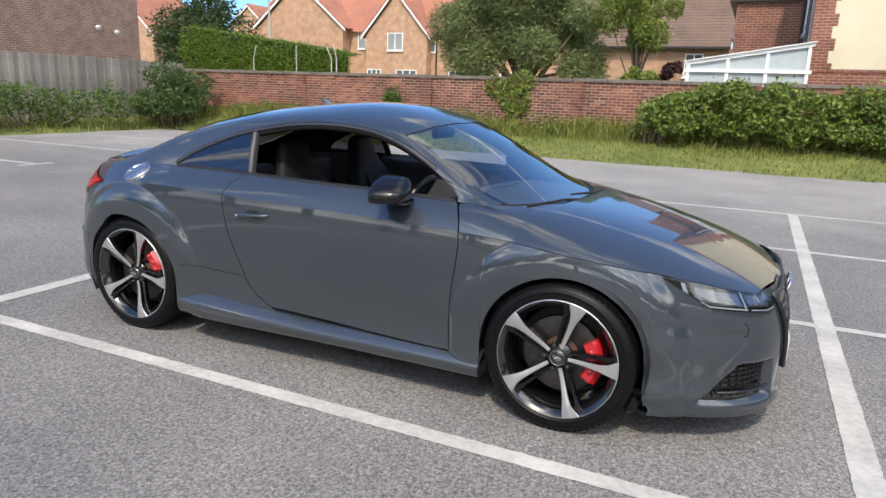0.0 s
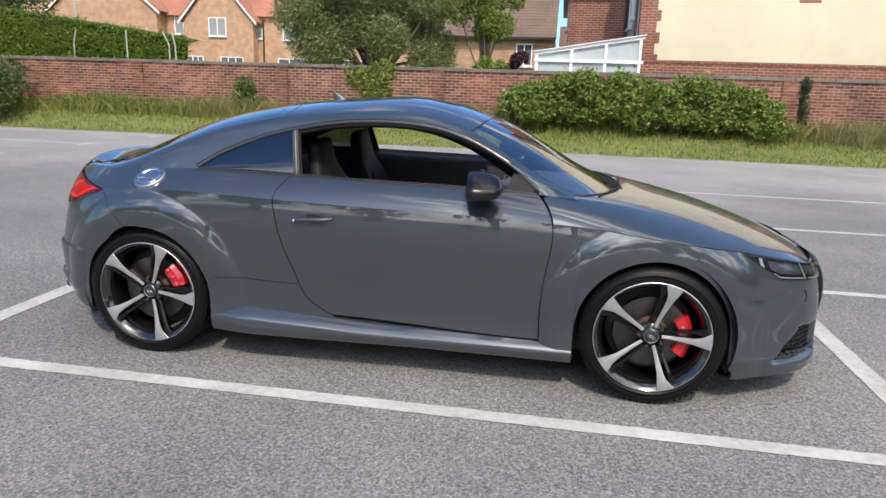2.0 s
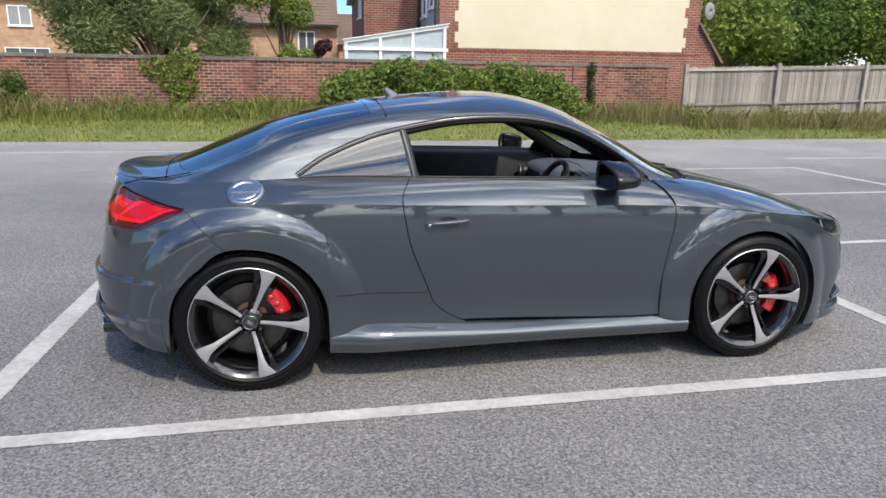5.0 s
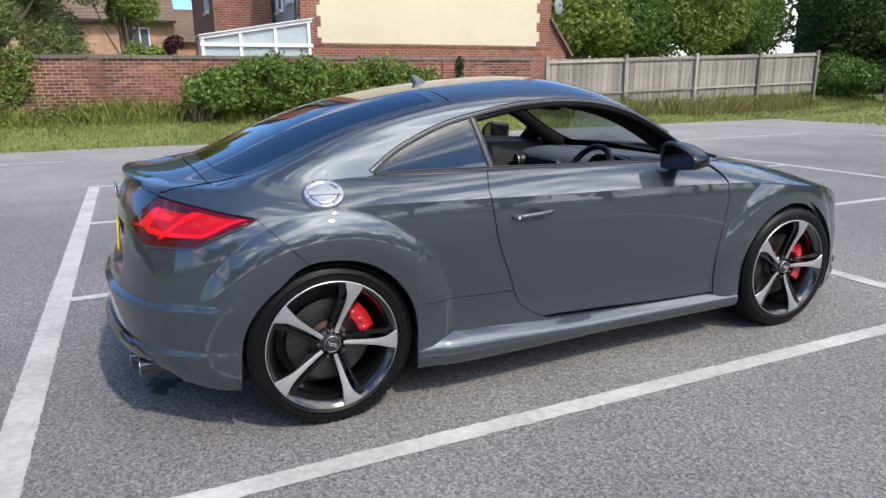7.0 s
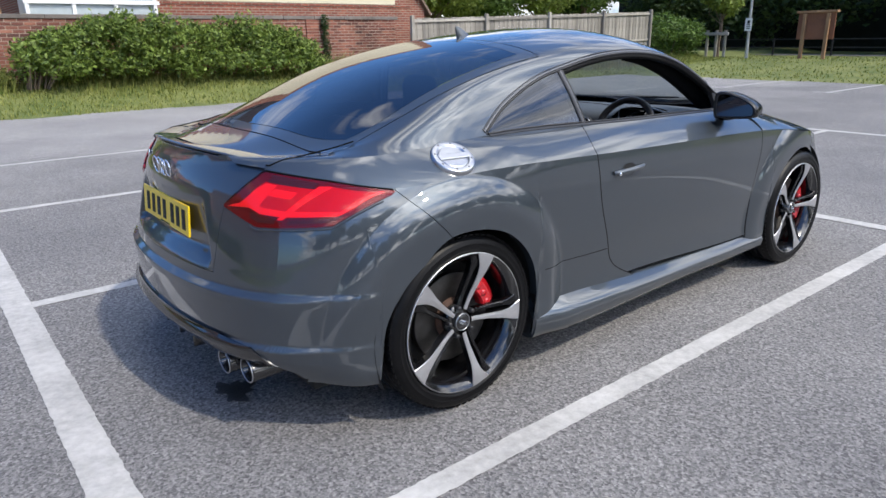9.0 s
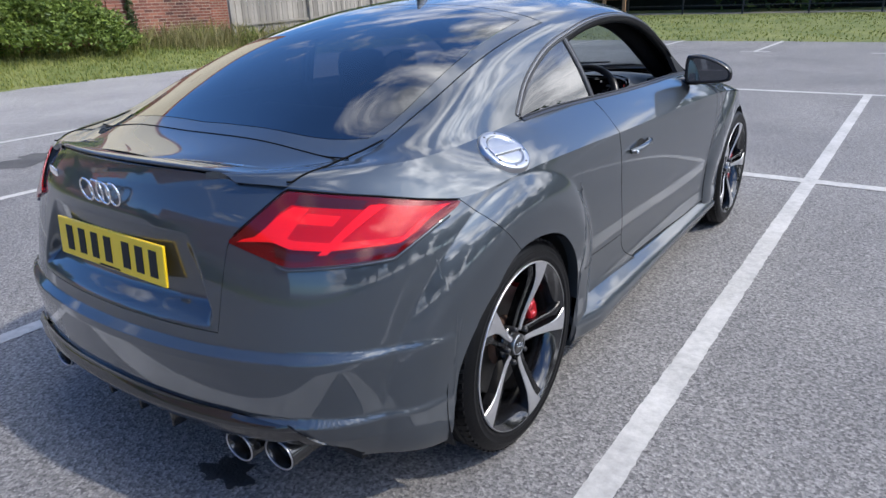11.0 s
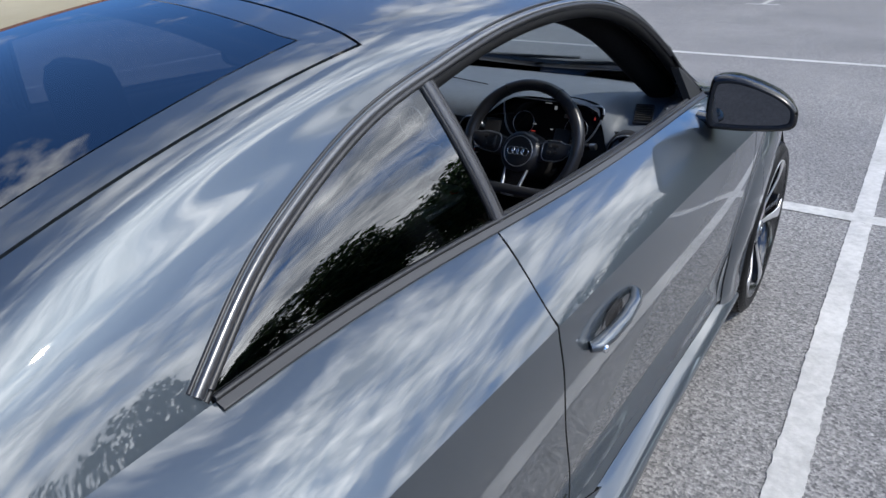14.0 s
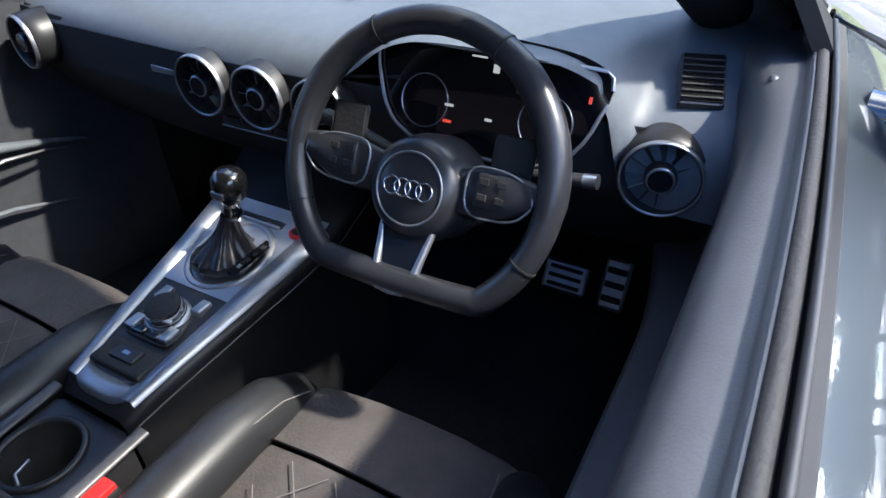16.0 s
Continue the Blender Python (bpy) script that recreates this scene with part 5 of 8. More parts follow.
def nose_fittings():
    # grille with its honeycomb and the plate
    t, s = span(0, 1, 24)[:, None], span(-1, 1, 60)[None]
    z = 0.27 + 0.36 * t
    wdt = lin((0.27, 0.30), (0.45, 0.40), (0.63, 0.46))(z)
    p = end_y(wdt * s, z, 1)
    p[..., 0] += 0.004
    gr_ = part("grille", Sheet().grid(p, False, 0.03), M_BLACK, car, "black single-frame grille")
    for k_ in range(9):
        zz = 0.30 + 0.035 * k_
        a = span(-0.97, 0.97, 30) * float(lin((0.27, 0.30), (0.45, 0.40), (0.63, 0.46))(zz))
        q = end_y(a, zz + 0 * a, 1)
        q[:, 0] += 0.010
        part("grille_bar", tube(q, 0.004, 6), M_TRIM, gr_)
    edge = []
    for f in np.linspace(0, 1, 30):
        edge.append((-(0.30 + 0.16 * f), 0.27 + 0.36 * f))
    for f in np.linspace(-1, 1, 30)[1:-1]:
        edge.append((0.46 * f, 0.63))
    for f in np.linspace(1, 0, 30):
        edge.append((0.30 + 0.16 * f, 0.27 + 0.36 * f))
    q = end_y(np.array([e[0] for e in edge]), np.array([e[1] for e in edge]), 1)
    q[:, 0] += 0.010
    part("grille_frame", tube(q, 0.011, 8), M_TRIM, gr_, "satin black grille surround")
    for sg in (-1, 1):
        t, s = span(0, 1, 14)[:, None], span(0, 1, 24)[None]
        z = 0.202 + 0.160 * t
        a = 0.492 + (intake_out(z) + 0.005 - 0.492) * s
        p = end_y(a, z, 1)
        p[..., 0] -= 0.035
        it = part("side_intake", Sheet().grid(turn_side(p, sg), sg < 0, 0.02), M_BLACK, car, "black honeycomb side air intake")
        for k_ in range(5):
            zz = 0.262 + 0.021 * k_
            a = span(0.515, float(intake_out(zz)), 10)
            q = end_y(a, zz + 0 * a, 1)
            q[:, 0] -= 0.026
            part("intake_slat", tube(turn_side(q, sg), 0.0028, 6), M_SEAL, it)
        for k_ in range(8):
            ak = 0.535 + 0.024 * k_
            zz = span(0.225, min(0.357, 0.225 + (0.730 - ak) / 0.60), 6)
            q = end_y(ak + 0 * zz, zz, 1)
            q[:, 0] -= 0.028
            part("intake_rib", tube(turn_side(q, sg), 0.0024, 6), M_SEAL, it)
        blade = end_y(span(0.51, 0.705, 16), 0.250 + 0 * span(0, 1, 16), 1)
        blade[:, 0] -= 0.006
        part("intake_blade", tube(turn_side(blade, sg), 0.012, 8, flat=0.5), M_BLACK, it)
        # washer flap outline
        q = end_y(np.array([0.625, 0.715, 0.725, 0.705, 0.628, 0.620]), np.array([0.535, 0.535, 0.52, 0.485, 0.485, 0.51]), 1)
        q[:, 0] += 0.0012
        part("washer_flap", tube(turn_side(q, sg), 0.0020, 5, True), M_GAP, car)


def small_fittings():
    # roof aerial
    rows = []
    for f in np.linspace(0, 1, 8):
        c = 0.050 * (1 - f) ** 0.7 + 0.006
        hgt = 0.052 * f
        wid = 0.013 * (1 - f) + 0.002
        q = np.linspace(0, 2 * np.pi, 16, endpoint=False)
        rows.append(np.stack([-0.50 - 0.045 * f + c * np.cos(q) * np.where(np.cos(q) > 0, 1.0, 0.75), wid * np.sin(q), 1.300 + hgt + 0 * q], -1))
    part("roof_aerial", Sheet().grid(np.array(rows), closed=True).add(rows[-1], [tuple(range(16))]), M_PAINT, car, "small shark-fin aerial")
    # scuttle panel and wipers
    t, s = span(0, 1, 8)[:, None], span(-1, 1, 60)[None]
    gg = np.abs(s) * 0.80
    back = hood_back(gg)
    p = hood(back + 0.03, gg)
    p[..., 1] = np.sign(s) * p[..., 1]
    q = p.copy()
    ww = 5 - 1.86 * np.abs(s) ** 1.2
    q = cabin(cowl_x(ww) - 0.02, ww)
    q[..., 1] *= np.sign(s)
    m_ = q * (1 - t[..., None]) + p * t[..., None]
    m_[..., 2] -= 0.012
    part("scuttle", Sheet().grid(m_, True), M_DARK, car)
    for pts in ([(1.135, -0.10, 0.895), (1.085, -0.30, 0.918), (0.985, -0.58, 0.915)], [(1.15, 0.35, 0.893), (1.13, 0.10, 0.910), (1.085, -0.18, 0.930)]):
        part("wiper", tube(np.array(pts), [0.010, 0.007, 0.005], 8), M_DARK, car)
    # boot badge bars
    for k_ in range(3):
        b_ = box(-0.003, 0.003, -0.013, 0.013, -0.011, 0.011, 0.002)
        o = part("badge_bar", b_, M_CHROME, car, smooth_=False)
        q = end_y(np.array([0.335 + 0.032 * k_]), np.array([0.868]), -1)[0]
        o.location = (q[0] + 0.004, q[1], q[2])
        o.rotation_euler = (0, 0, math.radians(-8))
    # underside
    part("floor_pan", box(-1.75, 1.66, -0.66, 0.66, 0.150, 0.175), M_DARK, car, smooth_=False)


for s_ in (-1, 1):
    window_parts(s_)
    mirror(s_)
    handle(s_)
    tail_lamp(s_)
    head_lamp(s_)
fuel_cap()
plate(-1.972, 0.709, 5, M_PLATE_Y, "rear_number_plate", -1)
plate(2.145, 0.335, 0, M_PLATE_W, "front_number_plate", 1)
badge(-1.962, 0.868, -6, 0.030, -1)
badge(2.115, 0.575, 18, 0.040, 1)
nose_fittings()
small_fittings()


# ---------------------------------------------------------------- inside the car
M_LEATHER = material("black_leather", (0.066, 0.069, 0.078), 0.42, scale=30, vary=0.2, bump=0.03, bump_scale=300)
M_SUEDE = material("dark_suede", (0.070, 0.063, 0.063), 0.95, scale=18, vary=0.3, bump=0.2, bump_scale=200)
M_DASH = material("dashboard_plastic", (0.105, 0.120, 0.138), 0.52, scale=40, vary=0.12, bump=0.08, bump_scale=400)
M_LINING = material("headlining", (0.16, 0.16, 0.165), 0.95, scale=60, vary=0.15)
M_CARPET = material("black_carpet", (0.022, 0.022, 0.025), 1.0, scale=90, vary=0.4, bump=0.4, bump_scale=300)
M_SILVER = material("console_silver", (0.38, 0.395, 0.42), 0.42, metal=0.9, scale=60, vary=0.08)
M_DISPLAY = material("display_glass", (0.004, 0.004, 0.006), 0.08, coat=0.5)
M_STITCH = material("grey_stitching", (0.15, 0.14, 0.135), 0.9)
M_SEAT = material("seat_leather", (0.013, 0.013, 0.015), 0.55, spec=0.15, scale=30, vary=0.2, bump=0.12, bump_scale=300)
M_WHEEL = material("wheel_leather", (0.022, 0.023, 0.027), 0.30, scale=30, vary=0.2, bump=0.03, bump_scale=300)
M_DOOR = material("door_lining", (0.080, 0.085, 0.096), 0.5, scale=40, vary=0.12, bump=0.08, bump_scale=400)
M_BOLSTER = material("bolster_leather", (0.020, 0.021, 0.024), 0.40, scale=30, vary=0.2, bump=0.03, bump_scale=300)
M_PILLAR = material("pillar_cloth", (0.007, 0.007, 0.0075), 0.9, spec=0.15, scale=60, vary=0.2)
# the door lining again, darkened in colour for the shaded passenger side
M_DOOR_SHADED = material("shaded_door_lining", (0.048, 0.051, 0.059), 0.5, spec=0.3, scale=40, vary=0.2)
M_BUCKLE = material("buckle_red", (0.65, 0.02, 0.02), 0.4)


def glow_material(name, color, power_):
    m = material(name, (0.02, 0.02, 0.02), 0.3)
    p = m.node_tree.nodes["Principled BSDF"]
    p.inputs["Emission Color"].default_value = (*color, 1)
    p.inputs["Emission Strength"].default_value = power_
    return m


M_GLOW = glow_material("display_white", (0.8, 0.85, 0.9), 0.2)
M_GLOW_RED = glow_material("display_red", (0.9, 0.08, 0.05), 0.3)


def loft(rows, mat, name, parent, label="", flip=False, closed=True, caps=True):
    p = np.array(rows, float)
    sh = Sheet().grid(p, flip, closed=closed)
    if caps:
        n = p.shape[1]
        sh.add(p[0], [tuple(range(n)) if flip else tuple(range(n))[::-1]]).add(p[-1], [tuple(range(n))[::-1] if flip else tuple(range(n))])
    return part(name, sh, mat, parent, label)


def rounded(w, h, n=28, k=4.0):
    a = np.linspace(0, 2 * np.pi, n, endpoint=False)
    c, s = np.cos(a), np.sin(a)
    return np.stack([np.sign(c) * np.abs(c) ** (2 / k) * w, np.sign(s) * np.abs(s) ** (2 / k) * h], -1)


def door_card(sg):
    prof = [(0.772, 0.948), (0.760, 0.950), (0.752, 0.940), (0.748, 0.937), (0.733, 0.935), (0.710, 0.929), (0.693, 0.914), (0.686, 0.885), (0.685, 0.80), (0.686, 0.70), (0.672, 0.665), (0.635, 0.655),
            (0.625, 0.63), (0.635, 0.585), (0.675, 0.55), (0.685, 0.45), (0.675, 0.25), (0.66, 0.19)]
    if sg > 0:
        prof = prof[:10] + [(0.688, 0.64), (0.682, 0.56), (0.680, 0.50), (0.680, 0.45), (0.675, 0.25), (0.66, 0.19)]
    x = span(-0.53, 0.68, 40)
    belt = cabin(x, 1.0 + 0 * x)[:, 1]
    rows = []
    for a, z in prof:
        drop = z_belt(x) - 0.948
        aa = a + 0.012 * np.cos(x * 1.6) - 0.012 - 0.05 * smooth(x, 0.35, 0.75) * (a < 0.75)
        aa = np.minimum(aa, belt - 0.014 - 0.5 * max(0.0, 0.772 - a))
        rows.append(np.stack([x, aa, z + drop * (z > 0.6)], -1))
    p = np.array(rows)
    d = part("door_card", Sheet().grid(turn_side(p, sg), sg > 0), M_DOOR if sg < 0 else M_DOOR_SHADED, car, "dark door lining with a padded top")
    # window slot seal, pull handle, loudspeaker ring
    q = cabin(x, 1.0 + 0 * x)
    q[:, 1] -= 0.012
    q[:, 2] -= 0.001
    part("slot_seal", tube(turn_side(q, sg), 0.007, 8), M_DARK, d)
    if sg > 0:
        # moulded arm with a silver blade and the release lever
        arm = [(0.08, 0.668, 0.545), (0.16, 0.655, 0.592), (0.24, 0.650, 0.615), (0.33, 0.652, 0.606), (0.44, 0.656, 0.574), (0.56, 0.664, 0.530)]
        part("door_arm", tube(turn_side(arm, sg), [0.020, 0.024, 0.022, 0.016, 0.009, 0.003], 14, flat=0.7), M_DASH, d, "grey moulded door arm")
        part("door_pull", tube(turn_side([(0.26, 0.634, 0.578), (0.33, 0.630, 0.586), (0.42, 0.640, 0.566), (0.47, 0.648, 0.548)], sg), [0.002, 0.006, 0.004, 0.001], 10, flat=0.7), M_SILVER, d, "slim curved silver door pull")
        part("door_release", tube(turn_side([(0.20, 0.664, 0.615), (0.26, 0.652, 0.650), (0.31, 0.658, 0.675)], sg), [0.006, 0.012, 0.005], 10, flat=0.6), M_CHROME, d)
        part("pocket_edge", tube(turn_side([(0.02, 0.660, 0.465), (0.16, 0.652, 0.500), (0.32, 0.655, 0.470), (0.46, 0.664, 0.420)], sg), [0.003, 0.008, 0.007, 0.002], 10, flat=0.7), M_DASH, d)
    if sg < 0:
        part("mirror_dot", turned([(0, 0.002), (0.0045, 0.002), (0.006, -0.003)], 14, "z"), M_GREYTRIM, d).location = (0.50, -0.690, 0.9195)


def linings():
    sh = Sheet()
    for sg in (-1, 1):
        x, w = span(-0.72, 0.34, 40)[None], span(2.82, 5, 20)[:, None]
        p = cabin(x, w)
        p[..., 2] -= 0.022
        p[..., 1] -= 0.012
        p[..., 1] = np.maximum(p[..., 1], 0)
        sh.grid(turn_side(p, sg), sg < 0)
    part("headlining", sh, M_LINING, car)
    for sg in (-1, 1):
        # pillar linings
        x, t = span(0.20, 0.90, 30)[None], span(0, 1, 8)[:, None]
        w0 = np.where(x < 0.68, np.maximum(window_top(np.minimum(x, 0.69)) - 0.22, 1.1), 1.1)
        p = cabin(x, w0 + (3.22 - w0) * t)
        p[..., 1] -= 0.035
        p[..., 2] -= 0.012
        part("pillar_lining", Sheet().grid(turn_side(p, sg), sg < 0).grid(turn_side(p, sg), sg > 0), M_PILLAR, car)
        xp = span(0.05, 0.78, 26)
        pc = cabin(xp, 2.95 + 0 * xp)
        pc[:, 1] -= 0.075
        pc[:, 2] -= 0.045
        part("pillar_trim", tube(turn_side(pc, sg), np.interp(xp, [0.05, 0.3, 0.78], [0.018, 0.034, 0.040]), 14), M_PILLAR, car)
        x = span(-1.55, -0.53, 30)[None]
        p = cabin(x, 0.95 + (2.9 - 0.95) * t * np.where(x > -0.98, 0.0, 1.0))
        p[..., 1] -= 0.04
        part("rear_lining", Sheet().grid(turn_side(p, sg), sg < 0), M_DARK, car)
        q = np.array([[(-1.6, 0.66, 0.17), (-0.5, 0.66, 0.17)], [(-1.6, 0.66, 0.60), (-0.5, 0.66, 0.60)], [(-1.6, 0.68, 0.94), (-0.5, 0.74, 0.95)]])
        part("rear_side_trim", Sheet().grid(turn_side(q, sg), sg > 0), M_DARK, car)
    part("bulkhead", box(1.02, 1.05, -0.70, 0.70, 0.17, 0.86), M_DARK, car, smooth_=False)
    for sg in (-1, 1):
        part("footwell_side", box(0.66, 1.04, min(sg * 0.66, sg * 0.69), max(sg * 0.66, sg * 0.69), 0.17, 0.84), M_DARK, car, smooth_=False)
    part("carpet", box(-0.75, 1.03, -0.66, 0.66, 0.176, 0.205), M_CARPET, car, smooth_=False)
    part("load_floor", box(-1.76, -0.85, -0.60, 0.60, 0.60, 0.64), M_CARPET, car, smooth_=False)
    part("tail_trim", box(-1.82, -1.77, -0.46, 0.46, 0.20, 0.88), M_DARK, car, smooth_=False)
    for y in (-0.32, 0.32):
        part("rear_seat", box(-0.98, -0.86, y - 0.27, y + 0.27, 0.5, 0.93, 0.05, 3), M_LEATHER, car)
    # inner mirror
    part("interior_mirror", box(0.26, 0.30, -0.125, 0.125, 1.155, 1.215, 0.018, 3), M_DARK, car)


def dashboard():
    d = new("dashboard")
    d.parent = car
    y = span(-0.685, 0.685, 90)
    hump = np.exp(-((y + 0.375) / 0.19) ** 4)
    # section from the screen back to the knee edge, over the whole width
    sec = [(1.06, 0.868), (0.92, 0.884), (0.78, 0.894), (0.66, 0.898), (0.57, 0.894), (0.505, 0.884), (0.468, 0.868), (0.452, 0.848), (0.448, 0.835)]
    # beside the instruments the top runs down to the outer vent
    wing = [(1.06, 0.868), (0.92, 0.884), (0.78, 0.896), (0.68, 0.898), (0.617, 0.889), (0.560, 0.873), (0.503, 0.851), (0.470, 0.818), (0.464, 0.745)]
    right = smooth(-y, 0.515, 0.565)
    rows = []
    for k_, (x, z) in enumerate(sec):
        f = smooth(k_, 1, 6)
        px, pz = x - 0.035 * hump * f + 0.10 * (y / 0.685) ** 2 * (x < 0.6) * 0.5, z + hump * np.maximum(0, 0.930 - z) * smooth(k_, 0, 4) - 0.02 * (y / 0.685) ** 4
        ex, ez = wing[k_]
        px, pz = px + (ex - px) * right, pz + (ez - pz) * right
        rows.append(np.stack([px, y, pz], -1))
    part("dash_top", Sheet().grid(np.array(rows)), M_DASH, d, "soft grey dashboard top")
    low = [(0.452, 0.842), (0.450, 0.835), (0.448, 0.80), (0.446, 0.765), (0.444, 0.755), (0.455, 0.735), (0.50, 0.66), (0.56, 0.60), (0.66, 0.55), (0.9, 0.50)]
    rows = [np.stack([x + 0.05 * (y / 0.685) ** 2, y, z + 0 * y], -1) for x, z in low]
    part("dash_lower", Sheet().grid(np.array(rows)), M_DARK, d)
    # seam of the wing-like top
    q = np.stack([0.462 + 0.05 * (y / 0.685) ** 2 - 0.03 * hump, y, 0.842 + 0.03 * hump], -1)
    part("dash_seam", tube(q[28:], 0.0025, 6), M_DARK, d)
    part("airbag_seam", tube([(0.62, 0.50, 0.9), (0.66, 0.30, 0.904), (0.66, 0.10, 0.904), (0.62, -0.06, 0.903)], 0.0018, 5), M_DARK, d)
    # round air vents, facing back
    for yy, xx, zz in ((0.119, 0.433, 0.797), (0.0, 0.433, 0.797), (-0.119, 0.433, 0.797), (-0.600, 0.466, 0.793), (0.600, 0.450, 0.793)):
        v = new("air_vent")
        v.parent = d
        v.matrix_basis = pose(xx, yy, zz, 0, 0, -10 * (abs(yy) > 0.5) * (1 if yy > 0 else -1))
        part("vent_tube", turned([(0.052, 0.08), (0.053, 0.01), (0.050, -0.006)], 40, "x"), M_TRIM, v)
        part("vent_ring", turned([(0.0505, -0.004), (0.0505, -0.010), (0.0487, -0.0125), (0.0468, -0.010)], 48, "x"), M_SILVER, v, "silver vent ring")
        part("vent_funnel", turned([(0.0468, -0.010), (0.043, 0.0), (0.042, 0.022)], 40, "x"), M_TRIM, v)
        part("vent_back", turned([(0.0, 0.02), (0.0425, 0.02)], 30, "x"), M_DARK, v)
        part("vent_knob", turned([(0.020, 0.02), (0.019, -0.008), (0.0175, -0.010)], 28, "x"), M_TRIM, v)
        part("knob_rim", turned([(0.0175, -0.010), (0.0165, -0.0122), (0.0145, -0.0118)], 28, "x"), M_SILVER, v)
        if abs(yy) > 0.5:
            part("vent_cowl", turned([(0.0505, -0.004), (0.0535, -0.001), (0.0545, 0.02), (0.055, 0.05)], 48, "x"), M_TRIM, v)
        part("vent_display", turned([(0.0145, -0.0122), (0.0, -0.0124)], 24, "x"), M_DISPLAY, v)
        for k_ in range(12):
            a = k_ / 12 * 2 * math.pi
            bl = box(-0.002, 0.014, -0.0008, 0.0008, 0.021, 0.042)
            bmesh.ops.rotate(bl, verts=bl.verts, cent=(0, 0, 0), matrix=Matrix.Rotation(0.5, 3, "Z"))
            bmesh.ops.rotate(bl, verts=bl.verts, cent=(0, 0, 0), matrix=Matrix.Rotation(a, 3, "X"))
            part("vent_blade", bl, M_SATIN if k_ % 4 == 0 else M_TRIM, v, smooth_=False)
    # silver inlay, switch row, side demister
    part("dash_inlay", box(0.452, 0.462, 0.185, 0.262, 0.788, 0.800, 0.002), M_SILVER, d, smooth_=False)
    part("switch_row", box(0.452, 0.475, -0.115, 0.115, 0.722, 0.742, 0.004), M_TRIM, d, smooth_=False)
    part("switch_trim", box(0.450, 0.476, -0.118, 0.118, 0.7185, 0.7215, 0.001), M_SATIN, d, smooth_=False)
    for k_ in range(6):
        part("switch", box(0.4495, 0.456, -0.1 + 0.035 * k_, -0.072 + 0.035 * k_, 0.7245, 0.7395, 0.002), M_DARK, d, smooth_=False)
    part("hazard_mark", box(0.449, 0.4515, -0.112, -0.104, 0.728, 0.735), M_BUCKLE, d, smooth_=False)
    sv = new("side_vent")
    sv.parent = d
    sv.matrix_basis = pose(0.555, -0.612, 0.884, 0, 62, 14)
    part("side_vent_frame", box(-0.003, 0.010, -0.027, 0.027, -0.040, 0.040, 0.004), M_TRIM, sv, smooth_=False)
    part("side_vent_hole", box(-0.0045, 0.0, -0.0235, 0.0235, -0.036, 0.036), M_GAP, sv, smooth_=False)
    for k_ in range(7):
        part("side_vent_slat", box(-0.0075, -0.003, -0.0235, 0.0235, -0.033 + 0.0095 * k_, -0.0305 + 0.0095 * k_), M_DARK, sv, smooth_=False)
    # instrument hood and display
    b = new("instrument_display")
    b.parent = d
    b.matrix_basis = pose(0.442, -0.375, 0.858, 0, 22, 0) @ Matrix.Scale(1.14, 4)
    key = [(-0.145, 0.045), (-0.118, -0.035), (-0.07, -0.062), (0.07, -0.062), (0.118, -0.035), (0.145, 0.045), (0.10, 0.064), (0.0, 0.070), (-0.10, 0.064)]
    for _ in range(2):
        key = [(a[0] * f + b_[0] * (1 - f), a[1] * f + b_[1] * (1 - f)) for a, b_ in zip(key, key[1:] + key[:1]) for f in (0.8, 0.2)]
    part("display_panel", slab(key, 0.004, lambda u, v, e: (-e + 0.004, u, v)), M_DISPLAY, b, "dark digital instrument screen", smooth_=False)
    part("display_frame", tube([(-0.004, u, v) for u, v in key if v < 0.052], 0.0022, 8), M_SILVER, b)
    for u, v, wu, wv, m_ in ((-0.01, 0.035, 0.007, 0.009, M_GLOW), (-0.01, -0.02, 0.008, 0.003, M_GLOW), (0.04, -0.012, 0.010, 0.003, M_GLOW), (0.04, -0.03, 0.010, 0.003, M_GLOW_RED),
                             (0.012, 0.045, 0.018, 0.002, M_GLOW), (-0.075, -0.02, 0.006, 0.006, M_GLOW), (-0.118, 0.02, 0.003, 0.007, M_GLOW_RED), (-0.05, 0.018, 0.026, 0.009, M_SATIN)):
        part("display_mark", box(-0.0016, 0.0005, u - wu / 2, u + wu / 2, v - wv / 2, v + wv / 2), m_, b, smooth_=False)
    for u in (-0.075, 0.072):
        q = np.linspace(0, 2 * math.pi, 30, endpoint=False)
        part("display_dial", tube(np.stack([0 * q - 0.001, u + 0.030 * np.cos(q), -0.012 + 0.030 * np.sin(q)], -1), 0.0008, 4, True), M_SATIN, b)
    return d


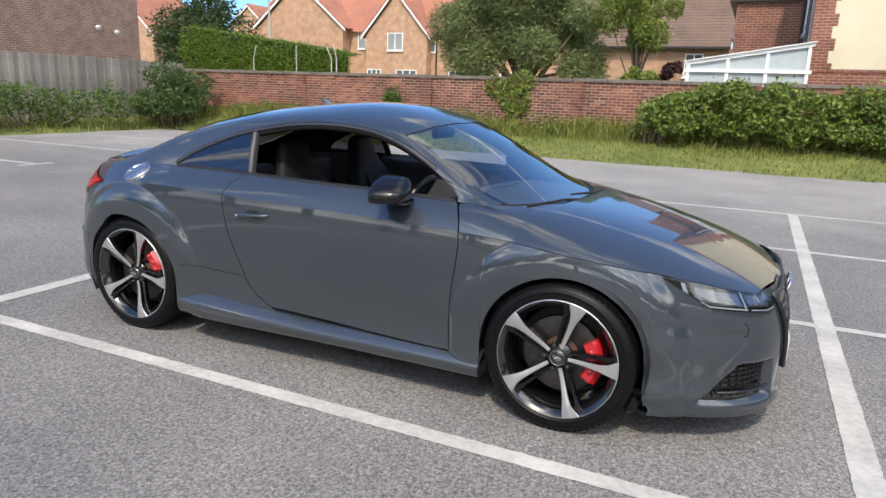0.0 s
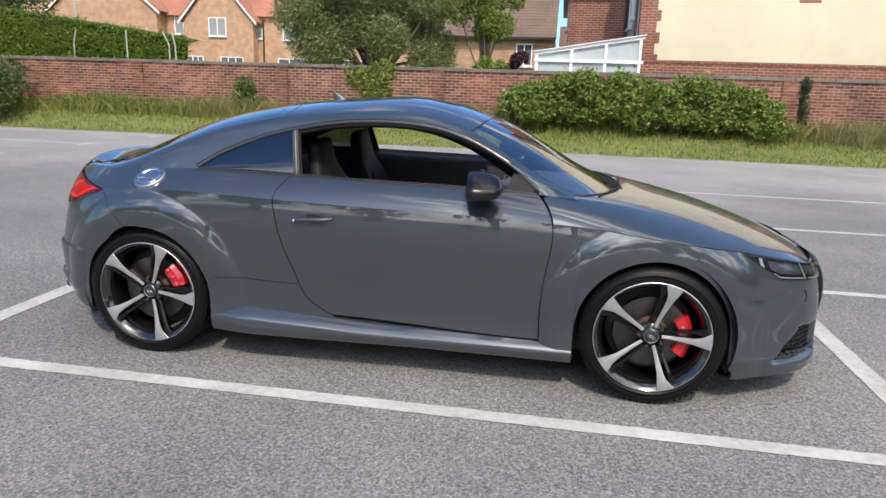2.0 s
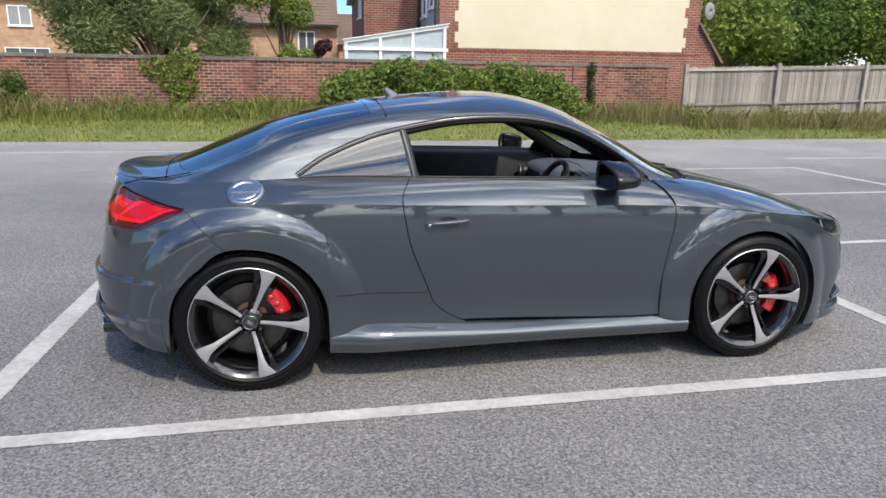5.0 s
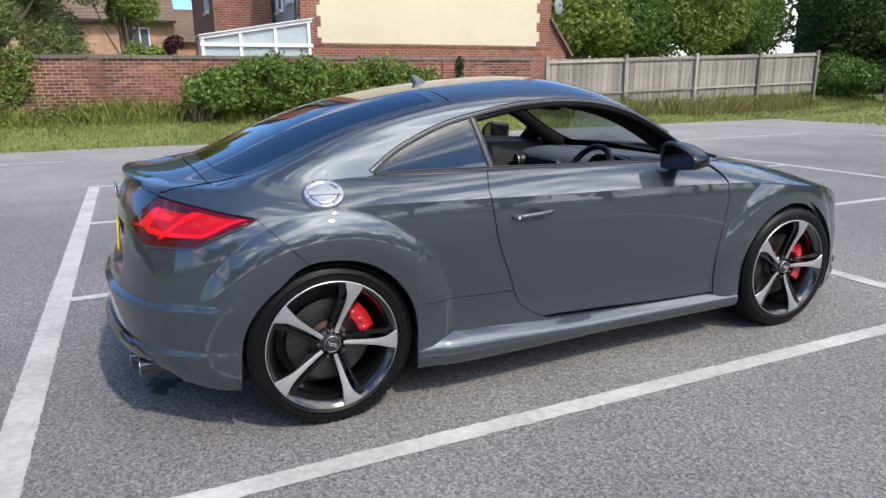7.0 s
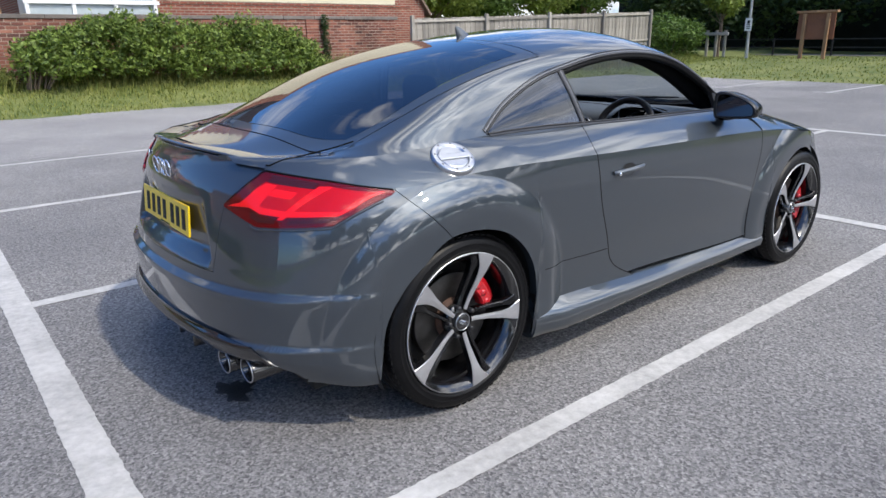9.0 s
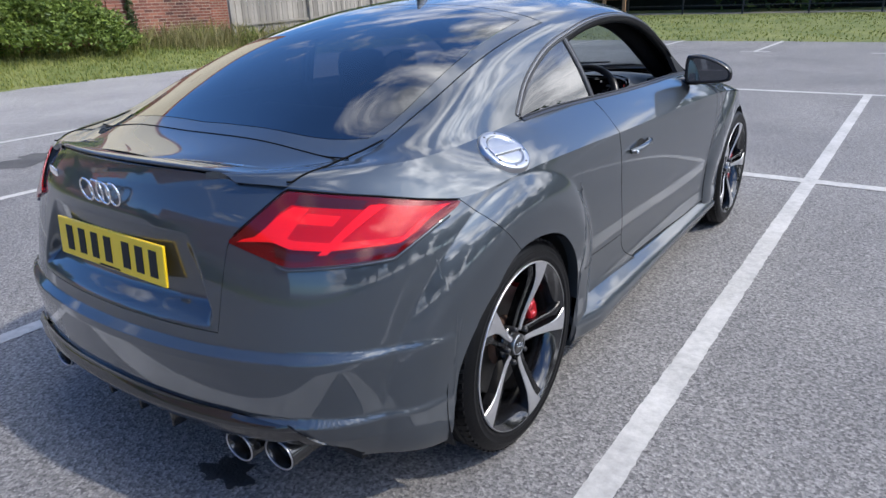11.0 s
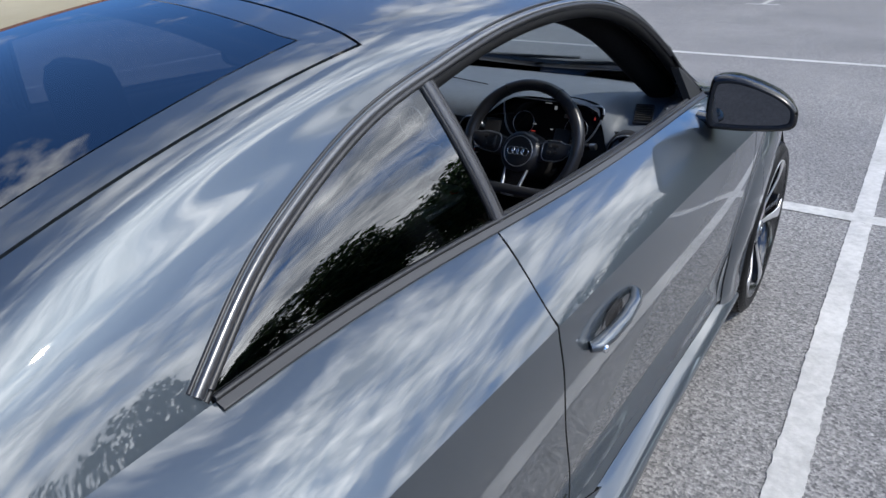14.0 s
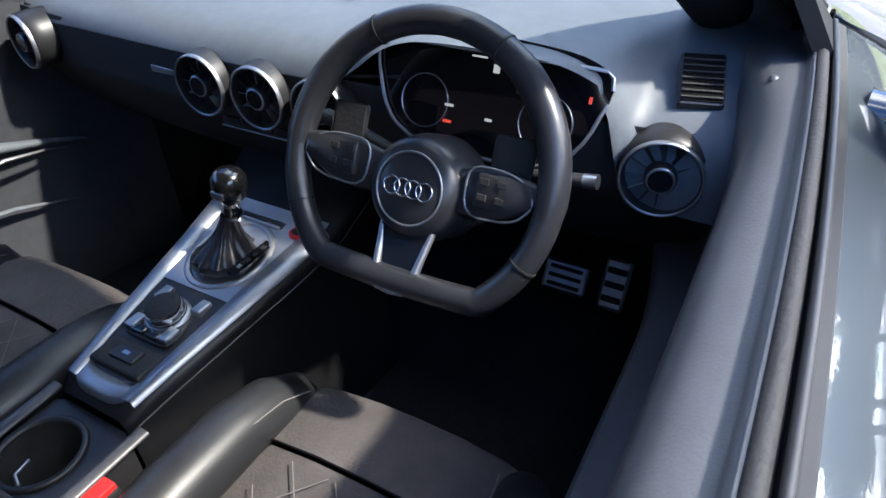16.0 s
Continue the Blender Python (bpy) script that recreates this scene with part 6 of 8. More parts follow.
def steering_wheel():
    w = new("steering_wheel")
    w.parent = car
    w["label"] = "black leather flat-bottomed steering wheel"
    # local: y sideways, z up in the wheel's plane, -x towards the driver
    w.matrix_basis = pose(0.308, -0.353, 0.820, 0, 27, 0)
    q = np.linspace(0, 2 * math.pi, 96, endpoint=False)
    ry, rz = 0.168 * np.cos(q), 0.169 * np.sin(q)
    flat = -0.140
    rz = np.where(rz < flat + 0.012, flat + (rz - flat - 0.012) * 0.1 + 0.012, rz)
    rad = 0.0165 + 0.0015 * np.exp(-((np.abs(ry) - 0.15) / 0.05) ** 2) * (rz > 0)
    part("rim", tube(np.stack([0.0 * q, ry, rz], -1), rad, 16, True), M_WHEEL, w)
    for a in (62, 118, 205, 335):
        a_ = math.radians(a)
        c = np.array([0, 0.168 * math.cos(a_), 0.169 * math.sin(a_)])
        t_ = np.array([0, -math.sin(a_), math.cos(a_)])
        part("rim_seam", tube([c - t_ * 0.0012, c + t_ * 0.0012], 0.0178, 16), M_DARK, w)
    # airbag pad with its ring
    part("airbag_pad", turned([(0.0, -0.056), (0.030, -0.056), (0.050, -0.052), (0.060, -0.040), (0.066, -0.010), (0.066, 0.03)], 56, "x"), M_WHEEL, w).location = (0.048, 0, -0.021)
    qq = np.linspace(0, 2 * math.pi, 48, endpoint=False)
    part("pad_ring", tube(np.stack([0 * qq - 0.0065, 0.043 * np.cos(qq), 0.043 * np.sin(qq) - 0.021], -1), 0.0015, 6, True), M_SILVER, w)
    for k_ in range(4):
        part("pad_badge_ring", tube(np.stack([0 * qq - 0.0085, (k_ - 1.5) * 0.0145 + 0.0105 * np.cos(qq), 0.0105 * np.sin(qq) - 0.021], -1), 0.0014, 6, True), M_CHROME, w)
    for sg in (-1, 1):
        rows = []
        for yy, hz, zc_, xx in ((0.052, 0.026, -0.012, 0.014), (0.085, 0.030, -0.008, 0.008), (0.115, 0.027, -0.004, 0.000), (0.142, 0.018, 0.002, -0.004), (0.162, 0.012, 0.004, -0.002)):
            rows.append([(xx, sg * yy, zc_ - hz), (xx - 0.006, sg * yy, zc_ - hz + 0.005), (xx - 0.006, sg * yy, zc_ + hz - 0.005), (xx, sg * yy, zc_ + hz), (xx + 0.016, sg * yy, zc_ + hz * 0.7), (xx + 0.016, sg * yy, zc_ - hz * 0.7)])
        loft(rows, M_WHEEL, "side_spoke", w, flip=sg > 0)
        frame_ = [(0.004, sg * 0.068, -0.036), (0.004, sg * 0.064, 0.022), (-0.004, sg * 0.115, 0.024), (-0.008, sg * 0.146, 0.012), (-0.008, sg * 0.152, -0.008), (-0.006, sg * 0.132, -0.030)]
        for _ in range(2):
            frame_ = [tuple(np.array(a) * f + np.array(b_) * (1 - f)) for a, b_ in zip(frame_, frame_[1:] + frame_[:1]) for f in (0.8, 0.2)]
        part("switch_frame", tube(frame_, 0.0015, 6, True), M_SILVER, w)
        part("switch_pad", box(-0.0045, 0.008, min(sg * 0.08, sg * 0.124), max(sg * 0.08, sg * 0.124), -0.023, 0.017, 0.004), M_TRIM, w)
        for dy, dz in ((0.09, 0.008), (0.112, 0.008), (0.09, -0.010), (0.112, -0.010)):
            part("switch_key", box(-0.0065, -0.003, sg * dy - 0.006, sg * dy + 0.006, dz - 0.004, dz + 0.004, 0.001), M_DARK, w, smooth_=False)
        part("shift_paddle", box(0.014, 0.019, min(sg * 0.085, sg * 0.135), max(sg * 0.085, sg * 0.135), 0.005, 0.062, 0.004), M_DARK, w, smooth_=False)
        part("lower_spoke", tube([(0.010, sg * 0.034, -0.066), (0.002, sg * 0.029, -0.10), (-0.006, sg * 0.024, -0.136)], [0.0045, 0.005, 0.006], 8), M_SILVER, w)
    part("spoke_plate", slab([(-0.034, -0.06), (0.034, -0.06), (0.024, -0.142), (-0.024, -0.142)], 0.012, lambda u, v, e: (0.008 + 0.12 * (v + 0.142) - e, u, v)), M_BLACK, w, smooth_=False)
    part("spoke_hoop", tube([(0.002, 0.029, -0.100), (-0.006, 0.0245, -0.136), (-0.008, 0.018, -0.1435), (-0.009, 0.0, -0.145), (-0.008, -0.018, -0.1435), (-0.006, -0.0245, -0.136), (0.002, -0.029, -0.100)], 0.0042, 8), M_SILVER, w)
    part("spoke_badge", box(-0.0065, -0.002, -0.012, 0.008, -0.137, -0.130), M_BUCKLE, w, smooth_=False)
    # column, stalks
    part("column", turned([(0.058, 0.03), (0.056, 0.10), (0.052, 0.17)], 30, "x"), M_DARK, w).location = (0, 0, -0.025)
    part("stalk", tube([(0.045, 0.05, 0.01), (0.045, 0.12, 0.028), (0.04, 0.165, 0.036)], [0.010, 0.012, 0.015], 10, flat=0.7), M_DARK, w)
    part("stalk", tube([(0.045, -0.05, 0.01), (0.045, -0.13, 0.024), (0.045, -0.185, 0.030)], [0.010, 0.010, 0.012], 10, flat=0.7), M_DARK, w)
    part("stalk_tip", tube([(0.045, -0.185, 0.030), (0.045, -0.200, 0.032)], 0.0125, 10, flat=0.7), M_SATIN, w)


def console():
    c = new("centre_console")
    c.parent = car
    # top: (x, z, half width)
    st = [(0.02, 0.520, 0.060), (0.04, 0.533, 0.070), (0.10, 0.545, 0.080), (0.20, 0.562, 0.096), (0.30, 0.578, 0.112), (0.40, 0.598, 0.128), (0.52, 0.66, 0.14)]
    rows = []
    for x, z, hw in st:
        rows.append([(x, -hw - 0.012, 0.22), (x, -hw - 0.012, z - 0.06), (x, -hw - 0.006, z - 0.015), (x, -hw + 0.004, z), (x, hw - 0.004, z), (x, hw + 0.006, z - 0.015), (x, hw + 0.012, z - 0.06), (x, hw + 0.012, 0.22)])
    part("console_body", Sheet().grid(np.array(rows)).grid(np.array(rows), True), M_BOLSTER, c)
    # silver frame, tapering forwards
    for sg in (-1, 1):
        rr = []
        for x, z, hw in st[1:-1]:
            wd = 0.022 + 0.014 * float(smooth(x, 0.1, 0.35))
            rr.append([(x, sg * (hw - 0.004 - wd), z + 0.001), (x, sg * (hw - 0.004 - wd), z + 0.006), (x, sg * (hw - 0.006), z + 0.006), (x, sg * (hw - 0.002), z - 0.002)])
        part("console_rail", Sheet().grid(np.array(rr), sg < 0), M_SILVER, c, "brushed silver console frame")
        seam = [(x, sg * (hw + 0.0085), z - 0.022) for x, z, hw in st]
        part("console_stitch", tube(seam, 0.0012, 5), M_STITCH, c)
    u_ = span(-1, 1, 24)
    bow = 0.026 * np.abs(u_) ** 3.5
    end_in = np.stack([0.060 + 0.5 * bow, 0.052 * u_, 0.5415 + 0 * u_], -1)
    end_out = np.stack([0.034 + bow, 0.069 * u_, 0.5390 + 0 * u_], -1)
    part("console_end", Sheet().grid(np.array([end_in - np.array([0, 0, 0.006]), end_in, end_out, end_out - np.array([0.004, 0, 0.012])])), M_SILVER, c)
    deck = [[(x, -hw + 0.016, z + 0.0025), (x, hw - 0.016, z + 0.0025)] for x, z, hw in st[1:-1]]
    part("console_deck", Sheet().grid(np.array(deck)), M_TRIM, c)
    plate_ = [[(x, -hw + 0.014, z + 0.0045), (x, hw - 0.014, z + 0.0045)] for x, z, hw in ((0.225, 0.566, 0.099), (0.30, 0.578, 0.112), (0.40, 0.598, 0.128), (0.415, 0.606, 0.130))]
    part("gate_plate", Sheet().grid(np.array(plate_)), M_SILVER, c, "satin silver plate round the gear gate")
    part("parking_brake", box(0.066, 0.118, -0.050, 0.050, 0.539, 0.551, 0.005, 3), M_DARK, c, smooth_=False)
    part("brake_switch", box(0.080, 0.106, -0.024, 0.024, 0.548, 0.555, 0.004), M_TRIM, c, smooth_=False)
    part("brake_mark", box(0.090, 0.096, -0.006, 0.006, 0.5545, 0.5556), M_SATIN, c, smooth_=False)
    part("knob_base", box(0.122, 0.222, -0.044, 0.044, 0.549, 0.561, 0.012, 4), M_TRIM, c)
    k_ = part("control_knob", turned([(0.027, 0.0), (0.0275, 0.016), (0.0265, 0.021), (0.024, 0.0235), (0.0, 0.0215)], 40, "z"), M_DARK, c)
    k_.matrix_basis = pose(0.170, 0.0, 0.562, 0, -8, 0)
    part("knob_ring", turned([(0.0275, 0.003), (0.0285, 0.012), (0.0275, 0.019), (0.0262, 0.0215)], 40, "z"), M_CHROME, k_)
    part("knob_bezel", turned([(0.034, -0.003), (0.0335, 0.003), (0.029, 0.004)], 40, "z"), M_SILVER, k_)
    for x, y in ((0.140, -0.034), (0.140, 0.034), (0.200, -0.038), (0.200, 0.038)):
        part("knob_key", box(x - 0.014, x + 0.014, y - 0.009, y + 0.009, 0.556, 0.566 + 0.1 * (x - 0.14), 0.003), M_SILVER, c, smooth_=False)
    for y in (-0.014, 0.014):
        part("menu_key", box(0.124, 0.138, y - 0.012, y + 0.012, 0.558, 0.5645, 0.003), M_BLACK, c, smooth_=False)
    # gear lever
    q = np.linspace(0, 2 * math.pi, 40, endpoint=False)
    part("gate_ring", tube(np.stack([0.305 + 0.070 * np.cos(q), 0.064 * np.sin(q), 0.584 + 0.012 * np.cos(q)], -1), 0.006, 8, True, flat=0.6), M_SILVER, c)
    part("gate", turned([(0.062, 0.0), (0.0, 0.001)], 30, "z"), M_DARK, c).location = (0.305, 0, 0.585)
    part("gate_scale", box(0.262, 0.350, -0.056, -0.036, 0.586, 0.593), M_BLACK, c, smooth_=False)
    for i in range(4):
        part("gate_mark", box(0.275 + 0.018 * i, 0.283 + 0.018 * i, -0.049, -0.042, 0.5925, 0.5937), M_SATIN, c, smooth_=False)
    # pleated leather gaiter
    qg = np.linspace(0, 2 * math.pi, 72, endpoint=False)
    gait = []
    for h, r in ((-0.004, 0.056), (0.004, 0.050), (0.014, 0.038), (0.028, 0.027), (0.044, 0.019), (0.060, 0.0145), (0.068, 0.0135)):
        rr = r * (1 + 0.07 * np.cos(12 * qg + 40 * h) * (r > 0.015))
        gait.append(np.stack([rr * np.cos(qg), 0.86 * rr * np.sin(qg) + 0.012 * (1 - h / 0.068), h + 0 * qg], -1))
    lv = part("gear_gaiter", Sheet().grid(np.array(gait), True, closed=True), M_WHEEL, c, "pleated black leather gaiter")
    lv.matrix_basis = pose(0.308, -0.004, 0.586, 0, 8, 0)
    lv = part("gear_stem", turned([(0.0145, 0.070), (0.0165, 0.078), (0.014, 0.084), (0.0135, 0.096), (0.017, 0.105)], 24, "z"), M_CHROME, c)
    lv.matrix_basis = pose(0.312, -0.008, 0.575, 0, 8, 0)
    kn = part("gear_knob", turned([(0.015, 0.098), (0.024, 0.108), (0.0275, 0.125), (0.026, 0.140), (0.018, 0.150), (0.0, 0.153)], 32, "z"), M_BLACK, c, "round black leather gear knob")
    kn.matrix_basis = pose(0.312, -0.008, 0.575, 0, 8, 0)
    part("knob_badge", box(-0.028, -0.024, -0.012, 0.012, 0.112, 0.122, 0.001), M_SATIN, kn, smooth_=False)
    part("start_button", turned([(0.017, 0.0), (0.0165, 0.006), (0.0145, 0.0075), (0.0, 0.007)], 28, "z"), M_BUCKLE, c, "round start button with a red rim").location = (0.385, -0.076, 0.594)
    part("start_cap", turned([(0.0135, 0.0072), (0.0, 0.0085)], 24, "z"), M_DARK, c).location = (0.385, -0.076, 0.594)
    part("slot_key", box(0.375, 0.392, -0.045, 0.045, 0.596, 0.604, 0.003), M_SATIN, c, smooth_=False)
    # cup holder and arm rest
    a_ = np.linspace(0, 2 * math.pi, 48, endpoint=False)
    ca, sa = np.cos(a_), np.sin(a_)
    sq = np.minimum(0.105 / np.maximum(np.abs(ca), 1e-6), 0.075 / np.maximum(np.abs(sa), 1e-6))
    ring_in = np.stack([-0.055 + 0.054 * ca, 0.010 + 0.054 * sa, 0 * a_ + 0.500], -1)
    ring_out = np.stack([-0.085 + sq * ca, sq * sa, 0 * a_ + 0.500], -1)
    down = ring_out * np.array([1, 1, 0]) + np.array([0, 0, 0.24])
    part("cup_surround", Sheet().grid(np.array([ring_in, ring_out, down]), True, closed=True), M_TRIM, c, smooth_=False)
    q2 = np.linspace(0, 2 * math.pi, 40, endpoint=False)
    part("cup_rim", tube(np.stack([-0.055 + 0.055 * np.cos(q2), 0.010 + 0.055 * np.sin(q2), 0.501 + 0 * q2], -1), 0.005, 8, True), M_TRIM, c)
    part("cup_well", turned([(0.0, -0.085), (0.048, -0.085), (0.050, -0.08), (0.054, 0.0)][::-1], 32, "z"), M_DARK, c).location = (-0.055, 0.010, 0.500)
    part("cup_mat", tube([(-0.092, 0.02, 0.47), (-0.085, 0.035, 0.475), (-0.06, 0.045, 0.47)], 0.003, 6), M_SATIN, c)
    part("tunnel", box(-0.85, -0.10, -0.085, 0.085, 0.22, 0.47, 0.03, 3), M_LEATHER, c)
    part("arm_rest", box(-0.56, -0.118, -0.078, 0.062, 0.485, 0.560, 0.028, 4), M_LEATHER, c)
    for sg in (-1, 1):
        part("tunnel_strip", tube([(-0.20, sg * 0.083, 0.502), (0.03, sg * 0.088, 0.508)], 0.011, 10, flat=0.45), M_GREYTRIM, c)


def seat(y):
    s = new("front_seat")
    s.parent = car
    s["label"] = "sports seat in black leather and dark quilted suede"
    s.location = (0, y, 0)
    # cushion: bolsters of leather, middle of suede
    rows = []
    for x, z, w in ((-0.30, 0.42, 0.17), (-0.20, 0.425, 0.175), (0.0, 0.44, 0.18), (0.12, 0.457, 0.182), (0.20, 0.462, 0.18), (0.24, 0.45, 0.175), (0.262, 0.42, 0.168), (0.265, 0.36, 0.16)):
        r = []
        for a, dz in ((-1.0, -0.018), (-0.8, -0.004), (-0.4, 0.006), (0, 0.008), (0.4, 0.006), (0.8, -0.004), (1.0, -0.018)):
            r.append((x, a * w, z + dz))
        rows.append(r)
    rows = np.array(rows)
    part("cushion", Sheet().grid(rows[:4]), M_SUEDE, s, "quilted dark suede cushion")
    part("thigh_support", Sheet().grid(rows[3:] + np.array([0.004, 0, 0.004]), rim=0.006, edges="b"), M_SUEDE, s)
    # diamond quilting lines
    for k_ in range(-4, 5):
        for lean in (-1, 1):
            pts = []
            for f in np.linspace(0, 1, 9):
                x = -0.28 + 0.385 * f
                yy = k_ * 0.07 + lean * (f - 0.5) * 0.34
                if abs(yy) < 0.165:
                    pts.append((x, yy, 0.4285 + 0.028 * f * 1.02 + 0.0105 - 0.02 * (yy / 0.18) ** 4))
            if len(pts) > 2:
                part("quilt_seam", tube(pts, 0.0009, 5), M_STITCH, s)
    part("cushion_base", box(-0.32, 0.255, -0.19, 0.19, 0.26, 0.42, 0.02, 2), M_DARK, s)
    for sg in (-1, 1):
        path = [(-0.34, sg * 0.192, 0.455), (-0.2, sg * 0.194, 0.464), (0.0, sg * 0.200, 0.470), (0.10, sg * 0.200, 0.468), (0.165, sg * 0.194, 0.460), (0.210, sg * 0.184, 0.442), (0.232, sg * 0.176, 0.41)]
        part("seat_bolster", tube(path, [0.040, 0.044, 0.047, 0.047, 0.044, 0.036, 0.022], 18), M_BOLSTER, s)
        part("bolster_seam", tube([(px - 0.0, sg * (abs(py) - 0.034), pz + 0.030) for px, py, pz in path[:-1]], 0.0012, 5), M_STITCH, s)
    # back with bolsters and head rest
    rows = []
    for z, x, w, d in ((0.40, -0.30, 0.20, 0.055), (0.50, -0.325, 0.225, 0.065), (0.62, -0.355, 0.235, 0.065), (0.75, -0.40, 0.235, 0.06), (0.86, -0.445, 0.215, 0.055), (0.94, -0.475, 0.165, 0.05),
                       (1.00, -0.492, 0.135, 0.047), (1.06, -0.50, 0.130, 0.045), (1.10, -0.50, 0.115, 0.036), (1.115, -0.50, 0.08, 0.015)):
        o = rounded(w, d, 30, 3.0)
        dish = 0.02 * (np.abs(o[:, 0]) / w) ** 4 * (o[:, 1] > 0) * (z < 0.9)
        rows.append(np.stack([x + o[:, 1] + dish, o[:, 0], z + 0.25 * (o[:, 1]) * 0.6], -1))
    loft(rows, M_SEAT, "backrest", s, flip=True)
    pan = []
    for z, x, w in ((0.46, -0.256, 0.12), (0.62, -0.288, 0.13), (0.75, -0.336, 0.13), (0.86, -0.386, 0.11)):
        pan.append([(x + 0.006, a * w, z + 0.01) for a in (-1, -0.5, 0, 0.5, 1)])
    part("back_panel", Sheet().grid(np.array(pan), True), M_SEAT, s)
    if y < 0:
        b = part("belt_buckle", box(-0.078, -0.036, 0.248, 0.2735, 0.36, 0.496, 0.005), M_DARK, s, smooth_=False)
        part("buckle_button", box(-0.075, -0.039, 0.2495, 0.272, 0.492, 0.503, 0.002), M_BUCKLE, b, "red buckle button", smooth_=False)


def pedals():
    for y, w, h, x in ((-0.50, 0.026, 0.052, 0.78), (-0.405, 0.045, 0.032, 0.76)):
        p = new("pedal")
        p.parent = car
        p.matrix_basis = pose(x, y, 0.36, 0, 32, 0)
        part("pedal_plate", box(-0.005, 0.003, -w, w, -h, h, 0.006), M_SATIN, p, "brushed steel pedal", smooth_=False)
        for k_ in range(3):
            part("pedal_pad", box(-0.008, -0.004, -w * 0.75, w * 0.75, -h * 0.7 + k_ * h * 0.55, -h * 0.7 + k_ * h * 0.55 + h * 0.25, 0.002), M_DARK, p, smooth_=False)


for s_ in (-1, 1):
    door_card(s_)
linings()
dashboard()
steering_wheel()
console()
seat(-0.365)
seat(0.365)
pedals()

# ---------------------------------------------------------------- ground and car park
gr = Sheet()
gx = np.concatenate([span(-400, -30, 8), span(-28, 40, 70), span(45, 400, 8)])
gy = np.concatenate([span(-400, -30, 8), span(-28, 30, 60), span(35, 400, 8)])
X, Y = np.meshgrid(gx, gy)
gr.grid(np.stack([X, Y, 0 * X], -1))
tagged(part("ground", gr, M_ASPHALT), "worn light grey asphalt of the car park", "ground", kind="structure")


def stripe(x0, x1, y0, y1, name="bay_line"):
    rng = random.Random(int(x0 * 37 + y0 * 101 + 5000))
    n = max(2, int(max(x1 - x0, y1 - y0) / 0.022))
    a = []
    for k_ in range(n + 1):
        f = k_ / n
        j1, j2 = rng.gauss(0, 0.0018), rng.gauss(0, 0.0018)
        if x1 - x0 > y1 - y0:
            a.append([(x0 + f * (x1 - x0), y0 + j1, 0.004), (x0 + f * (x1 - x0), y1 + j2, 0.004)])
        else:
            a.append([(x1 + j1, y0 + f * (y1 - y0), 0.004), (x0 + j2, y0 + f * (y1 - y0), 0.004)])
    sh = Sheet().grid(np.array(a).transpose(1, 0, 2))
    return tagged(part(name, sh, M_LINE), "worn white painted parking bay line", "line", "painted bay lines", "structure")


LW = 0.046
for k_ in range(-3, 4):
    y = -1.18 + 2.51 * k_
    stripe(-2.34, 2.40, y - LW, y + LW)
    stripe(2.52, 7.14, y - LW, y + LW)
stripe(2.40, 2.52, -8.76, 6.40)
stripe(-2.47, -2.34, -8.76, 6.40)
stripe(7.14, 7.26, -8.76, 6.40)
for k_ in range(-3, 4):
    y = -1.06 + 2.48 * k_
    stripe(13.5, 18.0, y - LW, y + LW)
    stripe(13.40, 13.5, y - 0.3, y + 0.3)
for k_ in range(-4, 3):
    y = 6.30 + 2.46 * k_ - 0.1 * (k_ < 0)
    stripe(-14.0, -9.0, y - LW, y + LW)
    stripe(-9.0, -8.9, y - 0.3, y + 0.3)
stripe(-7.5, -3.0, 9.62, 9.72)
stripe(8.0, 12.6, 7.60, 7.70)

M_OIL = material("oil_stain", (0.030, 0.029, 0.030), 0.55, scale=30, vary=0.4, bump=0.3, bump_scale=80)
q = np.linspace(0, 2 * math.pi, 40, endpoint=False)
rr = 0.085 * (1 + 0.25 * np.sin(3 * q + 1) + 0.18 * np.sin(7 * q) + 0.1 * np.sin(13 * q + 2))
tagged(part("oil_stain", Sheet().add(np.stack([-1.87 + 0.75 * rr * np.cos(q), -0.22 + rr * np.sin(q), 0 * q + 0.003], -1), [tuple(range(40))]), M_OIL), "dark oil stain on the asphalt", "stain", kind="structure")
rr = 0.30 * (1 + 0.3 * np.sin(2 * q + 1) + 0.2 * np.sin(5 * q) + 0.12 * np.sin(11 * q))
M_DAMP = material("damp_asphalt", (0.075, 0.073, 0.073), 0.8, scale=30, vary=0.3, bump=0.3, bump_scale=90)
tagged(part("damp_patch", Sheet().add(np.stack([0.05 + 1.2 * rr * np.cos(q), 5.1 + rr * np.sin(q), 0 * q + 0.003], -1), [tuple(range(40))]), M_DAMP), "dark damp patch on the asphalt", "stain", kind="structure")

# ---------------------------------------------------------------- verge, field and gardens
M_GRASS = material("grass_soil", (0.200, 0.212, 0.066), 0.95, second=(0.075, 0.108, 0.022), scale=4, bump=0.6, bump_scale=30, big=0.7)


def bank_z(x, y):
    x, y = np.asarray(x, float), np.asarray(y, float)
    a = 0.48 * smooth(y, 11.7, 14.2)
    b = 0.30 * smooth(x, 16.5, 24)
    c = 0.25 * smooth(-x, 14.6, 16.4)
    return np.maximum(np.maximum(a, b), c) + 0.014 + 0.015 * np.sin(x * 2.3) * np.sin(y * 1.9)


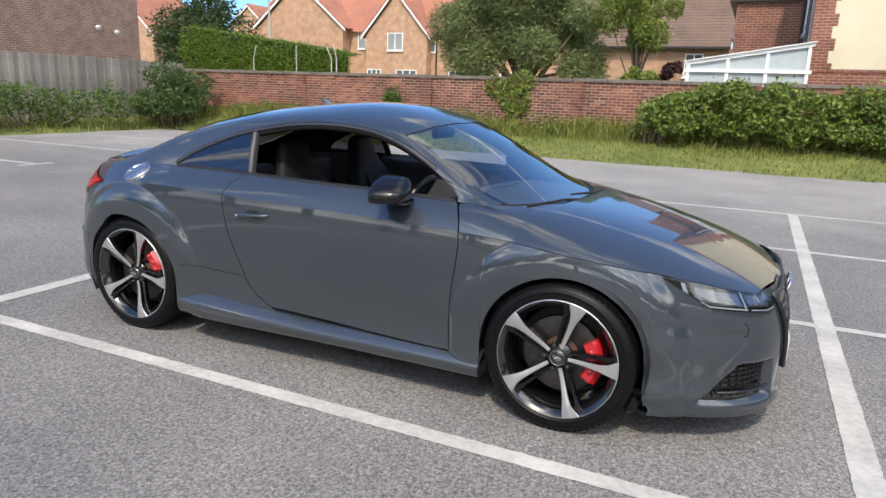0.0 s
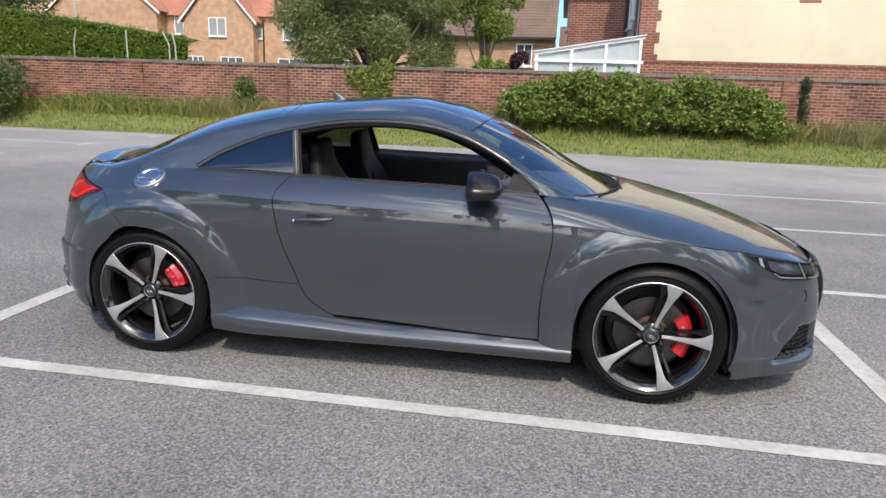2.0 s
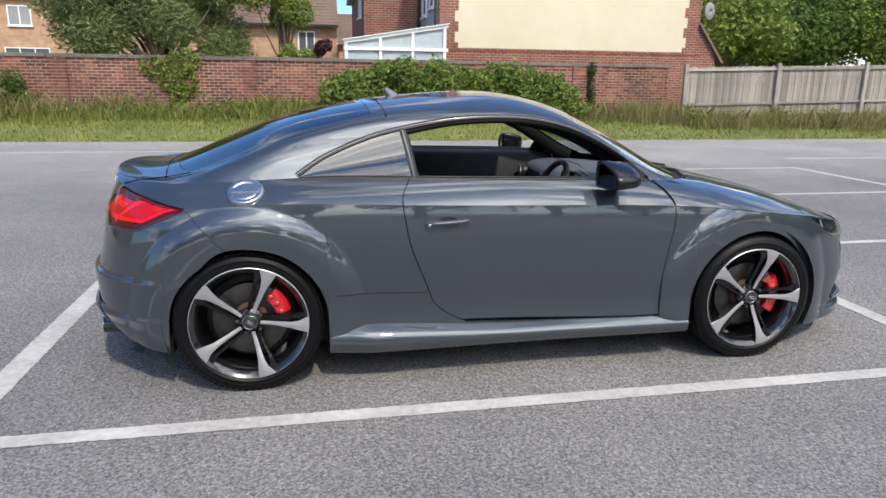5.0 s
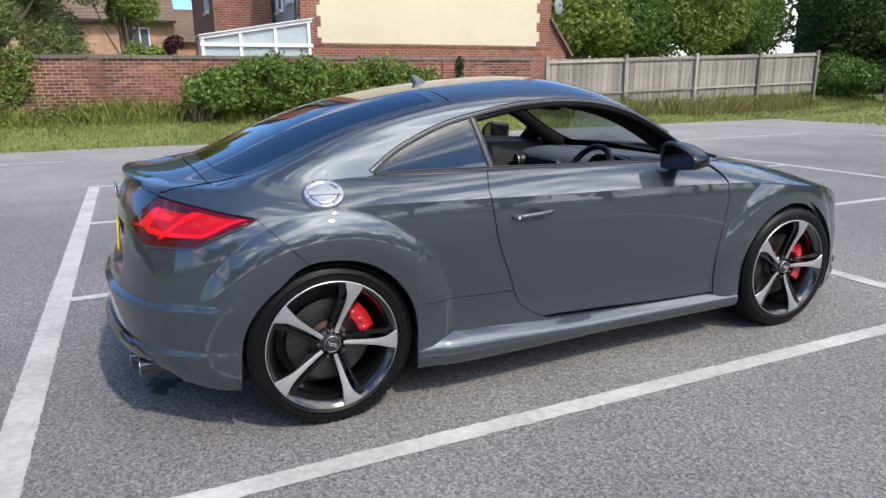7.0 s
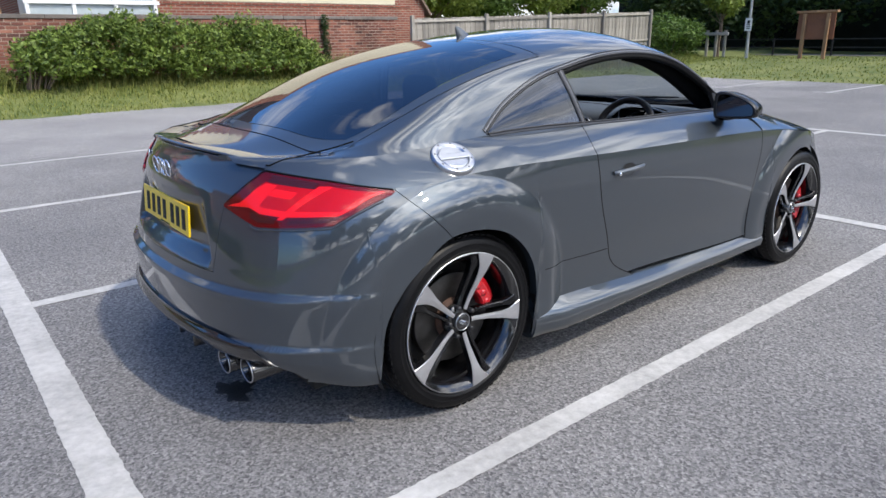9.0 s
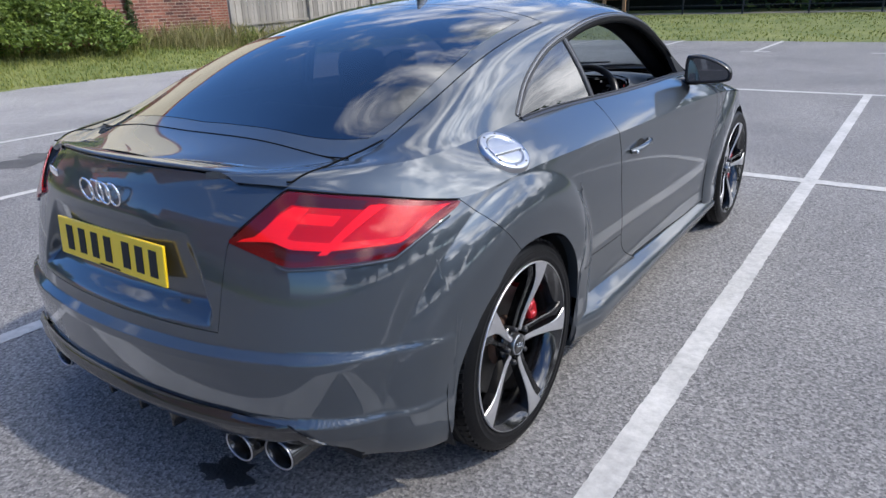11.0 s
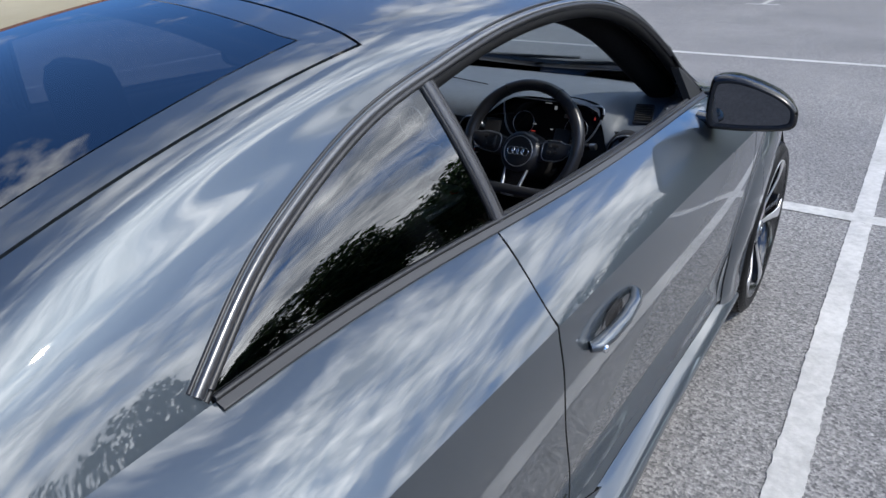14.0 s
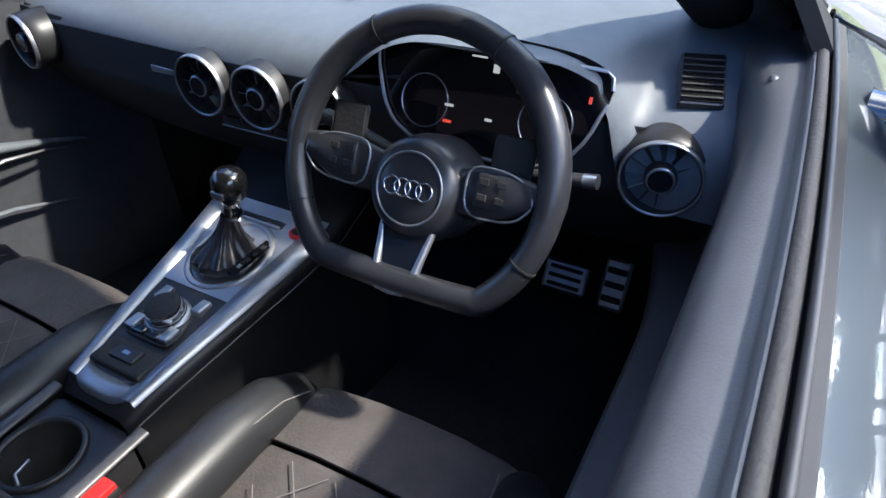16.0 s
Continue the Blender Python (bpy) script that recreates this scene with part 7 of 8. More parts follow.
def verge(name, x0, x1, y0, y1, nx, ny, label, wob="y0"):
    u, v = np.meshgrid(span(0, 1, nx), span(0, 1, ny))
    xx, yy = x0 + (x1 - x0) * u, y0 + (y1 - y0) * v
    wv = lambda s: 0.10 * np.sin(s * 1.7) + 0.07 * np.sin(s * 4.3 + 1) + 0.04 * np.sin(s * 9.1)
    if wob == "y0":
        yy = yy + wv(xx) * (1 - v)
    elif wob == "x0":
        xx = xx + wv(yy) * (1 - u)
    else:
        xx = xx + wv(yy) * u
    z = bank_z(xx, yy)
    edge = {"y0": v == 0, "x0": u == 0, "x1": u == 1}[wob]
    z = np.where(edge, -0.02, z)
    tagged(part(name, Sheet().grid(np.stack([xx, yy, z], -1)), M_GRASS), label, "grass", kind="structure")


verge("grass_verge", -16.4, 16.4, 11.75, 15.0, 220, 16, "grassy bank along the boundary wall")
verge("grass_field", 16.4, 45, -25, 24, 60, 90, "mown grass beyond the car park", "x0")
verge("grass_strip", -19, -14.7, -25, 14.8, 12, 90, "grass strip under the timber fence", "x1")
tagged(part("garden_ground", Sheet().grid(np.stack([*np.meshgrid(span(-60, 45, 20), span(14.9, 75, 12)), np.full((12, 20), 0.42)], -1)), M_GRASS), "garden ground behind the boundary wall", "ground", kind="structure")

M_BLADE = leaf_material("grass_blades", (0.075, 0.120, 0.020), (0.38, 0.39, 0.11))
M_STRAW = leaf_material("dry_grass", (0.20, 0.19, 0.075), (0.38, 0.34, 0.16))


def blades(name, n, place, h0, h1, mat, label, seed, lean=0.4, w=0.012):
    r = np.random.RandomState(seed)
    xy, tall = place(r, n)
    z = bank_z(xy[:, 0], xy[:, 1]) - 0.02
    h = (h0 + (h1 - h0) * r.rand(n) ** 1.6) * tall
    a, b = r.rand(n) * 2 * np.pi, r.rand(n) * 2 * np.pi
    d = np.stack([np.cos(a), np.sin(a), 0 * a], -1) * (w * (0.6 + 0.8 * r.rand(n)))[:, None]
    tip = np.stack([np.cos(b), np.sin(b), 0 * b], -1) * (h * lean * r.rand(n))[:, None]
    base = np.stack([xy[:, 0], xy[:, 1], z], -1)
    top = base + tip + np.stack([0 * h, 0 * h, h], -1)
    mid = base + tip * 0.3 + np.stack([0 * h, 0 * h, h * 0.55], -1)
    v = np.stack([base - d, base + d, mid + d * 0.7, top, mid - d * 0.7], 1).reshape(-1, 3)
    f = (np.arange(n)[:, None] * 5 + np.arange(5)).tolist()
    ob = part(name, Sheet().add(v, f), mat, smooth_=False)
    return tagged(ob, label, "grass", kind="stuff")


def strip_place(r, n):
    x = r.uniform(-16, 24, n)
    y = 11.75 + 2.4 * r.rand(n) ** 0.8
    tall = 0.35 + 0.9 * smooth(y, 12.6, 13.9) * (0.5 + 0.5 * np.sin(x * 1.1) * np.sin(x * 0.37 + 1))
    return np.stack([x, y], -1), tall


def tall_place(r, n):
    c = np.array([(-9.3, 13.7), (-8.2, 13.6), (-7.2, 13.8), (-5.8, 13.9), (7.2, 13.6), (7.9, 13.4), (8.8, 13.3), (10.0, 12.9), (11.4, 12.9), (13.0, 12.9), (14.5, 12.8), (16.0, 12.8), (18.0, 12.8)])
    k_ = r.randint(0, len(c), n)
    return c[k_] + r.normal(0, 1, (n, 2)) * np.array([0.55, 0.16]), np.full(n, 1.0)


def field_place(r, n):
    return np.stack([r.uniform(16.6, 27, n), r.uniform(-3, 13, n)], -1), np.full(n, 1.0)


blades("verge_grass", 60000, strip_place, 0.04, 0.32, M_BLADE, "rough green grass of the bank", 1)
blades("tall_grass", 5200, tall_place, 0.20, 0.70, M_STRAW, "tall dry grass against wall and fence", 2, 0.9, 0.010)
def wall_place(r, n):
    x = np.where(r.rand(n) < 0.75, r.uniform(-15.5, -0.8, n), r.uniform(6.4, 20.0, n))
    y = np.where(x < 9, 14.05, 13.45) - 0.75 * r.rand(n) ** 2
    return np.stack([x, y], -1), 0.55 + 0.6 * np.abs(np.sin(x * 0.9) * np.sin(x * 0.33 + 2))


blades("wall_grass", 15000, wall_place, 0.10, 0.55, M_BLADE, "long green grass at the foot of wall and fence", 5, 1.0)
blades("field_grass", 9000, field_place, 0.03, 0.10, M_BLADE, "short grass of the field", 3, 0.6, 0.02)
blades("strip_grass", 2500, lambda r, n: (np.stack([r.uniform(-16.2, -14.8, n), r.uniform(4, 14, n)], -1), np.full(n, 1.0)), 0.06, 0.30, M_BLADE, "rough grass below the timber fence", 4)


# ---------------------------------------------------------------- foliage
def leaves(name, spots, n, size, mat, parent=None, label="", seed=0, flat=0.0, stretch=1.0):
    """Many small folded leaves round spots of (x, y, z, rx, ry, rz); denser towards the outside."""
    r = np.random.RandomState(seed)
    s = np.array(spots, float)
    vol = s[:, 3] * s[:, 4] * s[:, 5]
    k_ = r.choice(len(s), n, p=vol ** 0.7 / (vol ** 0.7).sum())
    d = r.normal(0, 1, (n, 3))
    d /= np.linalg.norm(d, axis=1, keepdims=True)
    rad = 0.45 + 0.55 * r.rand(n) ** 0.45
    rad *= 1 + 0.12 * r.normal(0, 1, n)
    c = s[k_, :3] + d * s[k_, 3:] * rad[:, None]
    u = r.normal(0, 1, (n, 3))
    u[:, 2] *= 0.7
    u /= np.linalg.norm(u, axis=1, keepdims=True)
    nn = d + r.normal(0, 0.7, (n, 3)) + np.array([0, 0, flat])
    v = np.cross(nn, u)
    v /= np.linalg.norm(v, axis=1, keepdims=True) + 1e-9
    sz = (size * (0.6 + 0.8 * r.rand(n)))[:, None]
    w = np.cross(u, v) * sz * 0.18
    p = np.stack([c - u * sz * stretch, c - v * sz * 0.5 + w, c + u * sz * stretch, c + v * sz * 0.5 + w], 1).reshape(-1, 3)
    f = (np.arange(n)[:, None] * 4 + np.arange(4)).tolist()
    return part(name, Sheet().add(p, f), mat, parent, label, smooth_=False)


M_BARK = material("bark", (0.14, 0.105, 0.075), 0.9, scale=12, vary=0.4, stretch=(4, 4, 0.6), bump=0.6, bump_scale=18)
L_BUSH = leaf_material("bush_leaves", (0.045, 0.09, 0.018), (0.16, 0.26, 0.05))
L_WILLOW = leaf_material("willow_leaves", (0.09, 0.125, 0.045), (0.30, 0.36, 0.15))
L_LIME = leaf_material("lime_leaves", (0.11, 0.16, 0.03), (0.3, 0.38, 0.08))
L_DARK = leaf_material("dark_leaves", (0.02, 0.042, 0.014), (0.075, 0.125, 0.032))
L_SHRUB = leaf_material("shrub_leaves", (0.040, 0.080, 0.014), (0.30, 0.40, 0.085))
L_LAUREL = leaf_material("laurel_leaves", (0.028, 0.058, 0.018), (0.13, 0.21, 0.06))
L_HEDGE = leaf_material("hedge_leaves", (0.075, 0.14, 0.018), (0.21, 0.33, 0.045))
L_PURPLE = leaf_material("purple_leaves", (0.03, 0.010, 0.014), (0.09, 0.03, 0.035))


def tree(x, y, base, trunk_h, spots, n, size, mat, name="tree", label="", seed=0, rad=0.14, stretch=1.0, group=""):
    t = thing(name, label, "tree", (x, y, base), group)
    r = random.Random(seed)
    top = max(s[2] for s in spots)
    sh = Sheet()
    pts = [(0, 0, -0.1), (0.03, 0.02, trunk_h * 0.5), (0.05, -0.04, trunk_h), (0.0, 0.05, trunk_h + (top - trunk_h) * 0.6), (0.05, 0.0, top)]
    tube(pts, [rad * 1.3, rad, rad * 0.8, rad * 0.45, rad * 0.12], 10, sheet=sh)
    for s in spots:
        a = (r.uniform(-0.05, 0.05), r.uniform(-0.05, 0.05), trunk_h * r.uniform(0.6, 1.1))
        m_ = tuple((a[i] + s[i]) / 2 + r.uniform(-0.15, 0.15) for i in range(3))
        tube([a, m_, s[:3]], [rad * 0.45, rad * 0.28, rad * 0.08], 6, sheet=sh)
    part("trunk", sh, M_BARK, t)
    leaves("crown", spots, n, size, mat, t, seed=seed, stretch=stretch)
    return t


def blob(cx, cy, cz, rx, ry, rz, n, seed, k=0.42):
    """Smaller clumps scattered through an ellipsoid."""
    r = np.random.RandomState(seed)
    out = []
    for _ in range(n):
        d = r.normal(0, 1, 3)
        d /= np.linalg.norm(d)
        f = 0.35 + 0.5 * r.rand()
        q = k * (0.7 + 0.6 * r.rand())
        out.append((cx + d[0] * rx * f, cy + d[1] * ry * f, cz + d[2] * rz * f, rx * q, ry * q, rz * q))
    return out


def bush(name, label, at, spots, n, size, mat, seed):
    t = thing(name, label, "bush", at)
    sh = Sheet()
    for s in spots[:14]:
        tube([(s[0] * 0.6, s[1] * 0.4, 0), (s[0] * 0.9, s[1] * 0.8, s[2] * 0.6), s[:3]], [0.025, 0.016, 0.005], 5, sheet=sh)
    part("stems", sh, M_BARK, t)
    leaves("foliage", spots, n, size, mat, t, seed=seed)
    return t


# shrubs before the wall
spots = []
for k_ in range(84):
    r_ = random.Random(k_)
    fx = (k_ + r_.random()) / 84
    hgt = float(np.interp(fx, [0, 0.08, 0.25, 0.5, 0.75, 0.92, 1], [0.85, 1.15, 1.42, 1.40, 1.32, 1.15, 0.75]))
    hgt *= r_.uniform(0.80, 1.12)
    q_ = r_.uniform(0.16, 0.34)
    spots += [(6.6 * fx, r_.uniform(-0.25, 0.35), hgt * 0.86 - q_ * 0.3, q_, q_ * 1.1, q_ * r_.uniform(0.7, 1.1)),
              (6.6 * fx + r_.uniform(-0.2, 0.2), r_.uniform(-0.42, 0.05), hgt * r_.uniform(0.25, 0.65), q_ * 1.05, q_, q_ * 0.9)]
bush("shrub_row", "dense green shrubs growing against the brick wall", (-0.6, 13.45, 0.42), spots, 24000, 0.052, L_SHRUB, 11)
bush("laurel_bush", "rounded dark green bush by the timber fence", (-14.9, 12.2, 0.1), blob(0, 0, 0.85, 1.0, 1.5, 0.85, 20, 5), 8000, 0.055, L_LAUREL, 12)
spots = []
for k_ in range(16):
    r_ = random.Random(90 + k_)
    spots.append((r_.uniform(-0.3, 0.3), -2.8 + 0.36 * k_, 0.35 + 0.4 * r_.random(), 0.4, 0.4, 0.45))
bush("bramble_row", "straggly brambles below the timber fence", (-15.4, 8.0, 0.2), spots, 5000, 0.05, L_BUSH, 13)
bush("ivy_patch", "ivy climbing over the brick wall", (-4.35, 14.12, 0.0), [(0.3, 0, 1.75, 0.42, 0.10, 0.32), (0.0, 0, 1.35, 0.35, 0.08, 0.4), (0.35, 0, 1.25, 0.28, 0.08, 0.4), (0.1, 0, 0.9, 0.22, 0.08, 0.35), (-0.45, 0, 1.6, 0.3, 0.06, 0.3)], 1500, 0.05, L_LIME, 14)
bush("wall_shrub", "small shrub growing at the foot of the wall", (-7.9, 13.95, 0.4), [(0, 0, 0.75, 0.32, 0.2, 0.38), (0.1, 0, 0.35, 0.36, 0.2, 0.3), (-0.1, 0, 0.5, 0.3, 0.2, 0.3)], 1400, 0.045, L_BUSH, 15)
bush("ivy_strip", "dark ivy on a wall joint", (6.66, 14.1, 0.0), [(0, 0, 1.7, 0.12, 0.08, 0.25), (0, 0, 1.3, 0.10, 0.08, 0.3), (0.02, 0, 0.9, 0.12, 0.08, 0.3)], 500, 0.04, L_DARK, 16)
bush("hawthorn_bush", "large green bush at the fence's end", (23.0, 14.2, 0.3), blob(0, 0, 0.95, 2.0, 1.2, 0.9, 18, 6), 8000, 0.07, L_BUSH, 17)

weeds = []
for k_ in range(150):
    r_ = random.Random(1300 + k_)
    wx = r_.uniform(-14.5, -0.8) if k_ % 5 < 3 else r_.uniform(6.2, 20.5)
    wy = (13.95 if wx < 9 else 13.35) - 0.6 * r_.random() ** 1.5
    q_ = r_.uniform(0.07, 0.20)
    weeds.append((wx, wy, float(bank_z(wx, wy)) + q_ * r_.uniform(0.6, 2.0), q_ * 1.4, q_, q_ * 1.2))
tagged(leaves("weeds", weeds, 9000, 0.034, leaf_material("weed_leaves", (0.06, 0.10, 0.02), (0.33, 0.36, 0.10)), seed=23), "low green and yellowing weeds at the foot of the wall", "weeds", kind="stuff")

# clipped conifer hedge behind the wall
hedge = thing("conifer_hedge", "tall clipped conifer hedge behind the wall", "hedge", (-14.4, 16.2, 0.4))
# dark sheet under the foliage; its colour stands in for shade between the leaves
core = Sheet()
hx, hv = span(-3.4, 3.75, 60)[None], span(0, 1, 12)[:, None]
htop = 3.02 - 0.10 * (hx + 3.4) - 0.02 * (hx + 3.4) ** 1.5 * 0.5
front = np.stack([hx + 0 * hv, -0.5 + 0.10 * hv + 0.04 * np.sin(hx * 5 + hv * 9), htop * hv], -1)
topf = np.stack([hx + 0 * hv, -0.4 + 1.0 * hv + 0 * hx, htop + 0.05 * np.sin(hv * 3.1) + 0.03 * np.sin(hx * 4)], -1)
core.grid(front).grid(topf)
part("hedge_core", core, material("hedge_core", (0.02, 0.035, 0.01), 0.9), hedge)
spots = []
for k_ in range(260):
    r_ = random.Random(300 + k_)
    xx = -3.4 + 7.15 * (k_ + r_.random()) / 260
    ht = 3.02 - 0.10 * (xx + 3.4) - 0.01 * (xx + 3.4) ** 1.5
    if k_ % 4 == 0:
        spots.append((xx, r_.uniform(-0.4, 0.3), ht, 0.28, 0.3, 0.06))
    else:
        spots.append((xx, -0.5, 0.8 + (ht - 0.85) * ((k_ * 0.618) % 1), 0.32, 0.08, 0.30))
leaves("hedge_foliage", spots, 34000, 0.036, L_HEDGE, hedge, seed=21, stretch=1.3)
M_CONC = material("concrete_post", (0.42, 0.41, 0.38), 0.85, scale=20, vary=0.15)
for k_, (px, dx) in enumerate(((-14.15, 0.12), (-12.35, 0.0), (-10.95, -0.2), (-10.75, -0.1))):
    tagged(part("angled_post", tube([(px, 15.3, 0.4), (px, 15.3, 2.35), (px + dx, 15.3, 2.75)], 0.020, 6), M_CONC), "thin pale concrete fence post with a bent top", "post", "angled posts behind the wall")

tree(-5.6, 19.0, 0.4, 1.4, blob(-1.2, 0, 3.2, 2.3, 1.7, 2.0, 12, 31) + blob(1.1, 0, 3.0, 2.0, 1.7, 1.9, 12, 32) + blob(0, 0, 4.6, 2.2, 1.5, 1.5, 8, 33), 80000, 0.036, L_WILLOW, label="broad grey-green willow behind the wall", seed=41, rad=0.2, stretch=2.2)
tree(-1.75, 18.4, 0.4, 1.6, blob(0, 0, 3.5, 1.15, 1.0, 1.4, 14, 34, 0.36), 15000, 0.050, L_LIME, label="small yellow-green tree behind the wall", seed=42, rad=0.09)
bush("purple_shrub", "small purple-leaved shrub in the garden", (-0.5, 17.5, 0.4), blob(0, 0, 1.75, 0.45, 0.4, 0.4, 6, 35), 900, 0.06, L_PURPLE, 18)
bush("garden_shrub", "bright green shrub in the garden", (-1.5, 17.0, 0.4), blob(0, 0, 1.6, 0.5, 0.4, 0.4, 6, 36), 900, 0.06, L_LIME, 19)
for k_, (tx, ty, hh, mm_) in enumerate(((14.2, 19.5, 4.6, L_LIME), (17.6, 20.5, 5.0, L_BUSH), (21.5, 20.0, 5.2, L_LIME), (25.5, 21.0, 5.4, L_BUSH), (29.5, 19.0, 5.6, L_DARK))):
    tree(tx, ty, 0.4, 1.5, blob(0, 0, hh * 0.62, 2.6, 2.0, hh * 0.42, 16, 50 + k_), 20000, 0.09, mm_, label="leafy tree behind the panel fence", seed=60 + k_, rad=0.16, group="trees behind the fence")
tree(-34.3, 33.0, 0.4, 2.0, blob(0, 0, 4.2, 4.0, 2.6, 2.9, 22, 58), 14000, 0.12, L_DARK, label="dark tree between the houses", seed=70, rad=0.2)
woods = thing("woodland", "dark dense woodland edge beyond the field", "woods", (0, 0, 0), kind="stuff")
spots = []
for k_ in range(60):
    r_ = random.Random(700 + k_)
    spots.append((31 + r_.uniform(-1, 4), -22 + 0.75 * k_ + r_.uniform(-1, 1), r_.uniform(1.0, 7.5), 2.0, 2.0, 1.7))
leaves("woodland_leaves", spots, 34000, 0.19, L_DARK, woods, seed=71)
# added dark box behind the leaves, standing in for the wood's inner shade
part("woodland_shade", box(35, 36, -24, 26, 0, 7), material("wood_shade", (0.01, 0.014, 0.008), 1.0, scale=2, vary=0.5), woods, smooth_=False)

# trees and houses on the far side of the car park, seen in the paint and the glass
for k_ in range(-6, 8):
    r_ = random.Random(800 + k_)
    hh = 7.6 + r_.uniform(-1, 1.5)
    tree(-1 + 4.2 * k_, -21 + r_.uniform(-1.5, 1.5), 0, 1.8, blob(0, 0, hh * 0.58, 2.7, 2.2, hh * 0.42, 16, 90 + k_), 6000, 0.17, L_DARK, label="dark leafy tree across the car park", seed=100 + k_, rad=0.2, group="trees across the car park")


# ---------------------------------------------------------------- boundary wall, brick by brick
M_MORTAR = material("mortar", (0.37, 0.30, 0.24), 0.95, scale=30, vary=0.25, bump=0.2, bump_scale=90)


def brick_tone(name, by_object):
    m = material(name, (0.3, 0.1, 0.07), 0.88)
    n, l = m.node_tree.nodes, m.node_tree.links
    p = n["Principled BSDF"]
    rp = n.new("ShaderNodeValToRGB")
    e = rp.color_ramp.elements
    e[0].position, e[0].color = 0.0, (0.10, 0.045, 0.038, 1)
    e[1].position, e[1].color = 1.0, (0.33, 0.150, 0.108, 1)
    x = e.new(0.3)
    x.color = (0.185, 0.072, 0.055, 1)
    x = e.new(0.75)
    x.color = (0.245, 0.098, 0.072, 1)
    if by_object:
        g = n.new("ShaderNodeObjectInfo")
        l.new(g.outputs["Random"], rp.inputs["Fac"])
    else:
        g = n.new("ShaderNodeNewGeometry")
        l.new(g.outputs["Random Per Island"], rp.inputs["Fac"])
    ge = n.new("ShaderNodeNewGeometry")
    ns = n.new("ShaderNodeTexNoise")
    ns.inputs["Scale"].default_value = 1.1
    ns.inputs["Detail"].default_value = 7
    l.new(ge.outputs["Position"], ns.inputs["Vector"])
    r2 = n.new("ShaderNodeValToRGB")
    r2.color_ramp.elements[0].position, r2.color_ramp.elements[0].color = 0.34, (0.54, 0.52, 0.49, 1)
    r2.color_ramp.elements[1].position, r2.color_ramp.elements[1].color = 0.66, (1.12, 1.06, 0.97, 1)
    l.new(ns.outputs["Fac"], r2.inputs["Fac"])
    mx = n.new("ShaderNodeMix")
    mx.data_type, mx.blend_type = "RGBA", "MULTIPLY"
    mx.inputs["Factor"].default_value = 1
    l.new(rp.outputs["Color"], mx.inputs["A"])
    l.new(r2.outputs["Color"], mx.inputs["B"])
    l.new(mx.outputs["Result"], p.inputs["Base Color"])
    return m


M_BRICK_ONE = brick_tone("brick_single", True)
M_BRICK_ALL = brick_tone("brick_many", False)
M_BRICK = brick_material("house_brick", (0.27, 0.088, 0.055), (0.20, 0.060, 0.042), (0.30, 0.25, 0.20))
M_ORANGE = brick_material("orange_brick", (0.52, 0.29, 0.18), (0.43, 0.235, 0.14), (0.48, 0.39, 0.30))
M_COPING = material("coping", (0.15, 0.13, 0.115), 0.85, scale=8, vary=0.35, bump=0.3, bump_scale=40)
WY = 14.2
wall = tagged(part("wall_boundary", box(-16.2, 9.02, WY - 0.004, WY + 0.23, 0.0, 1.80), M_MORTAR, smooth_=False), "red brick boundary wall with pilasters and a dark coping", "wall", kind="structure")
for k_ in range(28):
    x0 = -16.2 + 0.904 * k_
    r_ = random.Random(k_)
    dz = 0.012 * r_.random()
    part("coping_stone", box(x0 + 0.004, x0 + 0.898, WY - 0.05 + 0.01 * r_.random(), WY + 0.28, 1.80 + 0.002 * (k_ % 2), 1.885 + dz, 0.010), M_COPING, wall, smooth_=False)
bw, bh = 0.207, 0.0595
one = bpy.data.meshes.new("brick")
b_ = box(-bw / 2, bw / 2, -0.012, 0.014, -bh / 2, bh / 2, 0.003, 1)
b_.to_mesh(one)
b_.free()
one.materials.append(M_BRICK_ONE)
rest, made = Sheet(), 0
cube_f = [(0, 1, 2, 3), (0, 4, 5, 1), (1, 5, 6, 2), (2, 6, 7, 3), (3, 7, 4, 0)]
cols = [c for c in range(-2, 6)]
for row in range(19):
    z = 0.42 + 0.075 * row
    if z > 1.79:
        break
    for k_ in range(113):
        x = -16.08 + 0.225 * k_ + (0.1125 if row % 2 else 0)
        if x > 9.05:
            continue
        r_ = random.Random(row * 1000 + k_)
        dy = r_.uniform(-0.003, 0.003)
        near_p = any(abs(x - (-11.3 + 4.4 * c)) < 0.05 for c in cols)
        if near_p:
            continue
        if -6.3 < x < -2.7 and made < 300:
            o = part("brick", one, M_BRICK_ONE, wall)
            o.location = (x, WY + dy, z)
            made += 1
        else:
            yf = WY - 0.012 + dy
            h, g_ = bw / 2, bh / 2
            if x + h > 9.02:
                x, h = (x - h + 9.02) / 2, (9.02 - x + h) / 2
            rest.add([(x - h, yf, z - g_), (x + h, yf, z - g_), (x + h, yf, z + g_), (x - h, yf, z + g_), (x - h, WY + 0.02, z - g_), (x + h, WY + 0.02, z - g_), (x + h, WY + 0.02, z + g_), (x - h, WY + 0.02, z + g_)], cube_f)
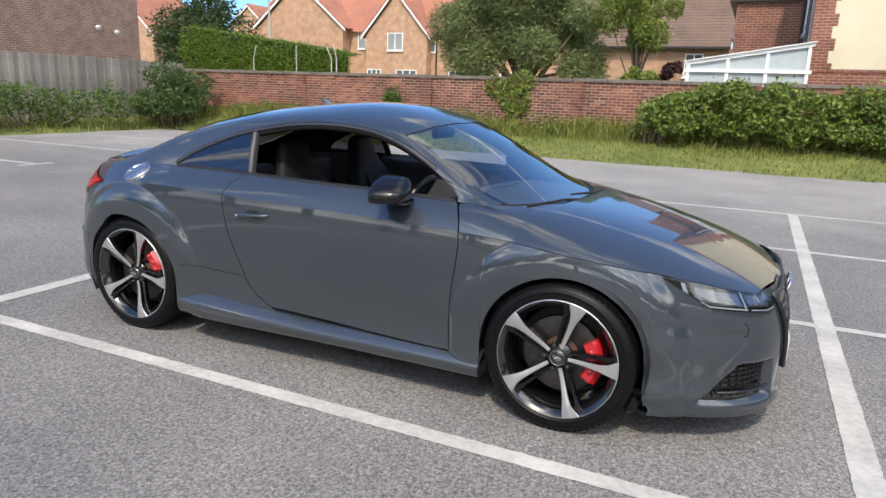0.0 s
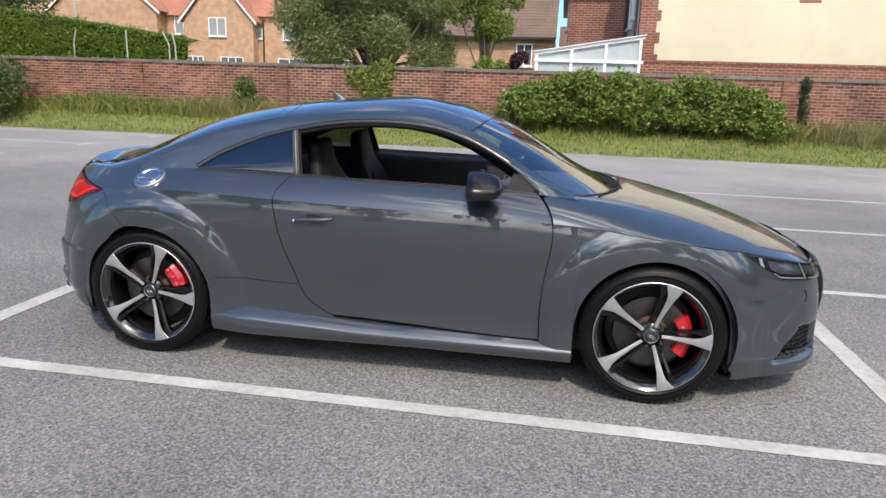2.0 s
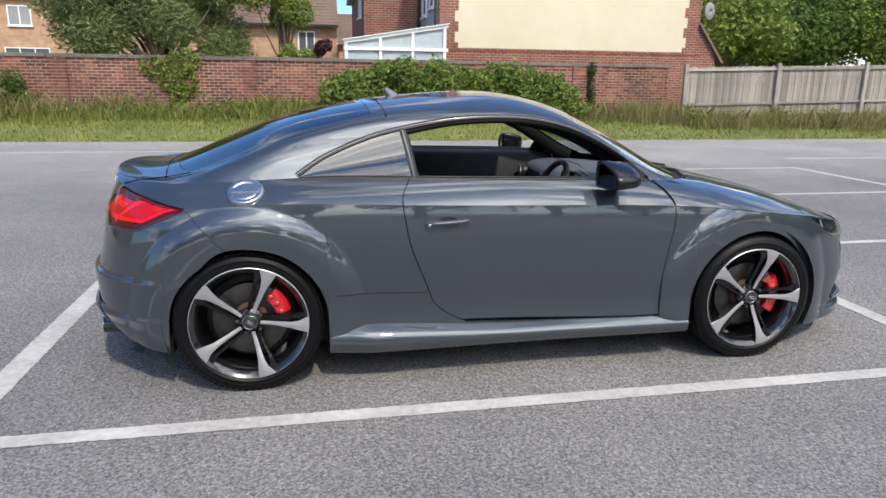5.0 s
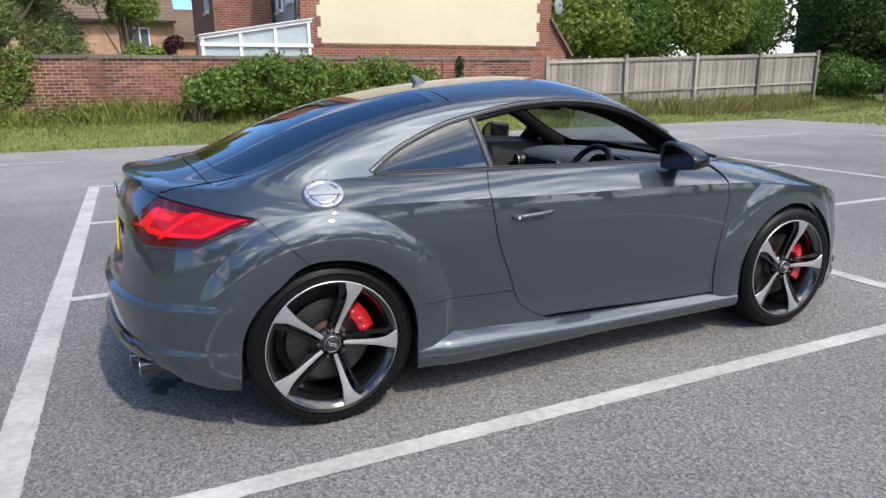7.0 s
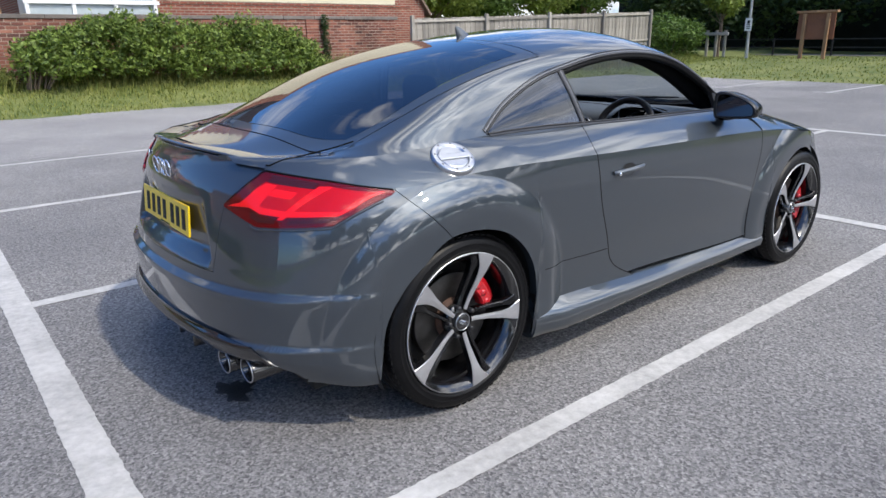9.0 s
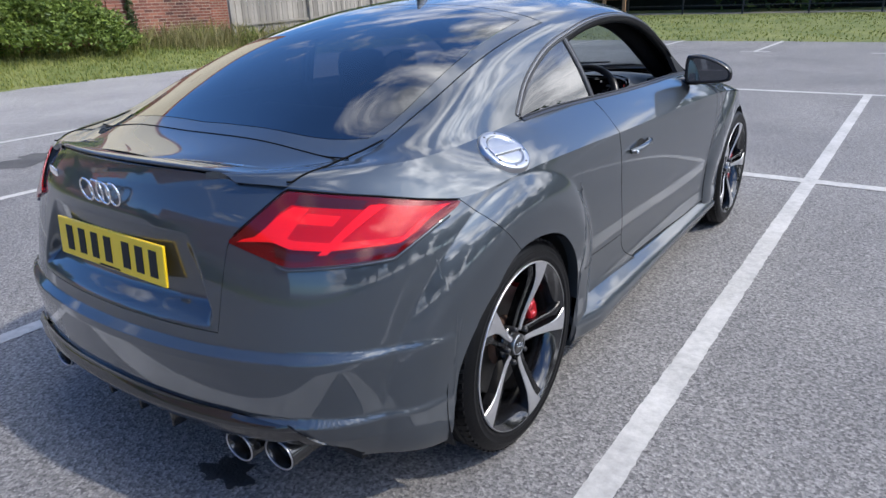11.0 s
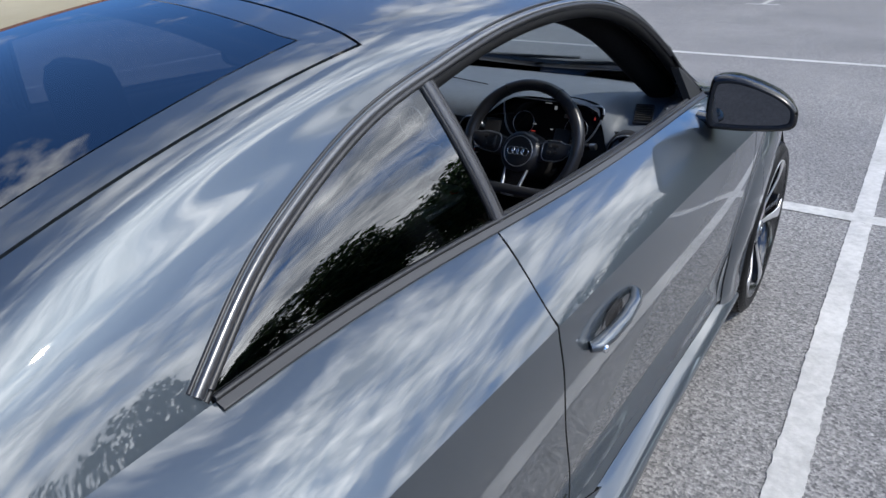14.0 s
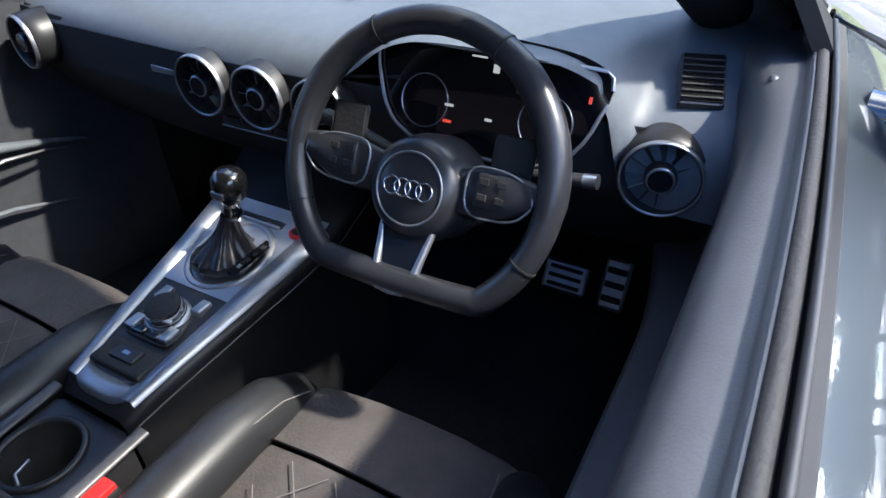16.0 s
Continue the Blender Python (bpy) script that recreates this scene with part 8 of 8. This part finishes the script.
for c in cols:
    xx = -11.3 + 4.4 * c
    for row in range(19):
        z = 0.42 + 0.075 * row
        for x, h in (((xx - 0.058, 0.1075), (xx + 0.112, 0.054)) if row % 2 else ((xx + 0.058, 0.1075), (xx - 0.112, 0.054))):
            if z < 1.79 and xx < 9:
                yf, g_ = WY - 0.050, bh / 2
                rest.add([(x - h, yf, z - g_), (x + h, yf, z - g_), (x + h, yf, z + g_), (x - h, yf, z + g_), (x - h, WY + 0.02, z - g_), (x + h, WY + 0.02, z - g_), (x + h, WY + 0.02, z + g_), (x - h, WY + 0.02, z + g_)], cube_f)
    if xx < 9:
        part("pilaster_core", box(xx - 0.155, xx + 0.155, WY - 0.040, WY + 0.01, 0.0, 1.80), M_MORTAR, wall, smooth_=False)
tagged(part("bricks", rest, M_BRICK_ALL, wall, smooth_=False), kind="stuff")

# ---------------------------------------------------------------- timber fences
M_FENCE = material("weathered_wood", (0.43, 0.40, 0.35), 0.85, second=(0.23, 0.21, 0.18), scale=14, stretch=(6, 6, 0.5), bump=0.3)
f_n, f_l = M_FENCE.node_tree.nodes, M_FENCE.node_tree.links
f_i, f_r, f_m = f_n.new("ShaderNodeObjectInfo"), f_n.new("ShaderNodeMapRange"), f_n.new("ShaderNodeMix")
f_r.inputs["To Min"].default_value, f_r.inputs["To Max"].default_value = 0.62, 1.12
f_m.data_type, f_m.blend_type = "RGBA", "MULTIPLY"
f_m.inputs["Factor"].default_value = 1
f_p = f_n["Principled BSDF"].inputs["Base Color"]
f_l.new(f_i.outputs["Random"], f_r.inputs["Value"])
f_l.new(f_p.links[0].from_socket, f_m.inputs["A"])
f_l.new(f_r.outputs["Result"], f_m.inputs["B"])
f_l.new(f_m.outputs["Result"], f_p)


def plank_mesh(w, h, t):
    me = bpy.data.meshes.new("plank")
    b = box(-w / 2, w / 2, -t / 2, t / 2, 0.0, h, 0.002, 1)
    b.to_mesh(me)
    b.free()
    me.materials.append(M_FENCE)
    return me


fence = thing("panel_fence", "weathered grey timber panel fence with posts and rails", "fence", (9.2, 13.65, 0))
pm = plank_mesh(0.098, 1.36, 0.016)
rise = 0.026
for k_ in range(112):
    o = part("plank", pm, M_FENCE, fence)
    o.location = (0.05 + k_ * 0.102, 0.010 * (k_ % 2), 0.46 + rise * k_ * 0.102 + random.Random(k_).uniform(-0.008, 0.008))
for k_ in range(5):
    x = k_ * 2.86
    part("post", box(x - 0.05, x + 0.05, -0.11, -0.012, 0.2, 1.90 + rise * x, 0.006), M_FENCE, fence, smooth_=False)
    if k_ < 4:
        for zz in (0.80, 1.74):
            b_ = box(x + 0.05, x + 2.81, -0.06, -0.010, zz - 0.03, zz + 0.03, 0.004)
            for v in b_.verts:
                v.co.z += rise * v.co.x
            part("rail", b_, M_FENCE, fence, smooth_=False)
tf = thing("timber_fence", "tall weathered close-board fence behind the brambles", "fence", (-16.4, 14.3, 0))
pm2 = plank_mesh(0.14, 1.85, 0.018)
for k_ in range(112):
    o = part("plank", pm2, M_FENCE, tf)
    o.location = (0.012 * (k_ % 2), -0.07 - k_ * 0.145, 0.22 + random.Random(50 + k_).uniform(-0.02, 0.02))
    o.rotation_euler = (0, 0, math.radians(90))
for k_ in range(6):
    part("post", box(-0.13, -0.02, -2.7 * k_ - 0.06, -2.7 * k_ + 0.06, 0.1, 2.0, 0.006), M_FENCE, tf, smooth_=False)

# ---------------------------------------------------------------- houses
M_CREAM = material("cream_render", (0.66, 0.60, 0.455), 0.9, second=(0.60, 0.54, 0.40), scale=2.2, bump=0.12, bump_scale=60, big=0.35)
M_PALE = material("pale_render", (0.52, 0.52, 0.50), 0.9, scale=3, vary=0.06)
M_DISH = material("dish_grey", (0.24, 0.25, 0.26), 0.6, scale=9, vary=0.15)
M_UPVC = material("white_plastic", (0.80, 0.81, 0.81), 0.35, scale=5, vary=0.04)
M_PANE = material("window_pane", (0.10, 0.12, 0.14), 0.06, coat=0.4)
M_NET = material("net_curtain", (0.27, 0.29, 0.30), 0.8, scale=9, vary=0.15, stretch=(5, 5, 1))
M_BLIND = material("pale_blind", (0.40, 0.46, 0.48), 0.35, scale=4, vary=0.12)
M_BROWN_TILE = material("brown_roof_tiles", (0.155, 0.105, 0.080), 0.85, scale=7, vary=0.3, stretch=(1, 3, 3), bump=0.5, bump_scale=22)
M_RED_TILE = material("red_roof_tiles", (0.36, 0.155, 0.105), 0.85, scale=7, vary=0.25, stretch=(1, 3, 3), bump=0.5, bump_scale=22)
M_GUTTER = material("black_gutter", (0.02, 0.02, 0.022), 0.4)


def tiles(parent, x0, x1, y0, z0, y1, z1, mat, rows=22, name="roof_slope"):
    """A slope of overlapping tile courses from an eave (y0, z0) to a ridge (y1, z1)."""
    slope = new(name)
    slope.parent = parent
    for k_ in range(rows):
        f0, f1 = k_ / rows, (k_ + 1.15) / rows
        ya, yb = y0 + (y1 - y0) * f0, y0 + (y1 - y0) * min(f1, 1)
        za, zb = z0 + (z1 - z0) * f0 + 0.03, z0 + (z1 - z0) * min(f1, 1) + 0.005
        p = np.array([[(x0, ya, za - 0.035), (x1, ya, za - 0.035)], [(x0, ya, za), (x1, ya, za)], [(x0, yb, zb), (x1, yb, zb)]])
        part("tile_course", Sheet().grid(p, y1 < y0), mat, slope, smooth_=False)
    return slope


def window(parent, x0, x1, y, z0, z1, face="y", pane=None, bars=2):
    w = new("window")
    w.parent = parent
    pane = pane or M_PANE

    def bx(a0, a1, d0, d1, c0, c1):
        return box(a0, a1, y + d0, y + d1, c0, c1) if face == "y" else box(y + d0, y + d1, a0, a1, c0, c1)
    t = 0.06
    part("pane", bx(x0 + t, x1 - t, -0.015, 0.0, z0 + t, z1 - t), pane, w, smooth_=False)
    for a0, a1, c0, c1 in ((x0, x0 + t, z0, z1), (x1 - t, x1, z0, z1), (x0 + t, x1 - t, z0, z0 + t), (x0 + t, x1 - t, z1 - t, z1)):
        part("frame", bx(a0, a1, -0.05, 0.0, c0, c1), M_UPVC, w, smooth_=False)
    for k_ in range(1, bars):
        a = x0 + (x1 - x0) * k_ / bars
        part("mullion", bx(a - 0.03, a + 0.03, -0.045, 0.0, z0 + t, z1 - t), M_UPVC, w, smooth_=False)
    part("sill", bx(x0 - 0.06, x1 + 0.06, -0.11, 0.0, z0 - 0.07, z0 - 0.004), M_UPVC, w, smooth_=False)
    return w


house = thing("cream_house", "brick house with a cream rendered gable wall and quoined corners", "house", (0, 0, 0.0))
FY = 16.6
part("wall", box(2.82, 11.28, FY, 26.0, 0.3, 7.5), M_BRICK, house, smooth_=False)
part("render_panel", box(3.28, 10.82, FY - 0.022, FY - 0.002, 2.34, 7.2), M_CREAM, house, "smooth cream render", smooth_=False)
for k_ in range(16):
    z = 2.34 + 0.30 * k_
    for xq, sg in ((3.28, 1), (10.82, -1)):
        b_ = box(*sorted((xq - sg * 0.002, xq - sg * (0.002 - 0.11 if k_ % 2 else 0.09))), FY - 0.028, FY - 0.003, z, z + 0.148)
        part("quoin", box(*sorted((xq, xq + sg * 0.11)), FY - 0.030, FY - 0.0225, z + (0.15 if k_ % 2 else 0), z + (0.30 if k_ % 2 else 0.15)), M_BRICK, house, smooth_=False)
        b_.free()
part("vent_course", box(6.95, 7.5, FY - 0.03, FY - 0.02, 3.92, 4.09), M_BRICK, house, smooth_=False)
part("plinth_course", box(2.80, 11.30, FY - 0.02, FY - 0.001, 2.26, 2.325), M_BRICK, house, smooth_=False)
part("flank_render", box(2.795, 2.818, 16.9, 20.0, 1.8, 6.0), M_PALE, house, smooth_=False)
window(house, 17.3, 18.1, 2.79, 3.55, 4.7, "x", bars=1)
window(house, 18.7, 19.5, 2.79, 3.4, 4.7, "x", bars=1)
part("wing", box(0.85, 2.80, 20.0, 27.0, 0.3, 6.4), M_BRICK, house, smooth_=False)
window(house, 21.0, 22.0, 0.84, 3.5, 4.8, "x", bars=2)
part("wing_eave", box(0.62, 2.82, 19.85, 27.0, 4.45, 4.62), M_GUTTER, house, smooth_=False)
part("downpipe", tube([(2.72, 16.75, 2.4), (2.72, 16.75, 6.4)], 0.04, 8), M_GUTTER, house)
part("downpipe", tube([(2.70, 19.9, 2.0), (2.70, 19.9, 6.0)], 0.04, 8), M_GUTTER, house)
part("lean_to", slab([(11.28, 0.3), (11.95, 0.3), (11.95, 2.25), (11.28, 3.15)], 2.5, lambda u, v, e: (u, FY + 0.02 + e, v)), M_BRICK, house, smooth_=False)
part("lean_to_roof", slab([(11.22, 3.18), (12.12, 2.0), (12.17, 2.06), (11.26, 3.26)], 2.8, lambda u, v, e: (u, FY - 0.12 + e, v)), M_BROWN_TILE, house, smooth_=False)
dish = part("satellite_dish", turned([(0.26, 0.05), (0.2, 0.02), (0.12, 0.005), (0.0, 0.0), (0.12, -0.005), (0.2, 0.01), (0.262, 0.045)], 30, "y"), M_DISH, house, "round grey satellite dish")
dish.matrix_basis = pose(11.55, FY - 0.1, 3.62, 0, 0, 25)

cons = thing("conservatory", "white framed lean-to conservatory beside the cream house", "conservatory", (0, 15.75, 0.0))
top = lambda x: 2.40 + 0.165 * x
part("glazing", slab([(0.05, 0.5), (2.85, 0.5), (2.85, top(2.85) - 0.03), (0.05, top(0.05) - 0.03)], 0.02, lambda u, v, e: (u, 0.03 + e, v)), M_BLIND, cons, "pale blinds behind the glass", smooth_=False)
for x in (0.02, 0.98, 1.90, 2.82):
    part("post", box(x - 0.04, x + 0.04, -0.03, 0.03, 0.4, top(x) - 0.02), M_UPVC, cons, smooth_=False)
for f in ((lambda x: 2.22), top):
    b_ = slab([(-0.05, f(-0.05) - 0.045), (2.92, f(2.92) - 0.045), (2.92, f(2.92) + 0.04), (-0.05, f(-0.05) + 0.04)], 0.08, lambda u, v, e: (u, -0.045 + e, v))
    part("rail", b_, M_UPVC, cons, smooth_=False)
part("roof_sheet", slab([(-0.08, top(-0.08) + 0.045), (2.95, top(2.95) + 0.045), (2.95, top(2.95) + 0.07), (-0.08, top(-0.08) + 0.07)], 1.0, lambda u, v, e: (u, -0.1 + e, v)), M_UPVC, cons, smooth_=False)
part("end_panel", box(-0.03, 0.0, 0.03, 0.85, 0.4, 2.34), M_UPVC, cons, smooth_=False)

bh2 = thing("brown_roof_house", "orange brick house with a brown tiled roof", "house", (0, 0, 0))
part("wall", box(-7.0, 0.30, 30.0, 37.0, 0.3, 3.88), M_ORANGE, bh2, smooth_=False)
tiles(bh2, -7.2, 0.36, 29.7, 3.80, 33.6, 7.2, M_BROWN_TILE)
window(bh2, -1.55, -0.75, 29.99, 2.5, 3.55)
part("gutter", box(-7.2, 0.36, 29.58, 29.70, 3.74, 3.84), M_GUTTER, bh2, smooth_=False)
gr2 = thing("garage", "low garage with a brown tiled roof", "house", (0, 0, 0))
part("wall", box(0.5, 4.0, 34.0, 38.0, 0.3, 3.2), M_ORANGE, gr2, smooth_=False)
tiles(gr2, 0.45, 4.1, 33.7, 3.15, 36.0, 4.9, M_BROWN_TILE, 14)

oh = thing("gabled_houses", "row of orange brick houses with red tiled gables and white windows", "house", (0, 0, 0))
part("wall", box(-37.0, -8.0, 42.0, 49.0, 0.3, 5.75), M_ORANGE, oh, smooth_=False)
tiles(oh, -37.2, -7.8, 41.7, 5.70, 45.5, 9.2, M_RED_TILE, 24)


def gable(cx, hw, eave, apex, y):
    part("gable_wall", slab([(cx - hw, 0.3), (cx + hw, 0.3), (cx + hw, eave), (cx, apex), (cx - hw, eave)], 1.2, lambda u, v, e: (u, y + e, v)), M_ORANGE, oh, smooth_=False)
    for sg in (-1, 1):
        o = slab([(cx, apex + 0.05), (cx + sg * (hw + 0.35), eave - (apex - eave) * 0.35 / hw + 0.05), (cx + sg * (hw + 0.35), eave - (apex - eave) * 0.35 / hw + 0.27), (cx, apex + 0.27)], 0.06, lambda u, v, e: (u, y - 0.25 + e, v))
        part("bargeboard", o, M_UPVC, oh, smooth_=False)
        o = slab([(cx, apex + 0.28), (cx + sg * (hw + 0.4), eave - (apex - eave) * 0.4 / hw + 0.28), (cx + sg * (hw + 0.4), eave - (apex - eave) * 0.4 / hw + 0.36), (cx, apex + 0.36)], 4.2, lambda u, v, e: (u, y - 0.3 + e, v))
        part("gable_roof", o, M_RED_TILE, oh, smooth_=False)


gable(-31.6, 4.1, 5.9, 9.3, 41.0)
gable(-23.0, 2.55, 5.4, 8.3, 41.2)
for x0, x1, z0, z1, yy in ((-26.75, -25.35, 4.45, 5.75, 41.99), (-23.7, -22.4, 4.30, 5.55, 41.18), (-21.3, -20.1, 4.25, 5.4, 41.18 + 0.81), (-18.6, -17.3, 4.2, 5.35, 41.99), (-15.6, -14.4, 4.2, 5.3, 41.99)):
    window(oh, x0, x1, yy, z0, z1, pane=M_NET)
for x0, x1 in ((-25.4, -24.2), (-22.9, -21.2), (-19.0, -16.5), (-15.0, -12.5)):
    window(oh, x0, x1, 41.17 if -25.5 < x0 < -20.6 else 41.99, 1.9, 2.95, pane=M_PANE, bars=3)
part("downpipe", tube([(-20.0, 41.9, 0.5), (-20.0, 41.9, 5.5)], 0.06, 6), M_GUTTER, oh)

bb = thing("brick_building", "tall brown brick building with two flood lights", "building", (0, 0, 0))
M_DKBRICK = brick_material("dark_brick", (0.30, 0.165, 0.13), (0.225, 0.12, 0.095), (0.37, 0.32, 0.28), "y")
part("wall", box(-34, -21.0, -2.0, 16.55, 0.2, 8.5), M_DKBRICK, bb, smooth_=False)
for yy in (14.55, 15.35):
    f = part("flood_light", turned([(0.0, 0.0), (0.05, 0.02), (0.09, 0.10), (0.10, 0.16), (0.0, 0.15)], 20, "x"), M_UPVC, bb)
    f.matrix_basis = pose(-20.9, yy, 3.35 - 0.1 * (yy > 15), 0, 20, 0)
def far_house(cx, hw, eave, apex, y):
    fh = thing("far_gable_house", "distant orange brick house end with a red roof", "house", (cx, y, 0.3), "distant houses")
    part("wall", slab([(-hw, 0.0), (hw, 0.0), (hw, eave), (0, apex), (-hw, eave)], 6.0, lambda u, v, e: (u, e, v)), M_ORANGE, fh, smooth_=False)
    for sg in (-1, 1):
        k = (apex - eave) / hw
        o = slab([(0, apex + 0.05), (sg * (hw + 0.3), eave - 0.3 * k + 0.05), (sg * (hw + 0.3), eave - 0.3 * k + 0.22), (0, apex + 0.22)], 6.3, lambda u, v, e: (u, -0.2 + e, v))
        part("roof", o, M_RED_TILE, fh, smooth_=False)
        o = slab([(0, apex - 0.1), (sg * (hw + 0.3), eave - 0.3 * k - 0.1), (sg * (hw + 0.3), eave - 0.3 * k + 0.05), (0, apex + 0.05)], 0.06, lambda u, v, e: (u, -0.27 + e, v))
        part("bargeboard", o, M_UPVC, fh, smooth_=False)


far_house(-45.0, 3.3, 4.9, 8.0, 36.0)
far_house(-46.0, 2.2, 7.0, 8.9, 52.0)
tagged(part("parked_van", box(-24.5, -21.5, 22.5, 24.5, 0.42, 2.42, 0.2, 3), material("dark_blue_paint", (0.02, 0.035, 0.07), 0.3, coat=1.0)), "dark parked vehicle roof behind the fence", "car")
tagged(part("lamp_post", tube([(-23.0, 27.0, 0.4), (-23.0, 27.0, 9.0)], [0.07, 0.05], 8), M_CONC), "slim pale street lamp post", "post")

# ---------------------------------------------------------------- far field: board, pole, sapling, railing
M_SIGN = material("brown_board", (0.235, 0.095, 0.05), 0.7, scale=9, vary=0.25, stretch=(1, 6, 1))
M_SIGNPOST = material("stained_post", (0.33, 0.185, 0.095), 0.8, scale=12, vary=0.25, stretch=(5, 5, 0.6))
M_GALV = material("galvanised_steel", (0.42, 0.43, 0.44), 0.45, metal=0.8, scale=14, vary=0.12)
sb = thing("notice_board", "brown wooden notice board on two posts", "sign", (24.0, 8.85, 0.28))
part("board", box(0.0, 0.06, -0.64, 0.66, 0.74, 1.68, 0.01), M_SIGN, sb, smooth_=False)
part("hood", box(-0.08, 0.14, -0.70, 0.72, 1.66, 1.74, 0.01), M_SIGNPOST, sb, smooth_=False)
for y in (-0.42, 0.40):
    part("post", box(-0.11, -0.01, y - 0.06, y + 0.06, -0.1, 1.64, 0.01), M_SIGNPOST, sb, smooth_=False)
pl = thing("sign_pole", "grey lamp pole with a small white notice", "pole", (24.2, 11.45, 0.28))
part("shaft", tube([(0, 0, -0.1), (0, 0.02, 1.0), (0, 0.06, 5.0)], [0.075, 0.06, 0.05], 10), M_GALV, pl)
part("notice", box(-0.09, -0.075, -0.12, 0.16, 1.08, 1.55, 0.004), M_PLATE_W, pl, smooth_=False)
for zz in (1.15, 1.22, 1.29):
    part("notice_bar", box(-0.094, -0.0905, -0.06, 0.10, zz, zz + 0.03), M_DARK, pl, smooth_=False)
part("notice_block", box(-0.094, -0.0905, -0.03, 0.07, 1.35, 1.47), M_DARK, pl, smooth_=False)
part("lamp_head", turned([(0.0, 0.0), (0.10, 0.02), (0.12, 0.12), (0.08, 0.22), (0.0, 0.24)], 16, "z"), M_UPVC, pl).location = (0, 0.03, 2.25)
tree(24.3, 12.75, 0.25, 1.3, blob(0, 0, 2.6, 1.0, 1.0, 0.8, 10, 77), 2200, 0.10, L_LIME, label="young staked tree with light green leaves", seed=78, rad=0.05)
st = thing("tree_stakes", "pale timber stakes and bar round the young tree", "stake", (24.0, 12.7, 0.22))
for y in (-0.38, 0.0, 0.40):
    part("stake", box(-0.05, 0.05, y - 0.045, y + 0.045, 0, 1.18, 0.01), M_FENCE, st, smooth_=False)
part("stake_bar", box(-0.10, -0.051, -0.55, 0.55, 0.98, 1.10, 0.01), M_FENCE, st, smooth_=False)
rl = thing("field_railing", "low dark metal railing along the field's far edge", "railing", (27.5, -12, 0.3))
for k_ in range(12):
    part("post", box(-0.03, 0.03, 2.4 * k_ - 0.03, 2.4 * k_ + 0.03, 0, 0.75), M_GUTTER, rl, smooth_=False)
for zz in (0.35, 0.68):
    part("rail", box(-0.02, 0.02, -0.2, 26.6, zz, zz + 0.04), M_GUTTER, rl, smooth_=False)
tagged(part("far_path", box(28.0, 29.5, -20, 24, 0.20, 0.335), material("path_gravel", (0.20, 0.18, 0.15), 0.9, scale=20, vary=0.2)), "gravel path beyond the railing", "path", kind="structure")


# no more than three levels: a thing, its parts and their pieces
again = True
while again:
    again = False
    for ob in list(bpy.data.objects):
        p1 = ob.parent
        p2 = p1.parent if p1 else None
        if p2 and p2.parent:
            ob.matrix_basis = p1.matrix_basis @ ob.matrix_basis
            ob.parent = p2
            again = True
